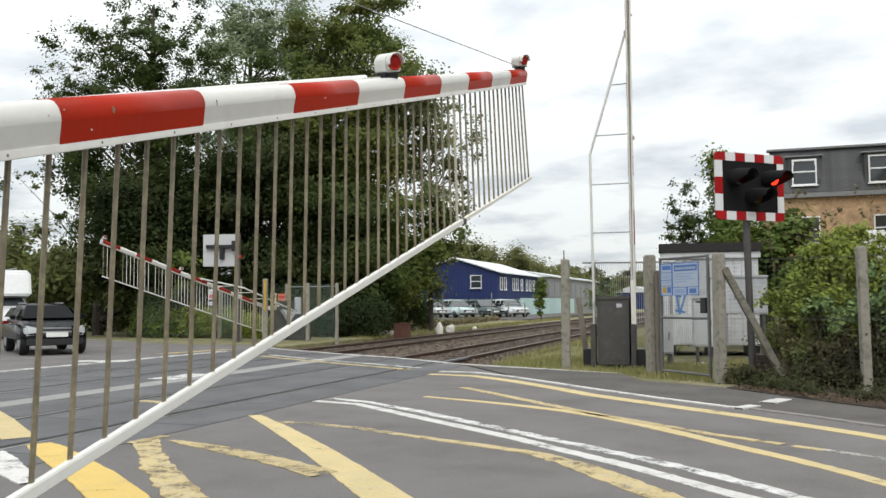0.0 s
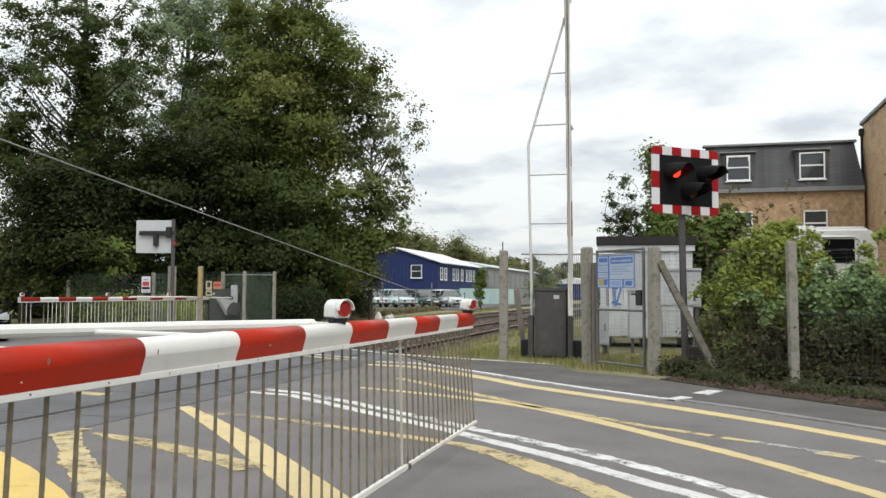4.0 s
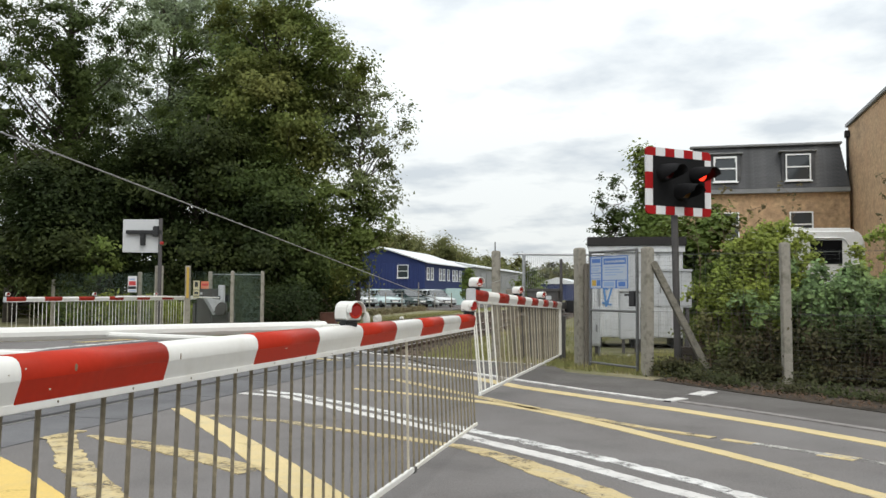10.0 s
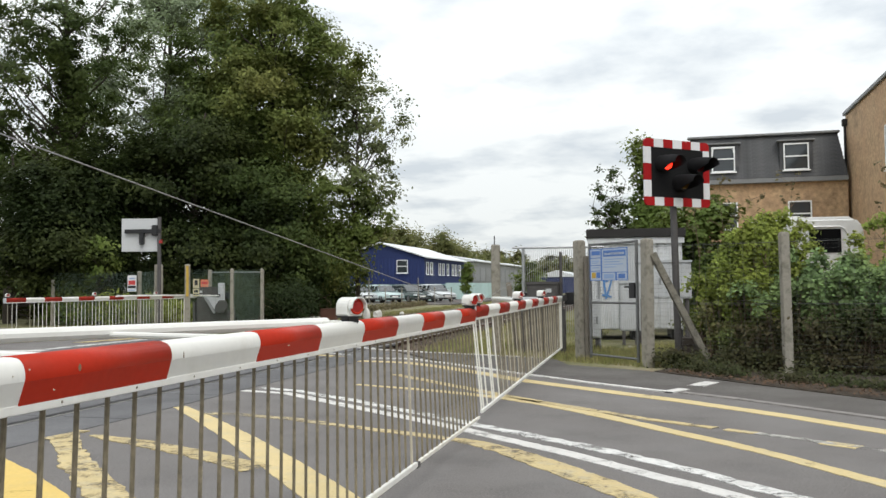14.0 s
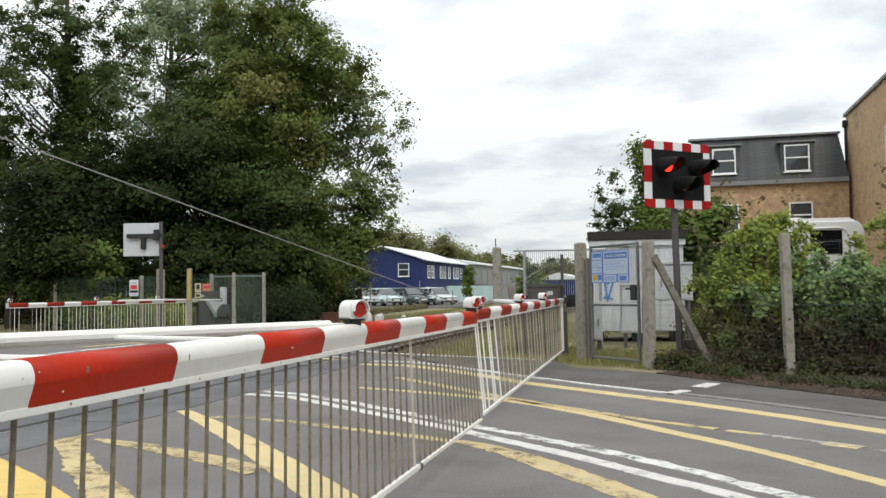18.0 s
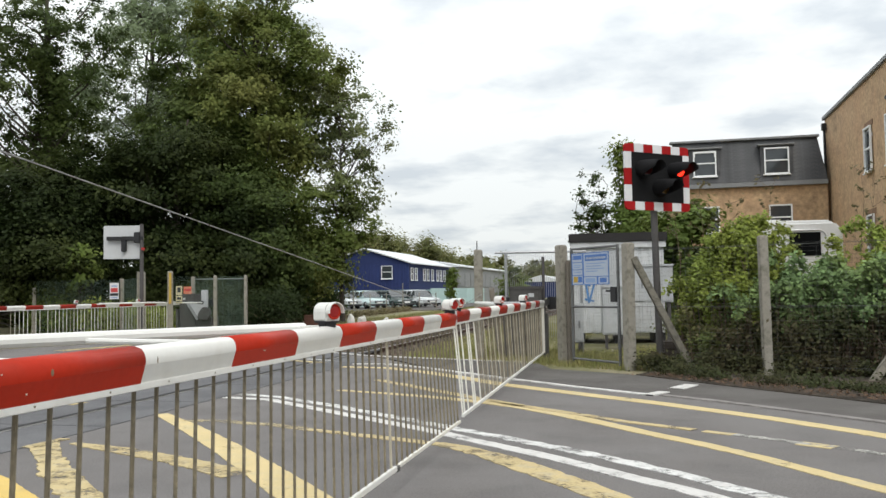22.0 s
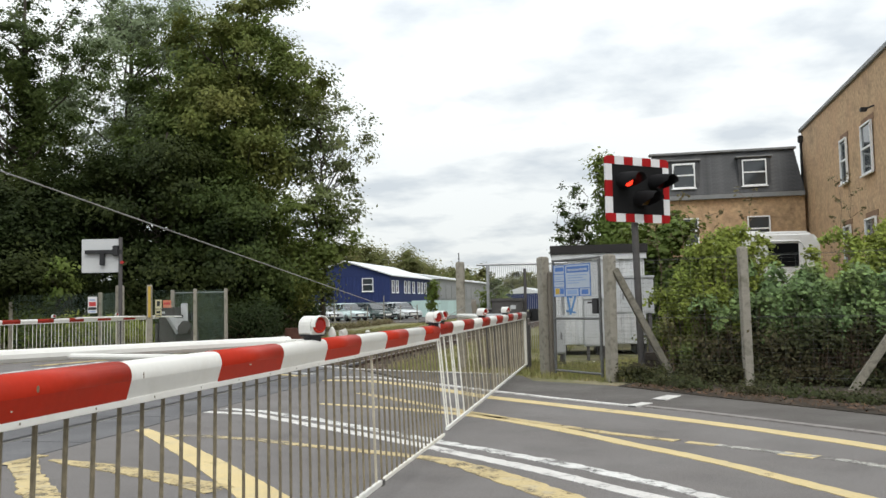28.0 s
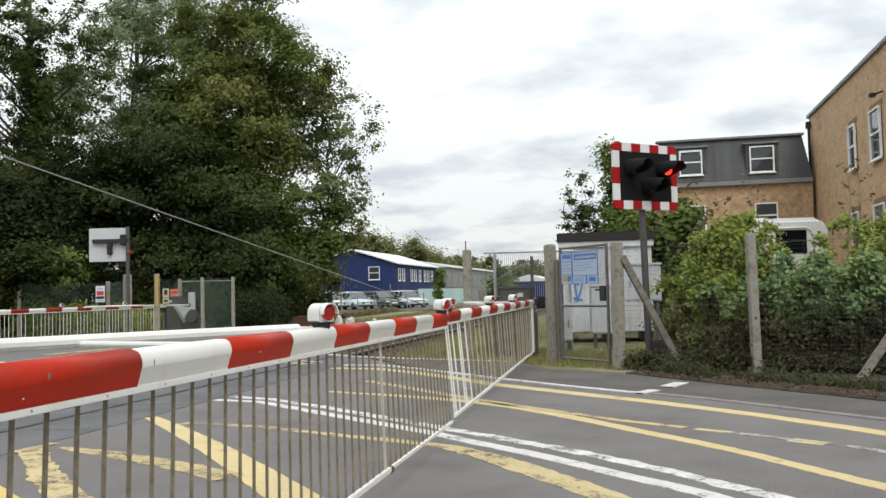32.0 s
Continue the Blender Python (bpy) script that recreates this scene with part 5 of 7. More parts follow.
def shed(x0, x1, y0, y1, h, ridge, mat, label):
    w = thing("industrial_shed", label, "industrial building", group="industrial sheds")
    box_part("wall", (x0, x1, y0, y1, -0.3, h), mat, w)
    bm = B()
    prism(bm, [(x0 - 0.2, h), (x1 + 0.25, h), (x1 + 0.25, h + 0.15), ((x0 + x1) / 2, ridge), (x0 - 0.2, h + 0.15)], -y1, -y0 + 0.2, pose(0, 0, 0, 90))
    part("roof", bm, ROOF_PALE, w)
    n = int((y1 - y0) / 3.2)
    for i in range(n):
        box_part("panel", (x1, x1 + 0.06, y0 + 3.2 * i + 0.2, y0 + 3.2 * i + 2.9, h * 0.45, h * 0.85), LEAD, w)
    return w


blue_works()
shed(-30, -20.6, 93, 134, 4.0, 5.0, GREY_CLAD, "long grey shed with a pale roof beside the railway")
shed(-24.0, -16.6, 165, 190, 2.9, 4.2, BLUE_CLAD, "low blue shed with a pale roof far along the railway")
shed(14, 30, 160, 190, 4.6, 6.2, BLUE_CLAD, "low blue shed far along the railway")
shed(-14, -6, 215, 240, 6.0, 7.5, GREY_CLAD, "grey building far along the railway")


# ---- the far side of the crossing ----
def left_compound():
    posts = [(-12.42, 25.0), (-13.23, 24.55), (-15.40, 27.0), (-14.41, 23.9), (-15.67, 24.28), (-17.63, 26.16), (-21.0, 26.0)]
    for i, (x, y) in enumerate(posts):
        concrete_post(pose(x, y, 0, 0, 0, 10 * i), (1.86, 1.86, 1.9, 2.0, 2.02, 1.86, 1.6)[i], w=(0.09, 0.1, 0.13, 0.17, 0.24, 0.12, 0.1)[i])
    comp = thing("compound_fence", "green welded wire fence round the far barrier machine", "fence")
    for a, b in ((0, 1), (1, 3), (0, 2), (4, 5), (5, 6)):
        wire_panel("wire_mesh", posts[a], posts[b], 0.05, 1.82, 0.055, 0.0011, GREEN_WIRE, comp)
    bm = B()
    tube(bm, (-15.3, 27.0, 1.80), (-12.5, 25.1, 1.75), 0.018, 8)
    part("top_rail", bm, STEEL, comp)
    bm = B()
    cuboid(bm, 0, 0.085, -0.012, 0.0, 0, 0.95, 0.004)
    ob = tagged(part("yellow_guard", bm, YELLOW_PLATE, None, at=pose(-14.395, 23.80, 1.0)), "yellow guard strip on a concrete post", "guard strip")

    def notice(x, y, z, w, h, mat, label, prints=(), turn=28.2):
        n = thing("notice", label, "notice", pose(x, y, z, 0, 0, turn), "notices on the fence")
        box_part("plate", (0, w, -0.01, 0, 0, h), mat, n, bevel=0.002)
        for u0, u1, v0, v1, m in prints:
            box_part("print", (w * u0, w * u1, -0.014, -0.008, h * v0, h * v1), m, n)
        return n
    notice(-14.09, 24.125, 1.29, 0.24, 0.23, ORANGE_PLATE, "orange notice on the fence", ((0.1, 0.9, 0.4, 0.7, RED_PLATE),))
    notice(-14.29, 24.017, 1.0, 0.19, 0.24, CREAM_PLATE, "faded yellow notice on the fence", ((0.1, 0.9, 0.2, 0.3, BLACK_METAL), (0.2, 0.8, 0.5, 0.8, BLACK_METAL)))
    notice(-14.29, 24.017, 1.26, 0.19, 0.28, CREAM_PLATE, "pale notice on the fence", ((0.25, 0.75, 0.3, 0.85, BLACK_METAL),))
    notice(-18.0, 26.02, 1.16, 0.35, 0.56, WHITE_SIGN, "white notice with a red field on the fence", ((0.12, 0.88, 0.42, 0.68, RED_PLATE), (0.2, 0.8, 0.76, 0.84, SIGN_TEXT), (0.06, 0.94, 0.20, 0.36, BLACK_METAL), (0.12, 0.88, 0.06, 0.12, SIGN_TEXT)), 0.0)
    # grey machine housings behind the fence
    k = thing("machine_cover", "open pale machine hood on a dark steel stand", "cabinet", pose(-14.9, 26.2, 0))
    box_part("stand", (0.42, 0.96, -0.6, -0.1, -0.2, 0.52), GREY_METAL, k, "dark steel stand", bevel=0.015)
    box_part("post", (0.36, 0.56, -0.2, -0.06, 0.5, 1.42), BOX_GREY, k, "pale grey junction post", bevel=0.015)
    bm = B()
    prism(bm, [(0.12, 0.965), (0.20, 1.00), (0.52, 0.95), (0.78, 0.93), (0.62, 0.66), (0.47, 0.56)], 0.62, 0.655, pose(0, 0, 0, 90))
    part("hood_side", bm, BOX_GREY, k, "pale tilted hood side")
    bm = B()
    prism(bm, [(0.10, 0.97), (0.17, 1.01), (0.54, 0.46), (0.47, 0.42)], 0.60, 0.69, pose(0, 0, 0, 90))
    part("hood_edge", bm, STEEL, k, "bright edge of the hood")
    bm = B()
    prism(bm, [(0.56, 0.64), (0.74, 0.86), (0.95, 0.84), (1.01, 0.62), (0.92, 0.44), (0.62, 0.42)], 0.66, 0.80, pose(0, 0, 0, 90))
    bmesh.ops.bevel(bm, geom=list(bm.edges), offset=0.025, segments=2, affect="EDGES")
    part("counterweight", bm, GREY_METAL, k, "dark rounded counterweight")
    box_part("arm", (0.46, 0.70, -0.66, -0.3, 0.40, 0.56), GREY_METAL, k, "dark linkage arm", bevel=0.02)
    # back of the opposing signal
    s = thing("crossing_signal", "back of a pale signal board on a grey pole", "crossing signal", pose(-15.44, 23.95, 0, 0, 0, 14))
    bm = B()
    tube(bm, (0, 0.0, -0.2), (0, 0, 3.5), 0.06, 12)
    part("pole", bm, POLE_GREY, s, "grey steel pole")
    box_part("board", (-1.22, -0.06, 0.06, 0.09, 2.42, 3.47), SIGNAL_BACK, s, "pale grey back of the board", 0.01)
    bm = B()
    cuboid(bm, -1.08, 0.05, -0.07, 0.06, 3.0, 3.12, 0.01)
    cuboid(bm, -0.62, -0.48, -0.09, 0.06, 2.64, 3.04, 0.02)
    cuboid(bm, -0.22, -0.04, -0.10, 0.06, 2.92, 3.25, 0.02)
    part("bracket", bm, BLACK_METAL, s, "black bracket and lamp backs")
    bm = B()
    tube(bm, (0.08, -0.02, 2.72), (0.08, -0.12, 2.72), 0.055, 12)
    part("small_lamp", bm, RED_LENS, s, "small red lamp on the pole")


SIGNAL_BACK = material("pale_board_back", (0.48, 0.49, 0.50), 0.55, var=0.06, scale=2, fine=30, bump=0.03)
left_compound()

# ---- vehicles ----
TYRE = material("tyre_rubber", (0.018, 0.018, 0.019), 0.85, var=0.15)
RIM = material("alloy_rim", (0.40, 0.41, 0.42), 0.35, 0.9, var=0.1)
CAR_BLACK = material("black_car_paint", (0.006, 0.007, 0.009), 0.22, var=0.1, bump=0.0, spec=0.16)
CAR_GLASS = material("dark_car_glass", (0.006, 0.007, 0.008), 0.1, var=0.1, bump=0.0, spec=0.06)
CAR_SILVER = material("silver_car_paint", (0.58, 0.61, 0.62), 0.35, 0.2, var=0.05, bump=0.0, coat=0.5)
CAR_TEAL = material("pale_teal_car_paint", (0.46, 0.57, 0.57), 0.35, 0.1, var=0.05, bump=0.0, coat=0.5)
CAR_GREEN = material("dark_green_car_paint", (0.018, 0.04, 0.035), 0.25, var=0.05, bump=0.0, coat=0.5)
CAR_WHITE = material("white_car_paint", (0.72, 0.73, 0.73), 0.3, var=0.04, bump=0.0, coat=0.4, stain=(0.5, 0.5, 0.48), stained=0.2)
HEADLIGHT = material("clear_headlight", (0.62, 0.65, 0.68), 0.12, 0.3, var=0.05, bump=0.0)
PLATE_BAR = material("plate_white", (0.75, 0.75, 0.72), 0.5, var=0.03, bump=0.0)
PLASTIC = material("black_plastic", (0.02, 0.02, 0.021), 0.65, var=0.1)


def wheel(parent, x, y, r, w):
    bm = B()
    tube(bm, (x, y - w / 2, r), (x, y + w / 2, r), r, 24)
    bmesh.ops.bevel(bm, geom=[e for e in bm.edges if e.is_boundary or len(e.link_faces) == 2 and any(len(f.verts) > 4 for f in e.link_faces)], offset=0.03, segments=2, affect="EDGES")
    wh = part("wheel", bm, TYRE, parent, "black tyre")
    s = 1 if y > 0 else -1
    bm = B()
    tube(bm, (x, y + s * (w / 2 - 0.03), r), (x, y + s * (w / 2 + 0.006), r), r * 0.62, 20, r * 0.58)
    part("rim", bm, RIM, wh, "silver rim")


def bow(bm, hl, W, depth=0.26):
    """Round the nose in plan: cut it across and sweep its corners back."""
    for k in (0.55, 0.7, 0.82, 0.9, 0.95):
        bmesh.ops.bisect_plane(bm, geom=list(bm.verts) + list(bm.edges) + list(bm.faces), plane_co=(hl * k, 0, 0), plane_no=(1, 0, 0))
    for k in (-0.42, -0.34, -0.24, -0.12, 0, 0.12, 0.24, 0.34, 0.42):
        bmesh.ops.bisect_plane(bm, geom=list(bm.verts) + list(bm.edges) + list(bm.faces), plane_co=(0, W * k, 0), plane_no=(0, 1, 0))
    for v in bm.verts:
        f = min(1.0, max(0.0, (v.co.x / hl - 0.5) / 0.5))
        v.co.x -= depth * f * min(1.0, abs(2 * v.co.y / W)) ** 2.6
        v.co.y *= 1 - 0.06 * f * f
    return bm


def car(label, at, L, W, H, paint, tall=False, group="parked cars"):
    """Front towards local +x; the origin is on the ground under its middle."""
    c = thing("car", label, "car", at, group)
    r = 0.34 if tall else 0.31
    glass = CAR_GLASS if tall else GLASS
    sill, belt = (0.24, 0.84) if tall else (0.22, 0.86)
    hl = L / 2
    prof = [(-hl + 0.04, sill + 0.1), (-hl, sill + 0.35), (-hl + 0.05, belt), (hl * 0.42, belt), (hl * 0.86, belt - (0.10 if tall else 0.13)), (hl - 0.05, belt - (0.22 if tall else 0.28)), (hl, sill + 0.22), (hl - 0.06, sill), (-hl + 0.15, sill)]
    bm = B()
    prism(bm, prof, -W / 2, W / 2, pose(0, 0, 0, 90))
    bmesh.ops.bevel(bm, geom=list(bm.edges), offset=0.13 if tall else 0.06, segments=5, affect="EDGES")
    if tall:
        bow(bm, hl, W)
    part("body", bm, paint, c, smooth=True)
    rear = -hl + (0.12 if tall else 0.35)
    roof = [(rear, belt - 0.02), (rear + 0.22, H - 0.05), (-hl * 0.45, H), (hl * (0.13 if tall else 0.02), H - 0.03), (hl * 0.44, belt - 0.02)]
    slope = 0.25 if tall else 0.16
    bm = B()
    vs = prism(bm, roof, -W / 2 + 0.06, W / 2 - 0.06, pose(0, 0, 0, 90))
    for v in vs:
        v.co.y *= 1 - slope * max(0, v.co.z - belt) / (H - belt)
    bmesh.ops.bevel(bm, geom=list(bm.edges), offset=0.11 if tall else 0.05, segments=4, affect="EDGES")
    part("cabin", bm, paint, c, smooth=True)
    # glass: windscreen, rear screen and side panes, slightly proud
    top = hl * (0.165 if tall else 0.055)
    yb, yt = W / 2 - 0.055, (W / 2 - 0.06) * (1.025 - slope)
    for name, pts in (("windscreen", [(hl * 0.425, yb - 0.1, belt + 0.03), (hl * 0.425, -yb + 0.1, belt + 0.03), (top, -yt + 0.08, H - 0.07), (top, yt - 0.08, H - 0.07)]),
                      ("rear_screen", [(rear + 0.02, yb - 0.12, belt + 0.08), (rear + 0.02, -yb + 0.12, belt + 0.08), (rear + 0.20, -yt + 0.1, H - 0.1), (rear + 0.20, yt - 0.1, H - 0.1)])):
        d = Vector((0.016, 0, 0.012)) if name == "windscreen" else Vector((-0.016, 0, 0.008))
        bm = B()
        lo = [bm.verts.new(Vector(p) - d) for p in pts]
        hi = [bm.verts.new(Vector(p) + d) for p in pts]
        bm.faces.new(lo), bm.faces.new(hi)
        for i in range(4):
            bm.faces.new((lo[i], lo[(i + 1) % 4], hi[(i + 1) % 4], hi[i]))
        part(name, bm, glass, c, "dark glass")
    for s in (-1, 1):
        for a, b in ((-0.86 if tall else -0.6, -0.40), (-0.36, -0.02), (0.02, 0.34)):
            xa, xb = hl * a, hl * b
            k = 0.10 if b > 0.3 else 0.0
            pts = [(xa, s * (yb + 0.004), belt + 0.05), (xb, s * (yb + 0.004), belt + 0.05), (xb - k * 3.2, s * (yt + 0.012), H - 0.1), (xa + 0.06, s * (yt + 0.012), H - 0.1)]
            bm = B()
            lo = [bm.verts.new(Vector(p) - Vector((0, 0.012 * s, 0))) for p in pts]
            hi = [bm.verts.new(Vector(p) + Vector((0, 0.008 * s, 0))) for p in pts]
            bm.faces.new(lo), bm.faces.new(hi)
            for i in range(4):
                bm.faces.new((lo[i], lo[(i + 1) % 4], hi[(i + 1) % 4], hi[i]))
            part("side_window", bm, glass, c, "dark glass")
        bm = B()
        cuboid(bm, hl - 0.26, hl - 0.0, min(s * (W / 2 - 0.42), s * (W / 2 - 0.06)), max(s * (W / 2 - 0.42), s * (W / 2 - 0.06)), belt - 0.37, belt - (0.13 if tall else 0.20), 0.05)
        if tall:
            for v in bm.verts:
                # the lamp tapers towards the grille
                v.co.z -= 0.30 * max(0.0, (W / 2 - 0.14) - abs(v.co.y)) * (1 if v.co.z > belt - 0.25 else -0.4)
            bow(bm, hl, W)
        part("headlight", bm, HEADLIGHT, c, "clear headlight")
        bm = B()
        cuboid(bm, hl * 0.30, hl * 0.36, min(s * (W / 2 - 0.04), s * (W / 2 + 0.11)), max(s * (W / 2 - 0.04), s * (W / 2 + 0.11)), belt + 0.01, belt + 0.12, 0.03)
        part("mirror", bm, paint, c, "door mirror")
        bm = B()
        cuboid(bm, -hl - 0.005, -hl + 0.12, min(s * (W / 2 - 0.26), s * (W / 2 - 0.03)), max(s * (W / 2 - 0.26), s * (W / 2 - 0.03)), belt - 0.28, belt - 0.05, 0.02)
        part("tail_light", bm, RED_LENS, c, "red tail light")
        for x in (-hl * 0.62, hl * 0.62):
            wheel(c, x, s * (W / 2 - (0.135 if tall else 0.10)), r, 0.2)
    def front(name, dims, mat, label, bevel):
        bm = B()
        cuboid(bm, *dims, bevel=bevel)
        if tall:
            bow(bm, hl, W)
        part(name, bm, mat, c, label)

    front("grille", (hl - 0.06, hl + 0.012, -0.36 if tall else -0.42, 0.36 if tall else 0.42, belt - 0.38 if tall else belt - 0.42, belt - (0.16 if tall else 0.24)), PLASTIC, "dark grille", 0.01)
    for z in (0.19, 0.28) if tall else (0.31,):
        front("grille_bar", (hl + 0.008, hl + 0.024, -0.34, 0.34, belt - z - 0.022, belt - z + 0.022), RIM, "bright grille bar", 0.004)
    front("bumper", (hl - 0.08, hl + 0.02, -W / 2 + 0.1, W / 2 - 0.1, sill + 0.0, sill + 0.16), PLASTIC, "dark lower bumper", 0.02)
    front("plate", (hl + 0.018, hl + 0.028, -0.26, 0.26, sill + 0.20, sill + 0.31), PLATE_BAR, "white plate", 0.003)
    if tall:
        for s in (-1, 1):
            bm = B()
            tube(bm, (-hl * 0.6, s * (yt - 0.10), H + 0.008), (hl * 0.0, s * (yt - 0.10), H + 0.004), 0.014, 8)
            part("roof_rail", bm, RIM, c, "silver roof rail")
    return c


def motorhome(label, at, L, W, H, luton=True):
    c = thing("motorhome", label, "motorhome", at, "motorhomes")
    hl = L / 2
    bm = B()
    prism(bm, [(-hl, 0.45), (-hl, H), (hl * 0.45, H), (hl * 0.62, H - 0.1), (hl * 0.72, H - 0.95), (hl * 0.30, H - 1.15), (hl * 0.30, 0.45)] if luton else
          [(-hl, 0.45), (-hl, H - 0.1), (-hl + 0.1, H), (hl * 0.55, H), (hl * 0.68, H - 0.25), (hl * 0.7, 0.45)], -W / 2, W / 2, pose(0, 0, 0, 90))
    bmesh.ops.bevel(bm, geom=list(bm.edges), offset=0.07, segments=3, affect="EDGES")
    part("body", bm, CAR_WHITE, c, "white coach body")
    bm = B()
    prism(bm, [(hl * 0.28, 0.4), (hl * 0.28, H - 0.9), (hl * 0.45, H - 0.9), (hl * 0.72, 1.15), (hl * 0.95, 1.0), (hl, 0.7), (hl, 0.4)], -W / 2 + 0.12, W / 2 - 0.12, pose(0, 0, 0, 90))
    bmesh.ops.bevel(bm, geom=list(bm.edges), offset=0.05, segments=2, affect="EDGES")
    part("cab", bm, CAR_WHITE, c, "white cab")
    bm = B()
    v = [bm.verts.new(p) for p in ((hl * 0.475, -W / 2 + 0.28, H - 0.98), (hl * 0.475, W / 2 - 0.28, H - 0.98), (hl * 0.72, W / 2 - 0.22, 1.2), (hl * 0.72, -W / 2 + 0.22, 1.2))]
    w2 = [bm.verts.new(x.co + Vector((0.03, 0, 0.02))) for x in v]
    bm.faces.new(v), bm.faces.new(w2)
    for i in range(4):
        bm.faces.new((v[i], v[(i + 1) % 4], w2[(i + 1) % 4], w2[i]))
    part("windscreen", bm, GLASS, c, "dark windscreen")
    for s in (-1, 1):
        for a, b, z0, z1 in ((-0.75, -0.35, H - 1.25, H - 0.65), (-0.2, 0.15, H - 1.25, H - 0.65)) if luton else ((-0.22, 0.30, H - 0.95, H - 0.30),):
            y = s * (W / 2)
            bm = B()
            cuboid(bm, hl * a, hl * b, min(y, y + 0.02 * s), max(y, y + 0.02 * s), z0, z1, 0.008)
            part("side_window", bm, GLASS if luton else CAR_GLASS, c, "dark side window")
        for x in (-hl * 0.55, hl * 0.66):
            wheel(c, x, s * (W / 2 - 0.14), 0.34, 0.2)
        box_part("headlight", (hl - 0.03, hl + 0.01, s * 0.72 - 0.14, s * 0.72 + 0.14, 0.66, 0.84), HEADLIGHT, c, "clear headlight", 0.01)
    # rear screen, roof hatch and rack
    box_part("rear_window", (-hl - 0.025, -hl, -0.7, 0.7, H - 1.2, H - 0.55), GLASS, c, "dark rear window", 0.01)
    bm = B()
    cuboid(bm, -hl * 0.55, -hl * 0.2, -0.35, 0.35, H - 0.01, H + 0.12, 0.04)
    part("roof_hatch", bm, CAR_WHITE, c, "white roof hatch")
    if not luton:
        bm = B()
        cuboid(bm, -hl * 0.92, hl * 0.5, -0.85, 0.85, H - 0.02, H + 0.05, 0.02)
        part("roof_panel", bm, CAR_WHITE, c, "raised white roof panel")
        for s in (-1, 1):
            bm = B()
            y = s * (W / 2 + 0.02)
            pts = [(-hl * 0.34, H - 0.30), (-hl * 0.30, H - 0.24), (hl * 0.28, H - 0.24), (hl * 0.36, H - 0.30), (hl * 0.40, H - 0.42)]
            for (xa, za), (xb, zb) in zip(pts, pts[1:]):
                tube(bm, (xa, y, za), (xb, y, zb), 0.022, 8)
            part("window_moulding", bm, CAR_WHITE, c, "white moulding over the side window")
    for y in (-0.8, 0.8) if luton else ():
        bm = B()
        tube(bm, (-hl * 0.9, y, H + 0.1), (hl * 0.2, y, H + 0.1), 0.02, 8)
        for x in (-hl * 0.9, -hl * 0.35, hl * 0.2):
            tube(bm, (x, y, H - 0.02), (x, y, H + 0.1), 0.015, 6)
        part("roof_rail", bm, RIM, c, "roof rail")
    return c


TURQUOISE = material("turquoise_board", (0.40, 0.54, 0.52), 0.6, var=0.1, scale=0.5, fine=5)
car("black off-road car waiting at the crossing", pose(-16.85, 17.25, 0, 0, 0, -36), 3.5, 1.54, 1.24, CAR_BLACK, True, "waiting vehicles")
motorhome("white motorhome waiting behind a black car", pose(-27.1, 25.0, 0, 0, 0, -35), 6.2, 2.2, 2.5)
motorhome("white van-bodied motorhome parked behind the hedge", pose(4.0, 26.3, 0, 0, 0, 8), 3.2, 2.1, 3.0, False)

for x, y, a, paint, word in ((-27.9, 63.2, -42, CAR_WHITE, "white"), (-26.0, 64.2, -46, CAR_TEAL, "pale teal"), (-24.1, 65.2, -44, CAR_SILVER, "silver"), (-22.2, 66.2, -45, CAR_TEAL, "pale teal"),
                             (-20.3, 67.2, -43, CAR_GREEN, "dark green"), (-18.4, 68.2, -46, CAR_SILVER, "silver"), (-20.3, 73.0, -60, CAR_SILVER, "silver")):
    car(word + " car parked before the blue building", pose(x, y, 0, 0, 0, a), 4.3, 1.75, 1.45, paint)

slab("car_park", [(-32, 58), (-14.6, 58), (-15.5, 92), (-20.6, 92), (-20.6, 75), (-32, 75)], -0.3, 0.0, PAVING, "dark asphalt car park before the blue building", "car park")
pf = thing("car_park_fence", "grey post and rail fence along the car park", "fence")
for i in range(12):
    f = i / 11
    x, y = -27.5 + 12.8 * f, 57.0 + 2.0 * f
    bm = B()
    cuboid(bm, x - 0.03, x + 0.03, y - 0.03, y + 0.03, -0.25, 1.9 if i % 3 == 0 else 1.2, 0.01)
    part("post", bm, CONCRETE, pf)
for z in (0.45, 1.1):
    bm = B()
    tube(bm, (-27.5, 57.0, z), (-14.7, 59.0, z), 0.012, 6)
    part("rail", bm, LEAD, pf)

hoarding = thing("hoarding", "pale turquoise hoarding beside the blue building", "hoarding")
for i in range(8):
    f0, f1 = i / 8, (i + 1) / 8
    bm = B()
    ax, ay, bx, by = -20.2 + 1.9 * f0, 79 + 17 * f0, -20.2 + 1.9 * f1, 79 + 17 * f1
    cuboid(bm, 0.01, math.hypot(bx - ax, by - ay) - 0.01, -0.03, 0.03, -0.3, 1.6)
    part("board", bm, TURQUOISE, hoarding, at=pose(ax, ay, 0, 0, 0, math.degrees(math.atan2(by - ay, bx - ax))))


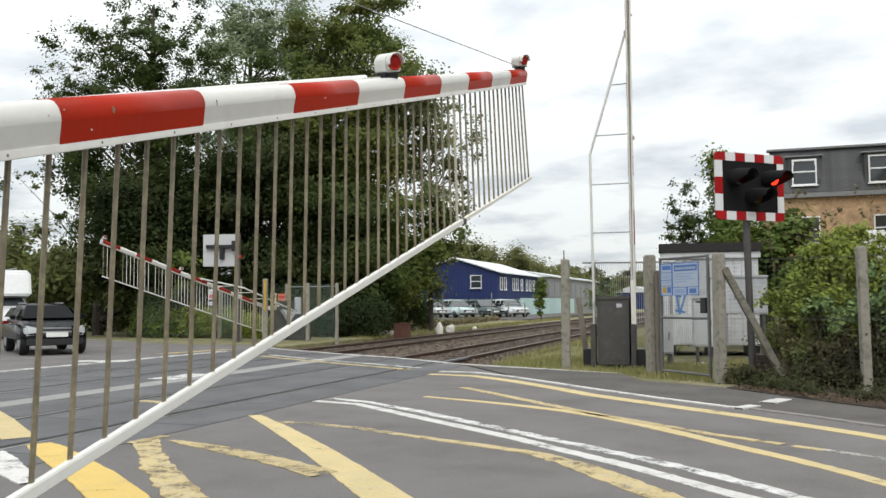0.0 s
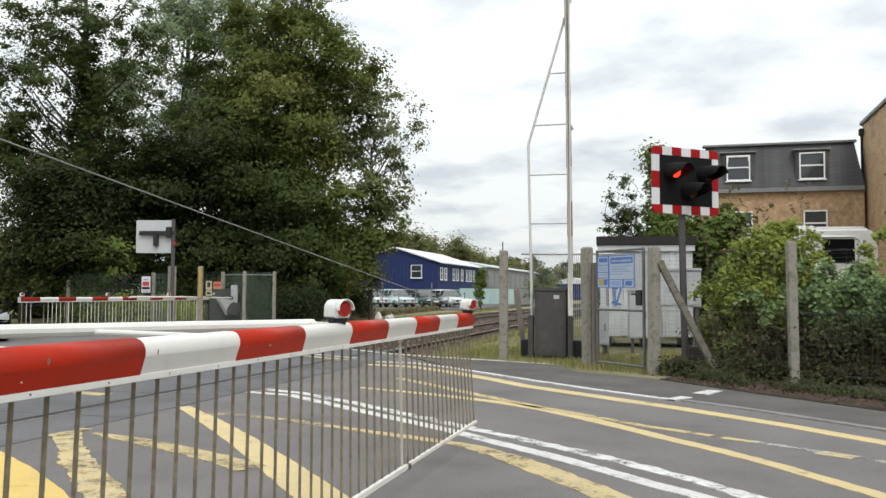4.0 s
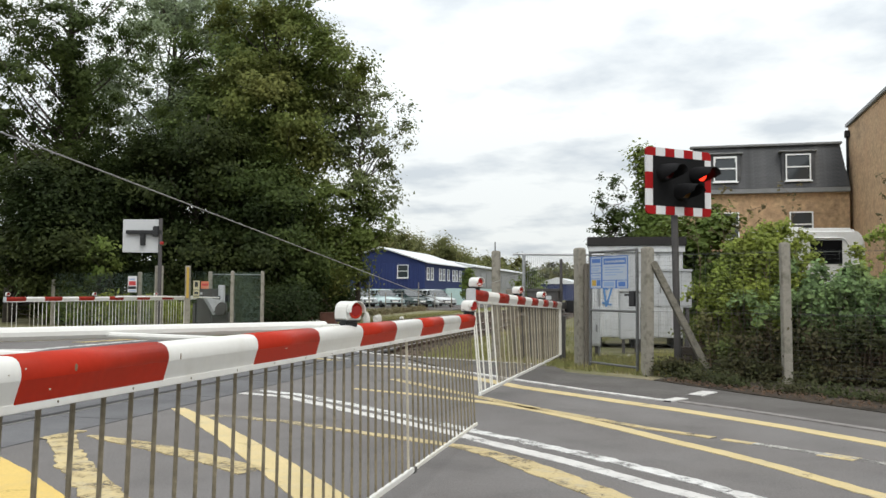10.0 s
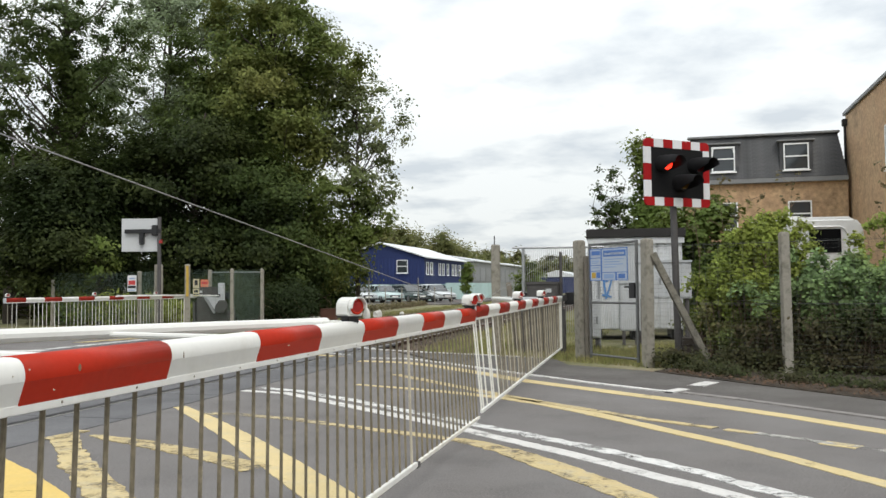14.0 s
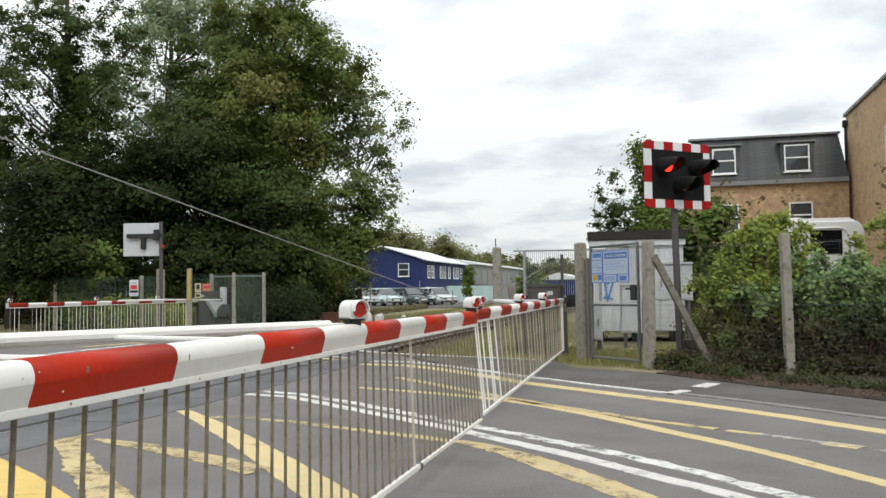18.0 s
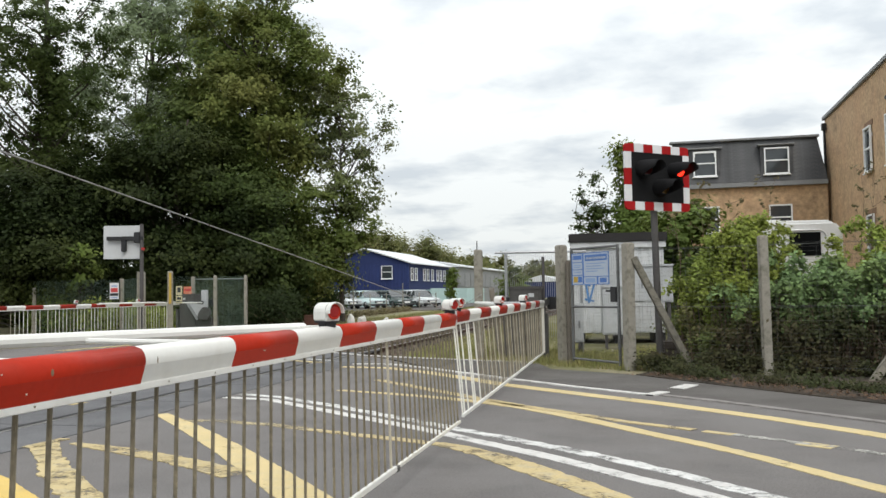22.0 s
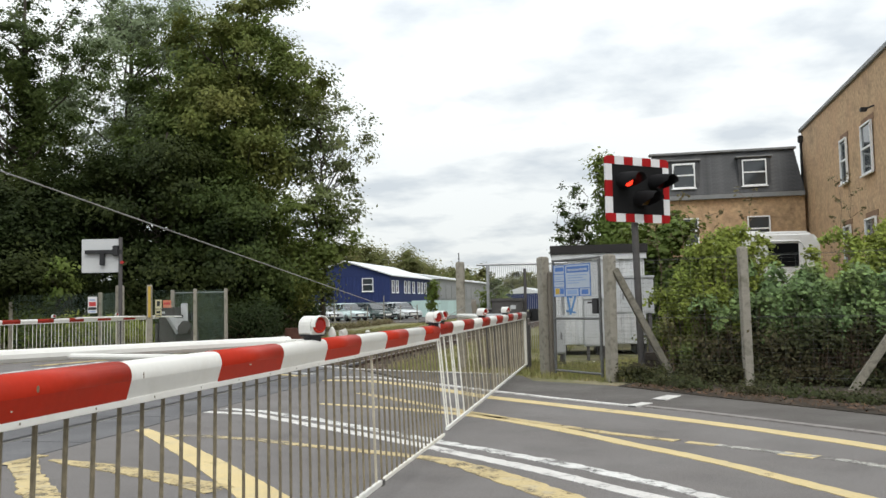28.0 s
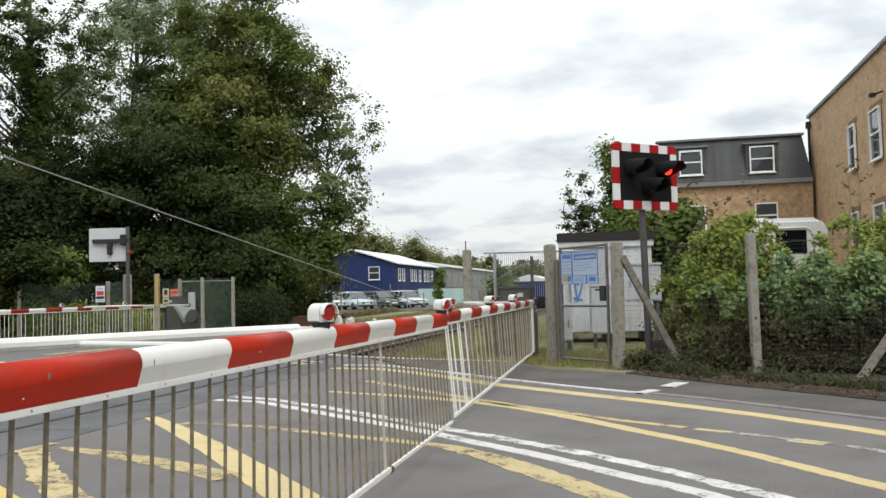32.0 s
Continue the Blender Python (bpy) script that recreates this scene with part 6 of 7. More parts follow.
# ---- plants ----
def leaf_cloud(centers, radii, counts, size, face=(0, 0, 0.7), seed=1, soft=0.54):
    """Many small leaves round the given centres, turned outwards and to the light; returns vertices and faces."""
    rng = np.random.default_rng(seed)
    c = np.repeat(np.asarray(centers, float), counts, axis=0)
    r = np.repeat(np.asarray(radii, float), counts, axis=0)
    n = len(c)
    d = rng.normal(size=(n, 3))
    d /= np.linalg.norm(d, axis=1, keepdims=True)
    p = c + d * r * np.minimum(np.abs(rng.normal(size=(n, 1))) * soft + 0.12, 1.12)
    up = rng.normal(size=(n, 3)) * 0.45 + d * 0.3 + (np.repeat(np.asarray(face, float), counts, axis=0) if np.ndim(face) == 2 else np.asarray(face))
    up /= np.linalg.norm(up, axis=1, keepdims=True)
    a = np.cross(up, rng.normal(size=(n, 3)))
    a /= np.linalg.norm(a, axis=1, keepdims=True)
    b = np.cross(up, a)
    s = size * (0.6 + 0.8 * rng.random((n, 1)))
    q = np.stack([p - a * s, p + b * s * 0.62 - a * s * 0.15, p + a * s, p - b * s * 0.62 - a * s * 0.15], 1).reshape(-1, 3)
    f = np.arange(4 * n).reshape(-1, 4)
    return q, f


def leaf_mesh(name, q, f, mat):
    me = bpy.data.meshes.new(name)
    n = len(f)
    me.vertices.add(len(q))
    me.vertices.foreach_set("co", np.ascontiguousarray(q, dtype=np.float32).ravel())
    me.loops.add(4 * n)
    me.loops.foreach_set("vertex_index", f.ravel().astype(np.int32))
    me.polygons.add(n)
    me.polygons.foreach_set("loop_start", np.arange(0, 4 * n, 4, dtype=np.int32))
    me.polygons.foreach_set("loop_total", np.full(n, 4, dtype=np.int32))
    me.materials.append(mat)
    me.update(calc_edges=True)
    return me


def tree(label, base, height, blobs, leaf, mat, clumps=110, per=150, trunk=0.28, seed=1, lean=(0, 0), size=(0.6, 1.3), name="tree", inner=0.35, limbs=36):
    """Tapered trunk, limbs into the crown, and leaf clumps spread through the blobs (centre, radii)."""
    rng = np.random.default_rng(seed)
    x, y = base
    t = thing(name, label, "tree", pose(x, y, 0))
    bm = B()
    pts = [Vector((lean[0] * k, lean[1] * k, -0.3 + height * 0.85 * k)) + Vector((*(rng.normal(size=2) * 0.25 * k), 0)) for k in (0, 0.2, 0.4, 0.6, 0.8, 1.0)]
    for i in range(5):
        tube(bm, pts[i], pts[i + 1], trunk * (1 - 0.17 * i), 9, trunk * (1 - 0.17 * (i + 1)))
    cs, rs = [], []
    vol = np.array([(b[1][0] * b[1][1] * b[1][2]) ** 0.75 * (b[2] if len(b) > 2 else 1) for b in blobs])
    vol /= vol.sum()
    ns = []
    for (c, r, *_), w in zip(blobs, vol):
        k = max(3, round(clumps * w))
        d = rng.normal(size=(k, 3))
        d /= np.linalg.norm(d, axis=1, keepdims=True)
        q = np.asarray(c) + d * np.asarray(r) * (inner + (1.08 - inner) * rng.random((k, 1)) ** 0.5)
        cs.append(q)
        ns.append(d * 0.75 + rng.normal(size=(k, 3)) * 0.3 + [0, 0, 0.65])
        rs.append((size[0] + (size[1] - size[0]) * rng.random((k, 1))) * (0.6 + 0.9 * rng.random((k, 3))) * np.array([[1.0, 1.0, 0.8]]))
    cs, rs, ns = np.concatenate(cs), np.concatenate(rs), np.concatenate(ns)
    cs[:, 2] = np.maximum(cs[:, 2], 0.4)
    for q in cs[:: max(1, len(cs) // limbs)]:
        # limbs leave the trunk steeply and arch outwards
        out = math.hypot(q[0], q[1])
        z = min(max(q[2] - 0.5 - 0.9 * out, 0.6), height * 0.8)
        k = z / (height * 0.85)
        a = Vector((lean[0] * k, lean[1] * k, z))
        e = Vector(q)
        c = a.lerp(e, 0.45) + Vector((0, 0, -0.10 * out)) + Vector(rng.normal(size=3) * 0.22)
        prev = a
        for s in (0.25, 0.5, 0.75, 1.0):
            p = a * (1 - s) ** 2 + c * (2 * s * (1 - s)) + e * s ** 2 + Vector(rng.normal(size=3) * 0.07)
            tube(bm, prev, p, trunk * 0.22 * (1.12 - s) ** 0.8 + 0.006, 5, trunk * 0.22 * max(0.02, 0.87 - s) ** 0.8 + 0.004)
            prev = p
    part("trunk", bm, BARK, t, "dark bark trunk and limbs")
    counts = np.maximum(12, (per * (rs[:, 0] / np.mean(size)) ** 2).astype(int))
    q, f = leaf_cloud(cs, rs, counts, leaf, ns, seed)
    tagged(part("crown", leaf_mesh("crown", q, f, mat), None, t, "crown of small leaves"), kind="stuff")
    return t


LEAF_FAR = leaves("distant_leaves", (0.135, 0.150, 0.052), (0.175, 0.160, 0.060))


def far_tree(base, h, r, mat, seed, label="distant leafy tree along the railway", leaf=0.3, per=60):
    return tree(label, base, h, [((0, 0, h * 0.6), (r, r, h * 0.38)), ((r * 0.5, 0, h * 0.42), (r * 0.7, r * 0.7, h * 0.3)), ((-r * 0.4, 0, h * 0.3), (r * 0.8, r * 0.7, h * 0.25))], leaf, mat, 150, per, 0.25, seed, size=(0.9, 1.9), inner=0.1)


tree("large tree with an olive and amber crown beside the railway", (-16.6, 34.2), 16,
     [((0.2, 0, 8.6), (2.5, 3.0, 3.2), 0.85), ((0.2, 0, 12.2), (2.7, 2.7, 2.8), 0.42), ((2.6, -0.3, 5.2), (2.2, 2.0, 1.6), 0.5), ((1.2, 0, 2.6), (2.6, 2.0, 1.6)), ((2.4, 0, 10.6), (1.9, 1.8, 1.6), 0.5), ((1.4, 0, 13.4), (1.7, 1.7, 1.8), 0.55), ((4.5, -0.2, 3.7), (1.4, 1.0, 0.8)), ((3.4, -0.2, 2.4), (1.3, 1.0, 1.1))],
     0.076, LEAF_AMBER, 300, 270, 0.33, 11, size=(0.35, 1.0), inner=0.2, limbs=70)
tree("slim pale-leaved tree with an airy open crown", (-12.7, 34.6), 11,
     [((0.0, 0, 8.2), (2.2, 1.6, 2.4)), ((0.3, 0, 5.4), (1.4, 1.2, 1.2)), ((-0.6, 0, 10.2), (1.1, 1.0, 0.9))], 0.072, LEAF_SLIM, 190, 42, 0.12, 37, size=(0.25, 0.6), inner=0.2, limbs=50)
tree("tall silvery-green tree behind the crossing", (-23.4, 37.0), 19,
     [((0, 0, 12.5), (3.8, 3.4, 4.2)), ((2.5, -1, 9.0), (3.0, 2.6, 2.2)), ((-2.8, 0, 9), (3.2, 3, 3.2)), ((0, 0, 15.5), (3.5, 3, 2.5)), ((4.6, -0.5, 13.4), (2.6, 2.2, 3.0))], 0.075, LEAF_GREY, 290, 165, 0.33, 12, size=(0.35, 0.95), inner=0.2, limbs=46)
tree("tall mid-green tree among the trees behind the crossing", (-19.4, 34.6), 15,
     [((0, 0, 8.0), (2.7, 2.4, 3.0)), ((0.3, 0, 11.4), (2.3, 2.1, 2.4), 0.4), ((1.6, -0.6, 7.2), (1.8, 1.6, 1.8))], 0.074, LEAF_MID, 200, 235, 0.3, 20, size=(0.4, 1.05), inner=0.25)
tree("tall dark tree with an ivy-clad trunk and airy crown", (-23.9, 30.2), 17,
     [((0, 0, 11.2), (3.2, 2.8, 4.2)), ((-3.4, 0, 10), (2.8, 2.6, 4.0)), ((0.2, 0, 7.0), (0.7, 0.65, 5.6), 9.0), ((-1.6, -0.5, 5.2), (2.2, 1.6, 1.8), 1.5), ((1.8, -0.5, 8), (1.5, 1.5, 1.8)), ((-2.0, 0, 7.0), (2.4, 2, 1.8)), ((-5.6, 0, 7.2), (2.3, 1.8, 1.7), 0.45)], 0.068, LEAF_DARK, 440, 118, 0.32, 13, size=(0.25, 0.75), inner=0.15, limbs=60)
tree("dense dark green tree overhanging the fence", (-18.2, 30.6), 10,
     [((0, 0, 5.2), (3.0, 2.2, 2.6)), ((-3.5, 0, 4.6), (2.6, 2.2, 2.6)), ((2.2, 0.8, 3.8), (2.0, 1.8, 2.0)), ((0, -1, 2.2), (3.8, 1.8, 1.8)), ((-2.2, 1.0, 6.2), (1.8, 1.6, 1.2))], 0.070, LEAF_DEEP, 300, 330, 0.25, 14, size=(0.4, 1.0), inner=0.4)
tree("mid-green tree with brown-tinged leaves over the fence", (-15.4, 31.6), 8,
     [((0, 0, 4.4), (2.0, 1.8, 2.0)), ((0.8, 0, 2.4), (1.6, 1.6, 1.6)), ((-1.2, -0.6, 5.6), (1.8, 1.6, 1.2))], 0.070, LEAF_DARK, 140, 300, 0.2, 19, size=(0.35, 0.9), inner=0.4)
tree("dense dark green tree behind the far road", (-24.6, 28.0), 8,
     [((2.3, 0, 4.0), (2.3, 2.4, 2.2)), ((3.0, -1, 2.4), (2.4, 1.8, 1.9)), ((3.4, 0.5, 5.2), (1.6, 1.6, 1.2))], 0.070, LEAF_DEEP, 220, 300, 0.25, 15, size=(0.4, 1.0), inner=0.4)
tree("pale olive tree with a broad low crown", (-33.0, 32.0), 4.4,
     [((0, 0, 2.6), (4.6, 3, 2.2)), ((3.6, 1, 2.0), (2.6, 2.2, 2.0)), ((-4, 0, 2.6), (3.5, 2.5, 2.4))], 0.11, LEAF_PALE, 260, 130, 0.25, 16, size=(0.4, 1.0), inner=0.45)
tree("dark tree on the railway bank", (-19.0, 41.5), 9,
     [((0, 0, 4.6), (2.6, 2.6, 3.0)), ((1.2, -1, 3.0), (1.8, 2.0, 1.8)), ((-2, -2, 3), (2.5, 2.2, 2.4))], 0.085, LEAF_DARK, 240, 110, 0.22, 17, size=(0.3, 0.8), inner=0.45)
tree("young sapling with bright green leaves by the fence", (-19.6, 26.6), 3.0, [((0, 0, 2.3), (0.65, 0.6, 0.8))], 0.08, LEAF_OLIVE, 16, 60, 0.04, 18, size=(0.25, 0.42))
# along the line and behind the buildings
for i, (x, y, h, r) in enumerate(((-33, 96, 8.4, 5), (-31.5, 108, 9.0, 5), (-28.8, 112, 7.6, 4), (-27, 118, 6.4, 5), (-24, 200, 8, 6), (-14, 200, 7, 5), (-8, 250, 9, 8), (6, 240, 9, 8), (20, 250, 12, 9), (-30, 160, 7.5, 6), (-20, 290, 11, 12), (-38, 92, 8.5, 5),
                                  (-36, 72, 8, 4), (34, 240, 12, 9), (12, 130, 9, 4))):
    far_tree((x, y), h, r, LEAF_FAR, 40 + i, leaf=0.17 if y < 125 else 0.3, per=190 if y < 125 else 120)
tree("small pointed bush beside the track", (-13.8, 60.0), 3.4, [((0, 0, 1.7), (0.35, 0.35, 1.5))], 0.09, LEAF_OLIVE, 34, 60, 0.05, 61, size=(0.16, 0.34))
tree("small bush beside the far track", (-13.2, 86.0), 4, [((0, 0, 1.7), (1.2, 1.2, 1.7))], 0.15, LEAF_OLIVE, 26, 60, 0.05, 62, size=(0.4, 0.7))
# behind the hut and the hedge
tree("slender pointed tree behind the hut", (-0.75, 31.0), 6.9, [((0.1, 0, 4.0), (0.42, 0.45, 2.8)), ((0.6, 0, 2.8), (0.7, 0.7, 1.4))], 0.07, LEAF_OLIVE, 150, 90, 0.09, 63, size=(0.25, 0.5), inner=0.15)
tree("twiggy young tree with upright sprays", (-1.42, 24.4), 4.6, [((0.1, 0, 2.7), (0.42, 0.4, 1.0)), ((0.4, 0, 2.1), (0.55, 0.5, 0.8)), ((-0.35, 0, 3.7), (0.10, 0.10, 0.75)), ((-0.02, 0.1, 4.1), (0.07, 0.07, 0.5)), ((-0.5, 0, 3.1), (0.10, 0.10, 0.5)), ((0.22, 0, 3.6), (0.08, 0.08, 0.5))],
     0.04, LEAF_DARK, 190, 45, 0.045, 64, size=(0.08, 0.24), limbs=90)
tree("dense green tree between the hut and the house", (0.9, 23.8), 4.2, [((0, 0, 2.2), (1.0, 1.0, 1.3)), ((1.3, 0.3, 1.7), (1.0, 0.9, 1.0)), ((-0.3, 0, 1.2), (1.2, 1, 1))], 0.07, LEAF_OLIVE, 170, 130, 0.1, 65, size=(0.28, 0.55), inner=0.5)


def bush(label, centers, radii, per, leaf, mat, seed, name="bush", stalks=2):
    b = thing(name, label, "bush")
    q, f = leaf_cloud(centers, radii, per, leaf, (0.1, -0.5, 0.7), seed)
    tagged(part("foliage", leaf_mesh("foliage", q, f, mat), None, b, "small leaves"), kind="stuff")
    rng = np.random.default_rng(seed)
    bm = B()
    for c, r in zip(centers, radii):
        for k in range(stalks):
            e = np.asarray(c) + rng.normal(size=3) * 0.4 * np.asarray(r)
            a = (c[0] + rng.normal() * 0.5, c[1] + 0.15 + abs(rng.normal()) * 0.3, -0.2)
            m = ((a[0] + e[0]) / 2 + rng.normal() * 0.12, (a[1] + e[1]) / 2 + rng.normal() * 0.12, e[2] * 0.62)
            tube(bm, a, m, 0.008, 4, 0.005)
            tube(bm, m, e, 0.005, 4, 0.002)
    if stalks:
        tagged(part("stem", bm, DRY, b, "tangle of brown stems"), kind="stuff")
    else:
        bm.free()
    return b


def hedge_run(label, a, b, height, depth, n, per, leaf, mat, seed, low=0.15, name="bush", s0=0.2, stalks=2):
    """Clumps along a line from a to b, up to a height that varies."""
    rng = np.random.default_rng(seed)
    cs, rs = [], []
    for i in range(n):
        f = rng.random()
        h = np.interp(f, np.linspace(0, 1, len(height)), height) * (0.85 + 0.3 * rng.random())
        z = low + (h - low) * rng.random() ** 0.7
        cs.append((a[0] + (b[0] - a[0]) * f + rng.normal() * 0.08, a[1] + (b[1] - a[1]) * f + depth * rng.random(), z))
        s = s0 + 0.2 * rng.random()
        rs.append((s * 1.25, s * 1.25, s))
    return bush(label, cs, rs, per, leaf, mat, seed, name, stalks)


def spray_bush(label, a, b, heights, depth, n, per, leaf, mat, seed, reach=0.6, low=0.45, name="bush"):
    """Arching stems from the ground along a line, with leaves along their upper part."""
    rng = np.random.default_rng(seed)
    bush_ob = thing(name, label, "bush")
    cs, bm = [], B()
    for i in range(n):
        f = rng.random()
        h = np.interp(f, np.linspace(0, 1, len(heights)), heights) * (0.6 + 0.5 * rng.random())
        x, y = a[0] + (b[0] - a[0]) * f, a[1] + (b[1] - a[1]) * f + depth * rng.random()
        ang = rng.uniform(math.pi * 1.05, math.pi * 1.95) if rng.random() < 0.7 else rng.uniform(0, math.pi)
        r = reach * (0.35 + 0.75 * rng.random())
        p0 = np.array([x, y, -0.1])
        p1 = np.array([x + math.cos(ang) * r * 0.25, y + math.sin(ang) * r * 0.12, h * 1.35])
        p2 = np.array([x + math.cos(ang) * r, y + math.sin(ang) * r * 0.5, h * rng.uniform(0.55, 1.0)])
        prev = p0
        for s in np.linspace(0.1, 1.0, 10):
            p = p0 * (1 - s) ** 2 + p1 * 2 * s * (1 - s) + p2 * s * s
            tube(bm, prev, p, 0.009 * (1.1 - s) + 0.002, 4, 0.009 * (1.0 - s) + 0.002)
            prev = p
        for s in low + (1 - low) * rng.random(per):
            cs.append(p0 * (1 - s) ** 2 + p1 * 2 * s * (1 - s) + p2 * s * s)
    cs = np.array(cs)
    q, f = leaf_cloud(cs, np.full((len(cs), 3), 0.11), 2, leaf, (0.1, -0.5, 0.7), seed, 0.7)
    tagged(part("foliage", leaf_mesh("foliage", q, f, mat), None, bush_ob, "leaves on arching stems"), kind="stuff")
    tagged(part("stem", bm, DRY, bush_ob, "thin brown arching stems"), kind="stuff")
    return bush_ob


hedge_run("bramble thicket behind the wire fence, coloured dark for shade", (1.5, 12.9), (8.0, 11.5), (0.75, 0.85, 0.95, 1.1, 1.2), 1.5, 320, 190, 0.026, LEAF_THICKET, 21)
hedge_run("dry bramble stems and leaves behind the fence", (0.8, 13.6), (2.2, 13.0), (0.7, 0.9, 0.8), 0.9, 50, 90, 0.03, LEAF_DRY, 29)
spray_bush("bright yellow-green bush growing over the fence", (0.7, 13.9), (1.9, 13.4), (1.15, 1.9, 2.1, 1.45), 0.9, 185, 110, 0.034, LEAF_BRIGHT, 22)
spray_bush("brambles with green leaves arching along the fence", (0.6, 13.7), (8.0, 11.9), (0.85, 1.1, 1.15, 1.2, 1.3), 0.8, 220, 95, 0.027, LEAF_IVY, 35, 0.8, 0.2)
spray_bush("spray of large grey-green leaves behind the fence", (1.5, 13.2), (5.6, 12.2), (1.5, 1.5, 1.45, 1.4), 0.9, 230, 100, 0.037, LEAF_BRAMBLE, 23, 0.7)
spray_bush("tall sprawling bush with yellow-green leaves", (3.1, 13.6), (8.5, 12.4), (1.7, 2.3, 2.9, 3.2, 3.4), 1.5, 240, 120, 0.037, LEAF_BRIGHT, 24, 0.9)
hedge_run("brown and green shrub behind the fence", (3.6, 14.8), (6.5, 14.0), (1.3, 1.7, 2.0), 1.5, 130, 150, 0.031, LEAF_OLIVE, 30, 0.5, s0=0.15)
hedge_run("low ivy and weeds along the foot of the fence", (-0.2, 13.15), (8.2, 10.9), (0.26, 0.22, 0.05, 0.04, 0.04), 0.35, 210, 90, 0.025, LEAF_FOOT, 25, 0.03, s0=0.07, stalks=0)

hedge_run("low weeds and dead leaves between fence and pavement", (0.1, 12.55), (2.9, 10.1), (0.10, 0.06, 0.03, 0.02), 0.8, 110, 50, 0.022, LEAF_FOOT, 36, 0.02, s0=0.06, stalks=0)


def dead_stems():
    """Tall dead weeds with a few withered leaves."""
    rng = random.Random(8)
    for x, y, h in ((0.55, 14.9, 2.75), (0.95, 15.3, 2.95), (1.25, 15.0, 2.6), (2.05, 15.2, 2.85), (3.2, 14.4, 3.0), (3.35, 14.6, 2.8), (4.6, 13.6, 2.5)):
        w = thing("dead_weed", "tall withered brown weed stem behind the fence", "weed", pose(x, y, 0), "withered weeds")
        bm = B()
        p = Vector((0, 0, -0.1))
        top = [p]
        for k in range(8):
            q = p + Vector((rng.uniform(-0.04, 0.05), rng.uniform(-0.03, 0.03), (h + 0.1) / 8))
            tube(bm, p, q, 0.009 - 0.0008 * k, 5, 0.0082 - 0.0008 * k)
            if k > 3:
                for s in range(2):
                    e = q + Vector((rng.uniform(-0.22, 0.22), rng.uniform(-0.1, 0.1), rng.uniform(0.05, 0.2)))
                    tube(bm, q, e, 0.004, 4, 0.002)
                    top.append(e)
            p = q
        tagged(part("stem", bm, DRY, w, "brown stem"), kind="stuff")
        q, f = leaf_cloud([tuple(t) for t in top[1:] + [p]], [(0.09, 0.09, 0.09)] * len(top), 9, 0.032, seed=round(x * 10) + 50)
        tagged(part("leaf_tuft", leaf_mesh("leaf_tuft", q, f, LEAF_DRY), None, w, "withered leaves"), kind="stuff")


dead_stems()
hedge_run("dark undergrowth along the railway bank", (-15.0, 27.5), (-16.4, 39.0), (0.5, 0.6, 0.3), 1.4, 90, 110, 0.06, LEAF_DEEP, 26, s0=0.3)
hedge_run("yellow-green weeds and grass round the compound", (-15.9, 26.3), (-20.4, 26.3), (0.6, 0.9, 0.95), 0.6, 110, 150, 0.045, LEAF_BRIGHT, 71, s0=0.17, low=0.05)
bush("pale green shrub beside the far road", [(-20.6, 26.3, 0.55), (-21.2, 26.4, 0.9), (-20.2, 26.5, 0.95), (-20.9, 26.5, 1.25), (-20.3, 26.2, 0.3), (-21.5, 26.5, 0.4)], [(0.5, 0.4, 0.5)] * 6, 420, 0.05, LEAF_OLIVE, 72)
hedge_run("dark scrub at the foot of the trees beside the track", (-15.6, 33.4), (-13.9, 36.4), (1.2, 1.7, 1.3), 1.2, 70, 230, 0.055, LEAF_DARK, 73, s0=0.4)
hedge_run("low weeds along the railway bank", (-14.6, 38.0), (-16.0, 56.0), (0.15, 0.2, 0.2), 1.6, 90, 60, 0.05, LEAF_DRY, 34, s0=0.08, low=0.05)
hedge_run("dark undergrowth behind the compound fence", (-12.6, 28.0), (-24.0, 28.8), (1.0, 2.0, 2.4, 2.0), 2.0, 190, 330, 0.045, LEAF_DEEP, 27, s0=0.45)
hedge_run("pale green hedge along the far road", (-24.0, 30.5), (-44.0, 36.0), (3.0, 3.8, 4.2), 2.5, 150, 140, 0.12, LEAF_BRAMBLE, 28, s0=0.5)


def scatter_blades(name, label, areas, n, h, mat, seed, lean=0.4):
    """Grass as thin bent blades; areas are parallelograms (corner, side, side)."""
    rng = np.random.default_rng(seed)
    qs = []
    for (o, u, v), k in zip(areas, n):
        f, g = rng.random((k, 1)), rng.random((k, 1))
        p = np.asarray(o) + f * np.asarray(u) + g * np.asarray(v)
        p = np.c_[p, np.full(k, -0.06)]
        hh = h * (0.4 + 0.9 * rng.random((k, 1)))
        d = rng.normal(size=(k, 2))
        d /= np.linalg.norm(d, axis=1, keepdims=True)
        w = np.c_[-d[:, 1], d[:, 0], np.zeros(k)] * 0.006
        tip = np.c_[d * hh * lean, hh]
        qs.append(np.stack([p - w, p + w, p + tip * 0.6 + w * 0.7, p + tip], 1).reshape(-1, 3))
    q = np.concatenate(qs)
    return tagged(new(name, leaf_mesh(name, q, np.arange(len(q)).reshape(-1, 4), mat)), label, "grass", kind="stuff")


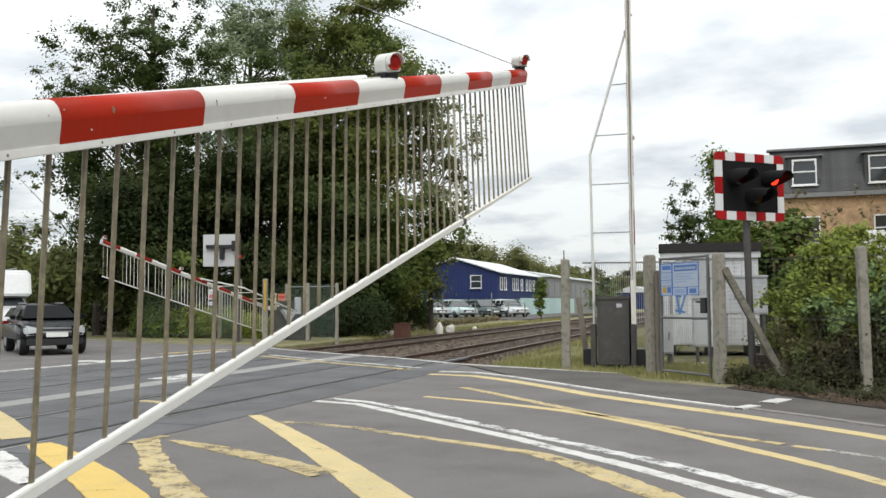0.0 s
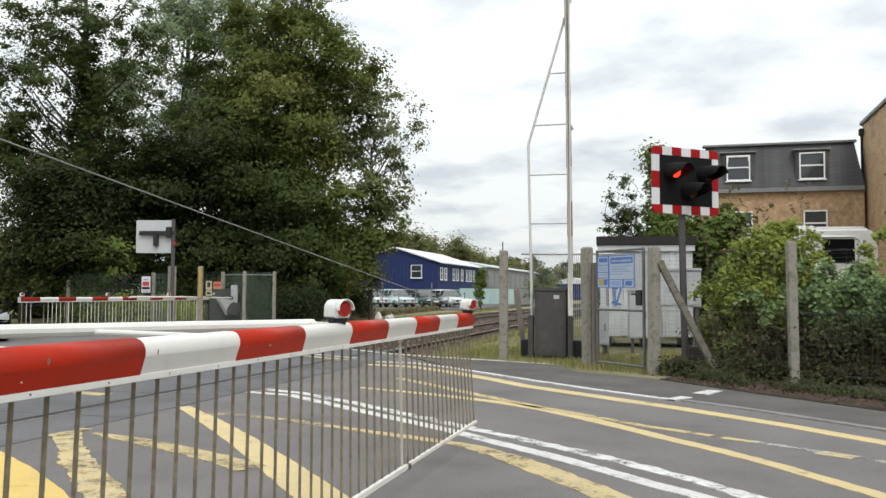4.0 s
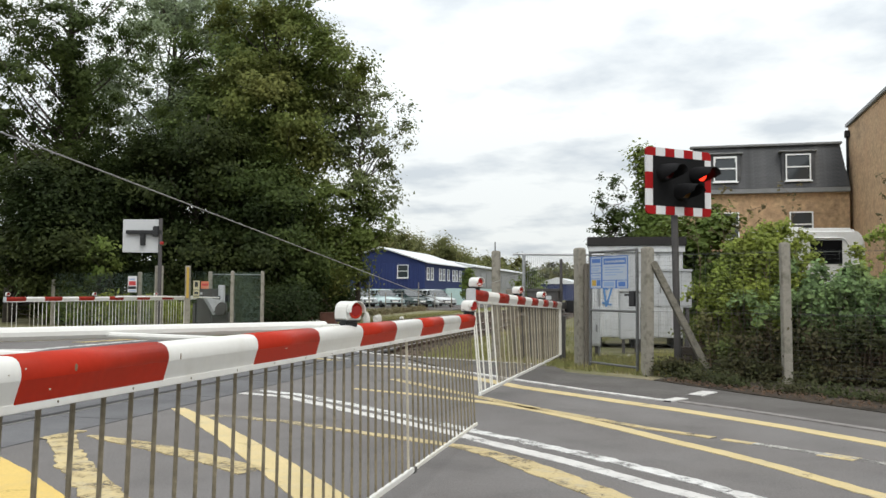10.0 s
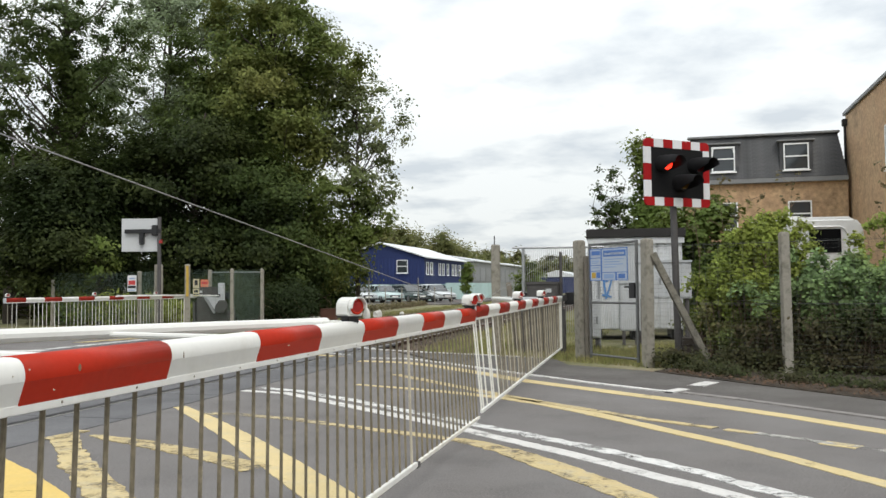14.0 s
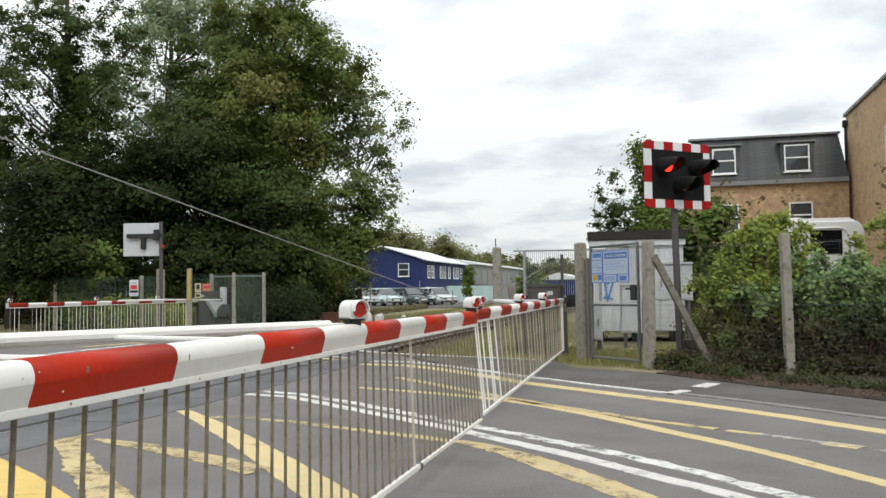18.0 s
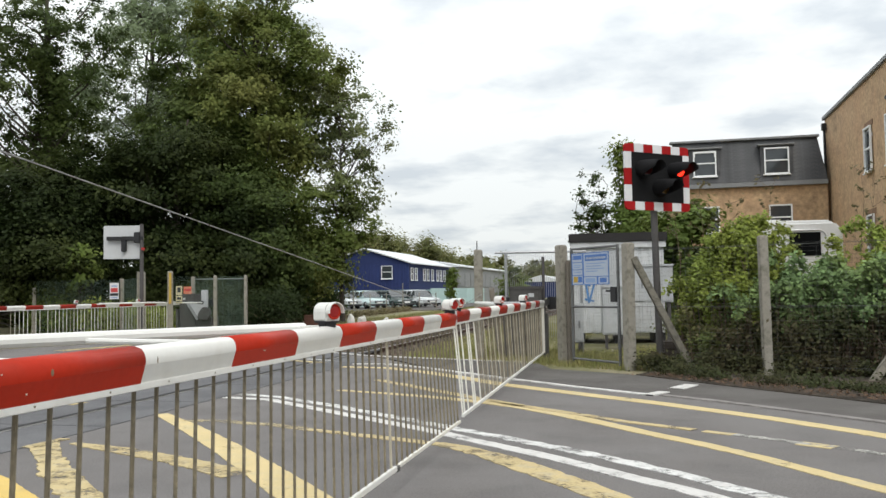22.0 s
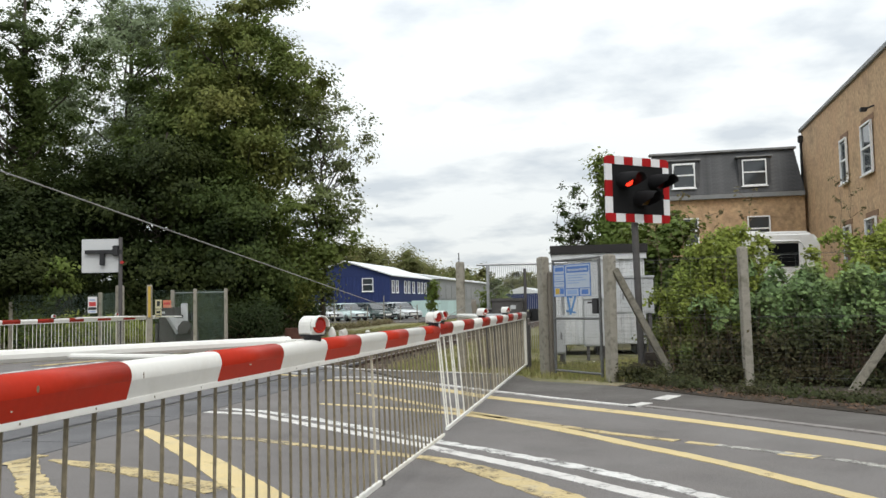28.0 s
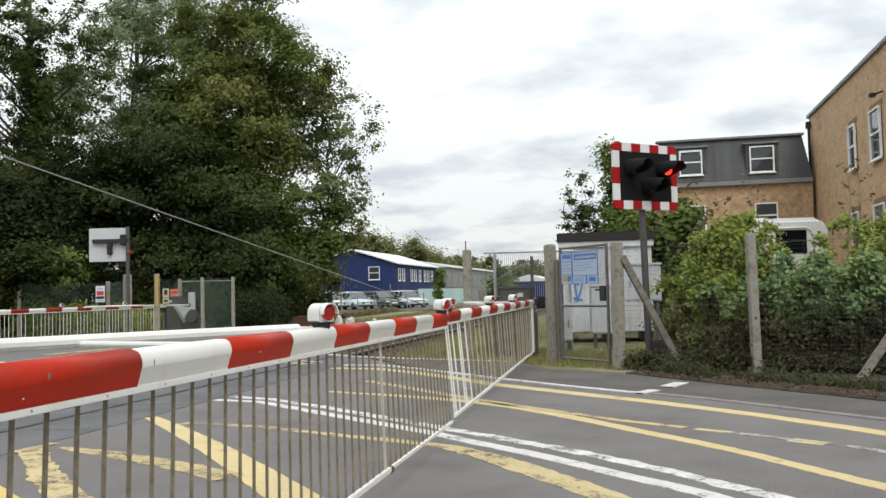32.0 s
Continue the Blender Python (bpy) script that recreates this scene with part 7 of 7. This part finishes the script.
GRASS_BLADE = material("grass_blades", (0.225, 0.237, 0.078), 0.7, var=0.25, scale=1.5, fine=6, bump=0.0, island=0.7, trans=0.25, second=(0.32, 0.27, 0.13), amount=0.7)
scatter_blades("grass", "rough yellow-green grass by the gate and track", [((-4.6, 15.9), (4.3, -2.6), (0.6, 3.0)), ((-1.2, 14.4), (1.6, -0.9), (0.8, 4.0)), ((-4.9, 16.8), (3.5, 0), (-0.2, 14)), ((-0.3, 13.4), (1.0, -0.2), (0, 0.5)), ((-4.6, 30), (4, 0), (0, 40)),
                                                                             ((-13.2, 27), (1.0, 0), (-0.3, 40)), ((-30, 60), (13, 0.5), (0, -8))],
               (16000, 9000, 12000, 1500, 9000, 9000, 6000), 0.13, GRASS_BLADE, 31)
verge = slab("verge", [(-4.4, 15.75), (-1.95, 14.66), (-1.45, 13.5), (-0.2, 12.65), (0.1, 13.3), (0.4, 22), (6, 24), (30, 24), (30, 70), (-4.7, 70)], -0.3, -0.02, GRASS, "rough grass and earth verge beside the pavement", "verge")
slab("earth_bank", [(-0.2, 12.65), (0.85, 11.4), (2.25, 9.85), (4.9, 7.0), (11.1, 0.6), (30, 0), (30, 24), (6, 24), (0.4, 22), (0.1, 13.3)], -0.3, 0.0, EARTH, "dark leaf-strewn earth under the hedge", "earth")
verge_far = slab("verge_far", [(-12.5, 21.6), (-13.4, 22.1), (-15.5, 21.7), (-19, 23.1), (-30, 27.1), (-70, 36.1), (-70, 57), (-14.0, 57), (-12.6, 40)], -0.3, -0.03, GRASS, "rough earth and grass on the far side of the track", "verge")


def litter():
    """Fallen brown leaves along the pavement edge."""
    rng = np.random.default_rng(33)
    k = 2600
    f = rng.random(k)
    p = np.c_[0.0 + 5.5 * f + rng.normal(size=k) * 0.16, 12.35 - 5.9 * f + np.abs(rng.normal(size=k)) * 0.42 - 0.06, np.full(k, 0.03)]
    a = rng.normal(size=(k, 3)) * [1, 1, 0.25]
    a /= np.linalg.norm(a, axis=1, keepdims=True)
    b = np.cross(a, [0, 0, 1.0])
    s = 0.022 * (0.5 + rng.random((k, 1)))
    q = np.stack([p - a * s, p + b * s * 0.6, p + a * s, p - b * s * 0.6], 1).reshape(-1, 3)
    return tagged(new("fallen_leaves", leaf_mesh("fallen_leaves", q, np.arange(4 * k).reshape(-1, 4), LITTER)), "brown fallen leaves along the pavement edge", "leaves", kind="stuff")


litter()


def rubble():
    """Pale broken pieces and a rusty box beside the track."""
    rng = random.Random(5)
    for x, y, w, h in RUBBLE:
        bm = B()
        bmesh.ops.create_icosphere(bm, subdivisions=2, radius=1.0)
        for v in bm.verts:
            v.co = Vector((v.co.x * w * rng.uniform(0.75, 1.1), v.co.y * w * 0.6 * rng.uniform(0.75, 1.1), (v.co.z + 0.5) * h * rng.uniform(0.8, 1.1)))
        tagged(part("rubble_lump", bm, PALE_RUBBLE, None, at=pose(x, y, -0.04, 0, 0, rng.uniform(0, 180))), "pale lump of rubble lying on the ground", "rubble", "rubble beside the track")
    rb = thing("relay_box", "small rusty brown box beside the track", "box", pose(*RUST_BOX, 0, 0, 0, 8))
    box_part("body", (-0.28, 0.28, -0.2, 0.2, -0.1, 0.42), RUST_BROWN, rb, bevel=0.01)
    box_part("lid", (-0.30, 0.30, -0.22, 0.22, 0.42, 0.46), RUST_BROWN, rb, bevel=0.008)
    sl = tagged(box_part("concrete_slab", (-0.75, 0.75, -0.18, 0.18, -0.1, 0.14), PALE_RUBBLE, None, bevel=0.015), "pale concrete slab lying beside the track", "slab")
    sl.matrix_world = pose(*SLAB, 0, 0, 0, 10)


PALE_RUBBLE = material("pale_rubble", (0.62, 0.61, 0.57), 0.85, var=0.2, scale=4, fine=30, bump=0.4)
RUST_BROWN = material("rusty_brown", (0.10, 0.045, 0.03), 0.9, var=0.3, scale=5, fine=40, bump=0.3)
RUBBLE = ((-11.39, 31.96, 0.16, 0.32), (-11.85, 34.60, 0.3, 0.22), (-11.77, 37.77, 0.2, 0.1), (-0.72, 17.1, 0.07, 0.06), (-0.55, 16.75, 0.06, 0.05), (-0.9, 16.7, 0.05, 0.05))
RUST_BOX = (-11.97, 29.49)
SLAB = (-13.36, 30.36)
rubble()

motions()
